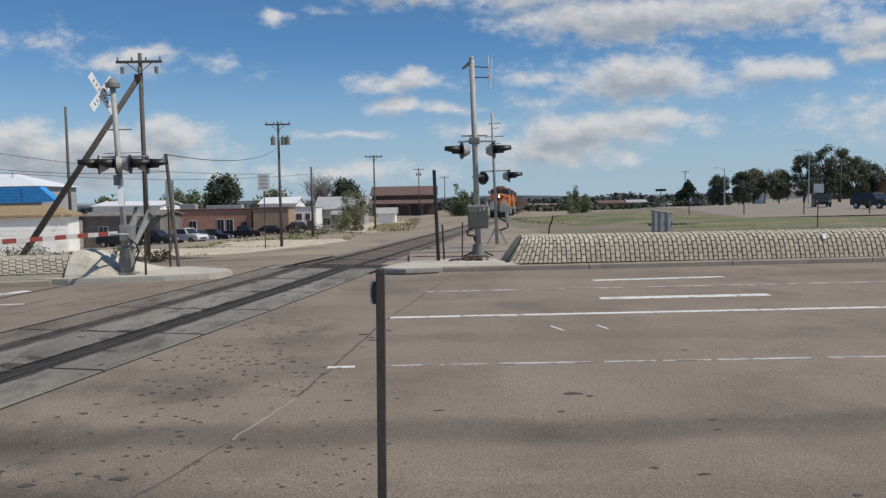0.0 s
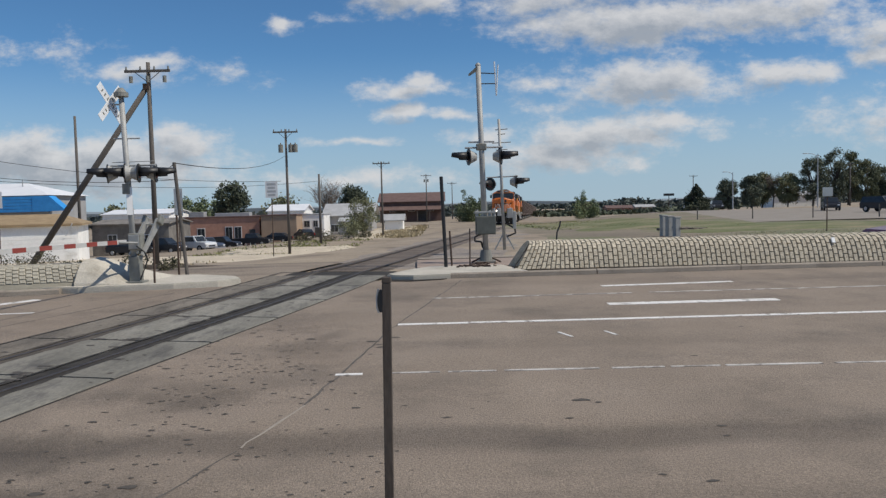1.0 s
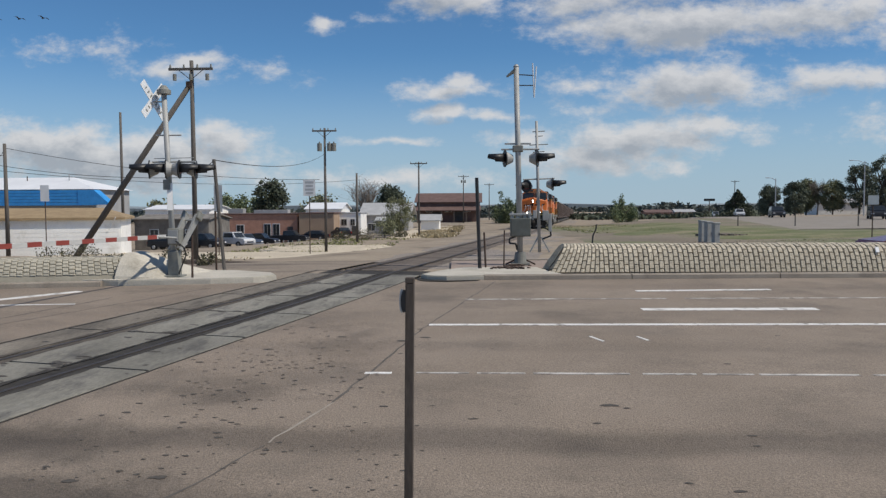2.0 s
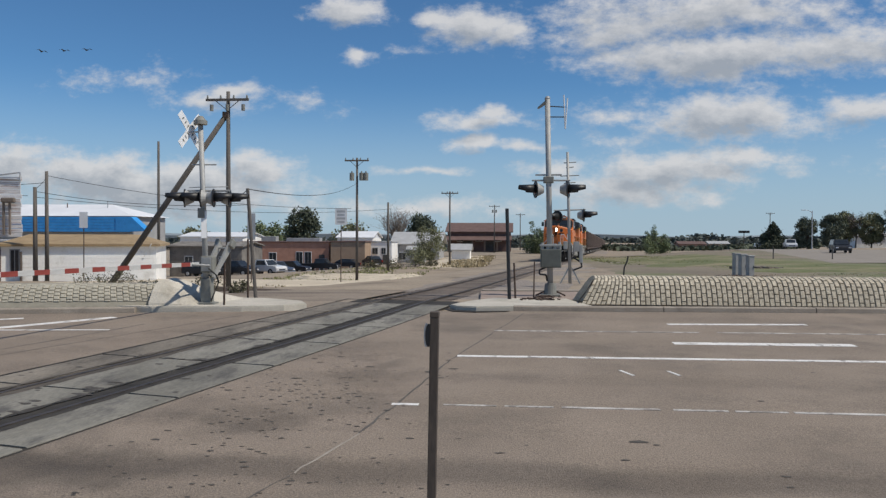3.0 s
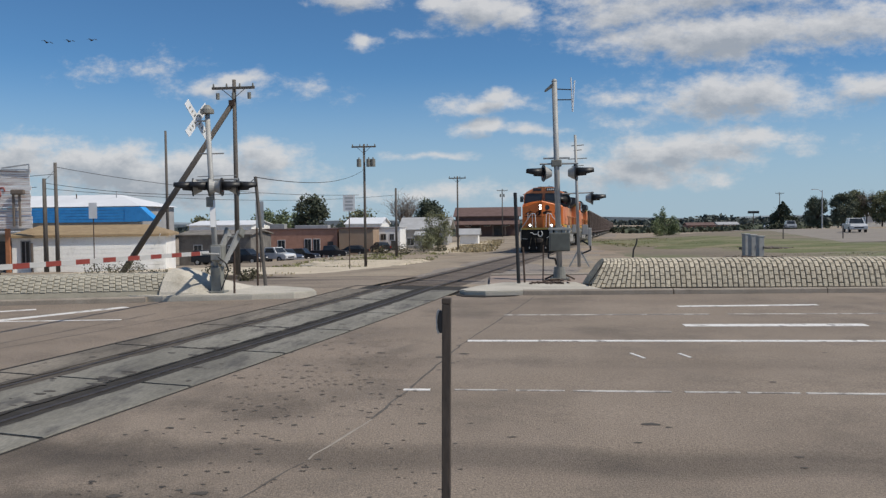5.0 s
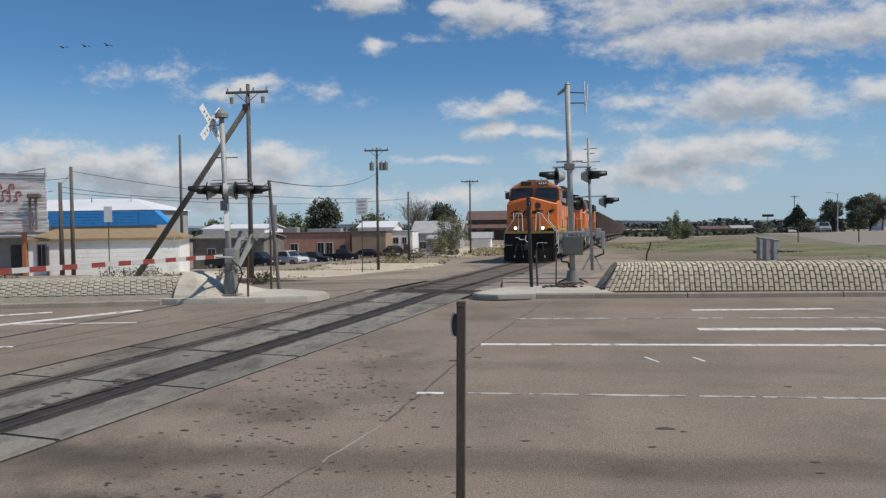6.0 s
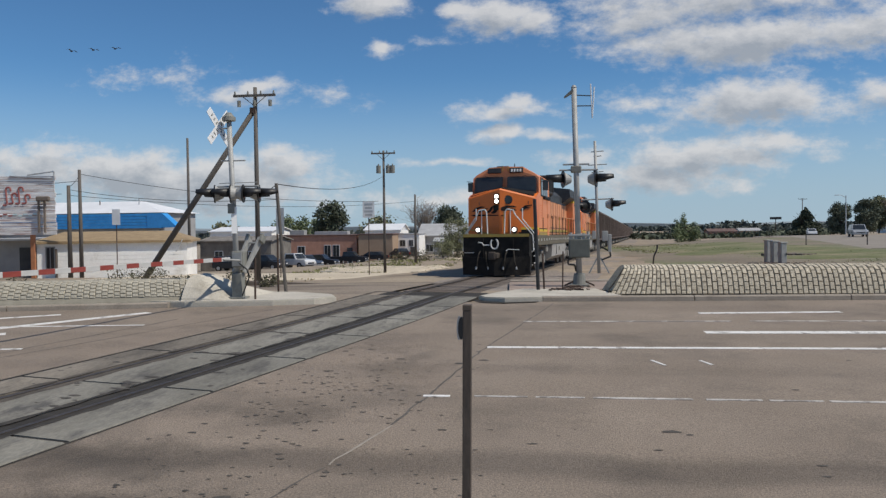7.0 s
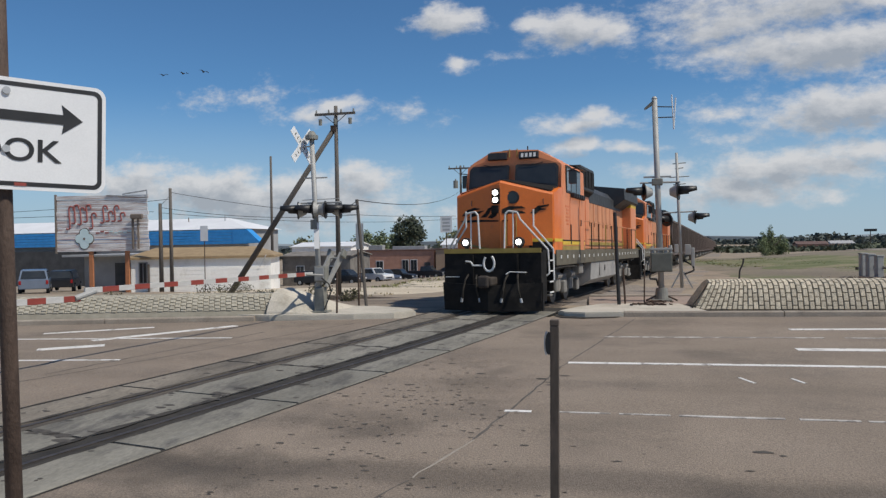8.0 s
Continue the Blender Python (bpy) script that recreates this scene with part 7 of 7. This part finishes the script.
    for s in (-1, 1):
        def pane(x0, x1, z0, z1, cut, lift, thick=0.03):
            pts = [(x0, z0 + 0.12), (x1, z0), (x1, z1 - cut), (x1 - cut, z1), (x0 + 0.04, z1), (x0, z1 - 0.04)]
            return loft([[(s * x, front_y(x, z) + lift, z) for x, z in pts], [(s * x, front_y(x, z) + lift - thick, z) for x, z in pts]])
        win = part("windscreen_frame", pane(0.10, 1.42, 3.72, 4.46, 0.10, 0.012), M["black"], cab, "black rubber window frame")
        part("windscreen", pane(0.16, 1.36, 3.80, 4.40, 0.10, 0.022), M["window"], win, "dark windscreen pane")
        part("wiper", bar([(s * 0.95, front_y(0.95, 4.48) + 0.05, 4.50), (s * 0.70, front_y(0.7, 4.45) + 0.06, 4.44), (s * 0.25, front_y(0.25, 4.4) + 0.05, 4.42)], 0.010), M["black"], win)
        nb = part("number_board", box((s * 0.50, front_y(0.5, 4.72) + 0.04, 4.74), (0.62, 0.10, 0.23), rx=14, bevel=0.02), M["black"], cab, "black number board")
        if s < 0:
            for k in range(4):
                part("digit_bar", box((s * 0.50 - 0.195 + k * 0.13, front_y(0.5, 4.72) + 0.095, 4.74), (0.075, 0.012, 0.13), rx=14), M["handrail"], nb, "pale digit bar")
        part("roof_grab", bar([(s * 0.12, 8.30, 4.90), (s * 0.12, 8.42, 4.96), (s * 0.12, 8.46, 4.70)], 0.014), M["yellow_dull"], cab)
        for y0, w, z0 in ((7.55, 0.52, 4.02), (6.80, 0.72, 4.00), (6.0, 0.62, 4.00)):
            sw = part("side_window_frame", box((s * 1.518, y0, z0), (0.04, w + 0.12, 0.86), bevel=0.012), M["black"], cab, "black window frame")
            part("side_window", box((s * 1.534, y0, z0), (0.02, w, 0.72)), M["side_glass" if y0 > 7 else "window"], sw, "dark side window")
        part("sun_visor", box((s * 1.62, 6.4, 4.47), (0.24, 1.7, 0.03), ry=s * 14), M["black"], cab, "black side visor")
        for k in range(6):
            part("arm_rest", box((s * 1.60, 7.2 - k * 0.34, 3.54), (0.14, 0.12, 0.16), bevel=0.03), M["black"], cab)
        part("mirror", box((s * 1.74, 7.90, 4.05), (0.26, 0.05, 0.42), bevel=0.03), M["window"], cab, "small dark wind deflector")
        part("mirror_arm", bar([(s * 1.52, 7.92, 4.22), (s * 1.74, 7.92, 4.30), (s * 1.92, 7.92, 4.32)], 0.016), M["black"], cab)
        dr = part("cab_door", box((s * 1.525, 5.42, 2.82), (0.03, 0.66, 2.1), bevel=0.012), M["orange_side"], cab, "orange cab door")
        part("door_latch", box((s * 1.55, 5.68, 2.7), (0.03, 0.05, 0.2)), M["black"], dr)
        part("door_seam", box((s * 1.526, 7.35, 2.80), (0.008, 0.025, 1.3)), M["orange"], cab)
        part("vent_slot", box((s * 1.530, 7.25, 2.30), (0.02, 0.14, 0.62), bevel=0.005), M["loco_black"], cab, "dark upright slot")
        for k in range(6):
            part("side_lettering_bar", box((s * 1.526, 7.75 - 0.05 * (k % 2), 3.16 - 0.11 * k), (0.008, 0.55 - 0.12 * (k % 3), 0.045)), M["orange"], cab, "faint lettering bar")
        part("cab_stripe", box((s * 1.528, 6.72, 2.02), (0.012, 3.55, 0.11)), M["yellow"], cab, "yellow stripe")
        part("cab_stripe", box((s * 1.527, 6.72, 1.86), (0.012, 3.55, 0.15)), M["yellow_dull"], cab, "grimy yellow stripe")
        part("dark_pinstripe", box((s * 1.529, 6.72, 2.10), (0.010, 3.55, 0.04)), M["loco_black"], cab)
        dl = part("ditch_light", tube((s * 0.78, 10.40, 1.95), (s * 0.78, 10.60, 1.95), 0.13, 0.14, seg=18), M["black"], t, "ditch light housing")
        part("ditch_lamp", tube((s * 0.78, 10.60, 1.95), (s * 0.78, 10.64, 1.95), 0.075, seg=18), M["headlamp"], dl, "lit ditch lamp")
        part("ditch_bracket", box((s * 0.78, 10.48, 1.78), (0.10, 0.12, 0.16)), M["black"], dl)
        # handrails of the front platform and the step wells
        part("handrail", bar([(s * 0.36, 10.58, 1.72), (s * 0.40, 10.60, 2.72), (s * 0.48, 10.60, 2.82), (s * 0.74, 10.58, 2.78), (s * 0.82, 10.55, 2.58), (s * 1.50, 10.12, 1.72), (s * 1.53, 10.14, 1.05), (s * 1.42, 10.16, 0.98)], 0.026), M["handrail"], t, "pale front handrail")
        part("handrail", bar([(s * 1.02, 9.85, 2.88), (s * 1.02, 9.85, 2.40), (s * 1.54, 9.66, 1.74), (s * 1.56, 9.68, 0.85)], 0.026), M["handrail"], t, "pale step handrail")
        part("handrail_post", bar([(s * 0.62, 10.58, 1.72), (s * 0.62, 10.58, 2.80)], 0.020), M["handrail"], t, "pale handrail post")
        # long walkway rail
        part("walkway_rail", bar([(s * 1.47, 4.8, 2.70), (s * 1.47, -9.9, 2.70)], 0.018), M["orange_grimy"], t, "grimy walkway rail")
        for k in range(10):
            part("rail_post", bar([(s * 1.47, 4.7 - k * 1.60, 1.70), (s * 1.47, 4.7 - k * 1.60, 2.70)], 0.022), M["loco_black"] if k % 3 else M["yellow_dull"], t, "walkway rail post")
    # roof furniture
    part("air_unit", box((0, 6.2, 4.98), (1.1, 1.1, 0.16), bevel=0.05), M["loco_roof"], cab, "rooftop air unit")
    part("antenna", tube((-0.35, 8.0, 4.90), (-0.35, 8.0, 5.08), 0.02), M["wire"], cab)
    part("antenna", box((0.25, 7.9, 4.97), (0.5, 0.05, 0.05)), M["wire"], cab)
    # hood with doors, blower housing, radiator
    hood = part("hood", box((0, -1.9, 2.85), (2.0, 13.6, 2.3), bevel=0.06), M["orange_grimy"], t, "grimy orange engine hood")
    part("hood_roof", loft([[(-1.0, y, 4.0), (1.0, y, 4.0), (0.74, y, 4.28), (-0.74, y, 4.28)] for y in (-8.4, 4.9)]), M["loco_roof"], hood, "dark hood roof")
    part("blower_housing", box((0, 3.6, 2.80), (2.5, 2.5, 2.2), bevel=0.06), M["orange_side"], hood, "orange equipment housing")
    part("brake_grid", box((0, 3.55, 4.22), (2.9, 2.5, 0.86), bevel=0.06), M["loco_roof"], hood, "dark boxed roof grid")
    for s in (-1, 1):
        for k in range(4):
            part("louvre", box((s * 1.455, 4.5 - k * 0.62, 4.22), (0.03, 0.5, 0.62)), M["loco_black"], hood, "dark louvre")
        part("grid_fairing", loft([[(s * 1.05, y, 3.45), (s * 1.42, y, 3.82), (s * 1.0, y, 3.82)] for y in (2.3, 4.8)]), M["loco_black"], hood, "black sloping fairing")
        for k in range(9):
            hd = part("hood_door", box((s * 1.012, 1.7 - k * 1.05, 2.72), (0.035, 0.92, 1.7), bevel=0.01), M["orange_grimy"], hood)
            part("door_handle", box((s * 1.04, 1.7 - k * 1.05 + 0.38, 2.72), (0.02, 0.03, 0.22)), M["loco_black"], hd)
        for k in range(3):
            part("housing_door", box((s * 1.262, 4.4 - k * 0.80, 2.72), (0.03, 0.68, 1.7), bevel=0.01), M["orange_side"], hood)
        part("hood_ladder", bar([(s * 1.30, 4.70, 1.75), (s * 1.30, 4.70, 3.4)], 0.03), M["loco_black"], hood)
        part("hood_stripe", box((s * 1.036, -1.9, 1.94), (0.012, 13.2, 0.13)), M["yellow_dull"], hood, "grimy yellow stripe")
        part("hood_upper", box((s * 1.012, -2.2, 3.76), (0.06, 10.4, 0.44), bevel=0.01), M["loco_roof"], hood, "sooty black upper hood side")
        part("radiator_wing", loft([[(s * 0.9, -10.2, 3.55), (s * 1.55, -10.2, 4.02), (s * 1.52, -10.2, 4.52), (0, -10.2, 4.70)], [(s * 0.9, -5.2, 3.55), (s * 1.55, -5.2, 4.02), (s * 1.52, -5.2, 4.52), (0, -5.2, 4.70)]]), M["loco_roof"], hood, "dark radiator wing")
        part("air_tank", tube((s * 1.18, -4.4, 1.0), (s * 1.18, -3.1, 1.0), 0.2, 0.2, seg=14), M["tank"], t)
        part("sand_box", box((s * 1.30, 5.0, 1.06), (0.30, 0.7, 0.34), bevel=0.04), M["truck"], t, "dusty equipment box")
        part("brake_pipe", bar([(s * 1.34, 9.2, 1.16), (s * 1.36, 7.0, 1.20), (s * 1.34, 4.4, 1.14)], 0.03), M["truck"], t)
    part("exhaust_stack", box((0, 0.4, 4.40), (0.8, 1.4, 0.34), bevel=0.05), M["loco_roof"], hood)
    bm = bmesh.new()
    for k in range(3):
        tube((-0.3 + k * 0.22, 1.6, 4.40), (-0.3 + k * 0.22, 2.2 - 0.12 * k, 4.42), 0.04, 0.09, bm, 10)
    part("horn", bm, M["loco_roof"], hood, "three-chime horn")
    part("rear_hood", box((0, -9.2, 2.7), (2.9, 1.9, 2.2), bevel=0.06), M["orange_side"], hood, "orange radiator compartment")
    part("rear_cap", box((0, -9.2, 3.86), (2.9, 1.9, 0.22), bevel=0.04), M["yellow"], hood, "yellow upper edge")
    tank = part("fuel_tank", loft([[(-1.10, y, 0.40), (1.10, y, 0.40), (1.46, y, 0.62), (1.50, y, 1.24), (-1.50, y, 1.24), (-1.46, y, 0.62)] for y in (-2.9, 3.4)]), M["tank"], t, "pale dusty fuel tank")
    for s in (-1, 1):
        part("tank_rib", box((s * 1.50, 1.6, 0.95), (0.03, 0.06, 0.5)), M["truck"], tank)
        part("filler", box((s * 1.505, 0.4, 1.0), (0.04, 0.16, 0.22), bevel=0.02), M["truck"], tank)
    for piece in (nose, cab):
        piece.location = (0, -0.19, -0.10)
    wheels = bogie(t, 6.7, (-2.0, 0.0, 2.0), 0.53) + bogie(t, -6.7, (-2.0, 0.0, 2.0), 0.53)
    return t, wheels


lead, wheels = locomotive("orange freight locomotive with black underframe and lit headlights")
WHEELS += wheels
second = copy_thing(lead, pose(0, 0, 0))
tagged(second, "orange freight locomotive with dark roof coupled behind the first")
WHEELS += [o for o in second.children if o.name.startswith("wheelset")]


def hopper():
    t = thing("coal_hopper", pose(0, 0, 0), "weathered brown steel coal hopper car in a long train", "railway car", "train")
    part("body", loft([[(-1.52, y, a), (1.52, y, a), (1.55, y, 3.95), (-1.55, y, 3.95)] for y, a in ((-7.9, 2.6), (-6.0, 1.25), (6.0, 1.25), (7.9, 2.6))]), M["hopper"], t)
    for s in (-1, 1):
        part("top_chord", box((s * 1.58, 0, 3.92), (0.14, 15.9, 0.16), bevel=0.02), M["hopper"], t)
        part("side_sill", box((s * 1.54, 0, 1.25), (0.12, 15.9, 0.24), bevel=0.02), M["hopper"], t)
        for k in range(13):
            part("rib", box((s * 1.60, -7.2 + k * 1.2, 2.6), (0.10, 0.14, 2.6), bevel=0.015), M["hopper"], t)
        for e in (-1, 1):
            part("end_post", box((s * 1.35, e * 7.85, 1.9), (0.14, 0.14, 1.5)), M["hopper"], t)
            part("ladder", bar([(s * 1.62, e * 7.5, 1.3), (s * 1.62, e * 7.5, 3.8)], 0.025), M["hopper"], t)
    part("load", loft([[(-1.45, y, 3.8), (1.45, y, 3.8), (0.7, y, 3.9 + h), (-0.7, y, 3.9 + h)] for y, h in ((-7.7, 0.0), (-5, 0.32), (0, 0.25), (5, 0.34), (7.7, 0.0))]), M["coal"], t, "heaped black coal")
    part("centre_sill", box((0, 0, 0.98), (0.5, 16.1, 0.3)), M["loco_black"], t)
    part("discharge_gate", loft([[(-1.1, y, 1.2), (1.1, y, 1.2), (0.8, y, 0.5), (-0.8, y, 0.5)] for y in (-3.5, 3.5)]), M["hopper"], t)
    bogie(t, 6.2, (-0.9, 0.9), 0.46), bogie(t, -6.2, (-0.9, 0.9), 0.46)
    return t


first_car = hopper()
CARS = [first_car] + [copy_thing(first_car, pose(0, 0, 0)) for _ in range(15)]

# ---------------------------------------------------------------- traffic on the highway, the red car, the birds
TRAFFIC = [(vehicle("pickup", "car_white", pose(0, 0, 0), "white pickup truck driving along the highway"), 233, 26.0, 0.0),
           (vehicle("suv", "car_dark", pose(0, 0, 0), "dark car driving along the highway"), 170, 21.5, 0.0),
           (vehicle("car", "car_white", pose(0, 0, 0), "white car driving along the highway"), 345, 24.5, 0.0),
           (vehicle("suv", "car_silver", pose(0, 0, 0), "silver-grey car driving along the highway"), 300, 26.0, 0.0)]
red_car = vehicle("car", "car_red", pose(0, 0, 0), "red car behind the paved bank")
BIRDS = [bird(0, 0, 0, 0) for _ in range(3)]


# ---------------------------------------------------------------- what moves
def lamp_s(t):
    """Where the leading headlight is along the track."""
    return 106.0 - 13.4 * t + 0.125 * t * t


def on_track(centre, half):
    a, b = (Vector(bed(s, 0, 0.017)) for s in (centre - half, centre + half))
    d = a - b
    yaw = math.degrees(math.atan2(d.y, d.x)) - 90
    pitch = math.degrees(math.asin(d.z / d.length))
    m = (a + b) / 2
    return pose(m.x, m.y, m.z, pitch, 0, yaw)


def motions():
    times = [i * 0.25 for i in range(33)]
    walk(lead, [(t, on_track(lamp_s(t) + 9.9, 6.7)) for t in times])
    walk(second, [(t, on_track(lamp_s(t) + 9.9 + 22.6, 6.7)) for t in times])
    for i, car in enumerate(CARS):
        walk(car, [(t, on_track(lamp_s(t) + 9.9 + 22.6 + 20.0 + 16.6 * i, 6.2)) for t in times])
    for ax in WHEELS:
        at = ax.location.copy()
        walk(ax, [(i / 30, pose(at.x, at.y, at.z, -math.degrees((lamp_s(0) - lamp_s(i / 30)) / 0.53), 0, 0)) for i in range(241)])
    for ax in [o for car in CARS[:3] for o in car.children if o.name.startswith("wheelset")]:
        at = ax.location.copy()
        walk(ax, [(i / 30, pose(at.x, at.y, at.z, -math.degrees((lamp_s(0) - lamp_s(i / 30)) / 0.46), 0, 0)) for i in range(241)])
    for ob, y0, speed, lane in TRAFFIC:
        rows = []
        for t in times:
            y = max(y0 - speed * t, 66 + 1.0 * (8 - t))
            rows.append((t, pose(highway_x(y) + lane, y, land(highway_x(y), y) + 0.06, 0, 0, 180 - 12.1)))
        walk(ob, rows)
    stop = {0.0: 21.8, 0.8: 18.2, 1.2: 16.3, 1.6: 15.6, 2.4: 15.25, 8.0: 15.2}
    walk(red_car, [(t, pose(x, 27.6, land(x, 27.6) - 0.02, 0, 0, 90)) for t, x in stop.items()])
    for i, b in enumerate(BIRDS):
        walk(b, [(t, pose(-34.78 + i * 1.75 - 0.01 * t, 55, 15.46 + 0.02 * i + 0.01 * t, 0, 8 * math.sin(3 * t + i), 60)) for t in [k * 0.5 for k in range(17)]])


motions()
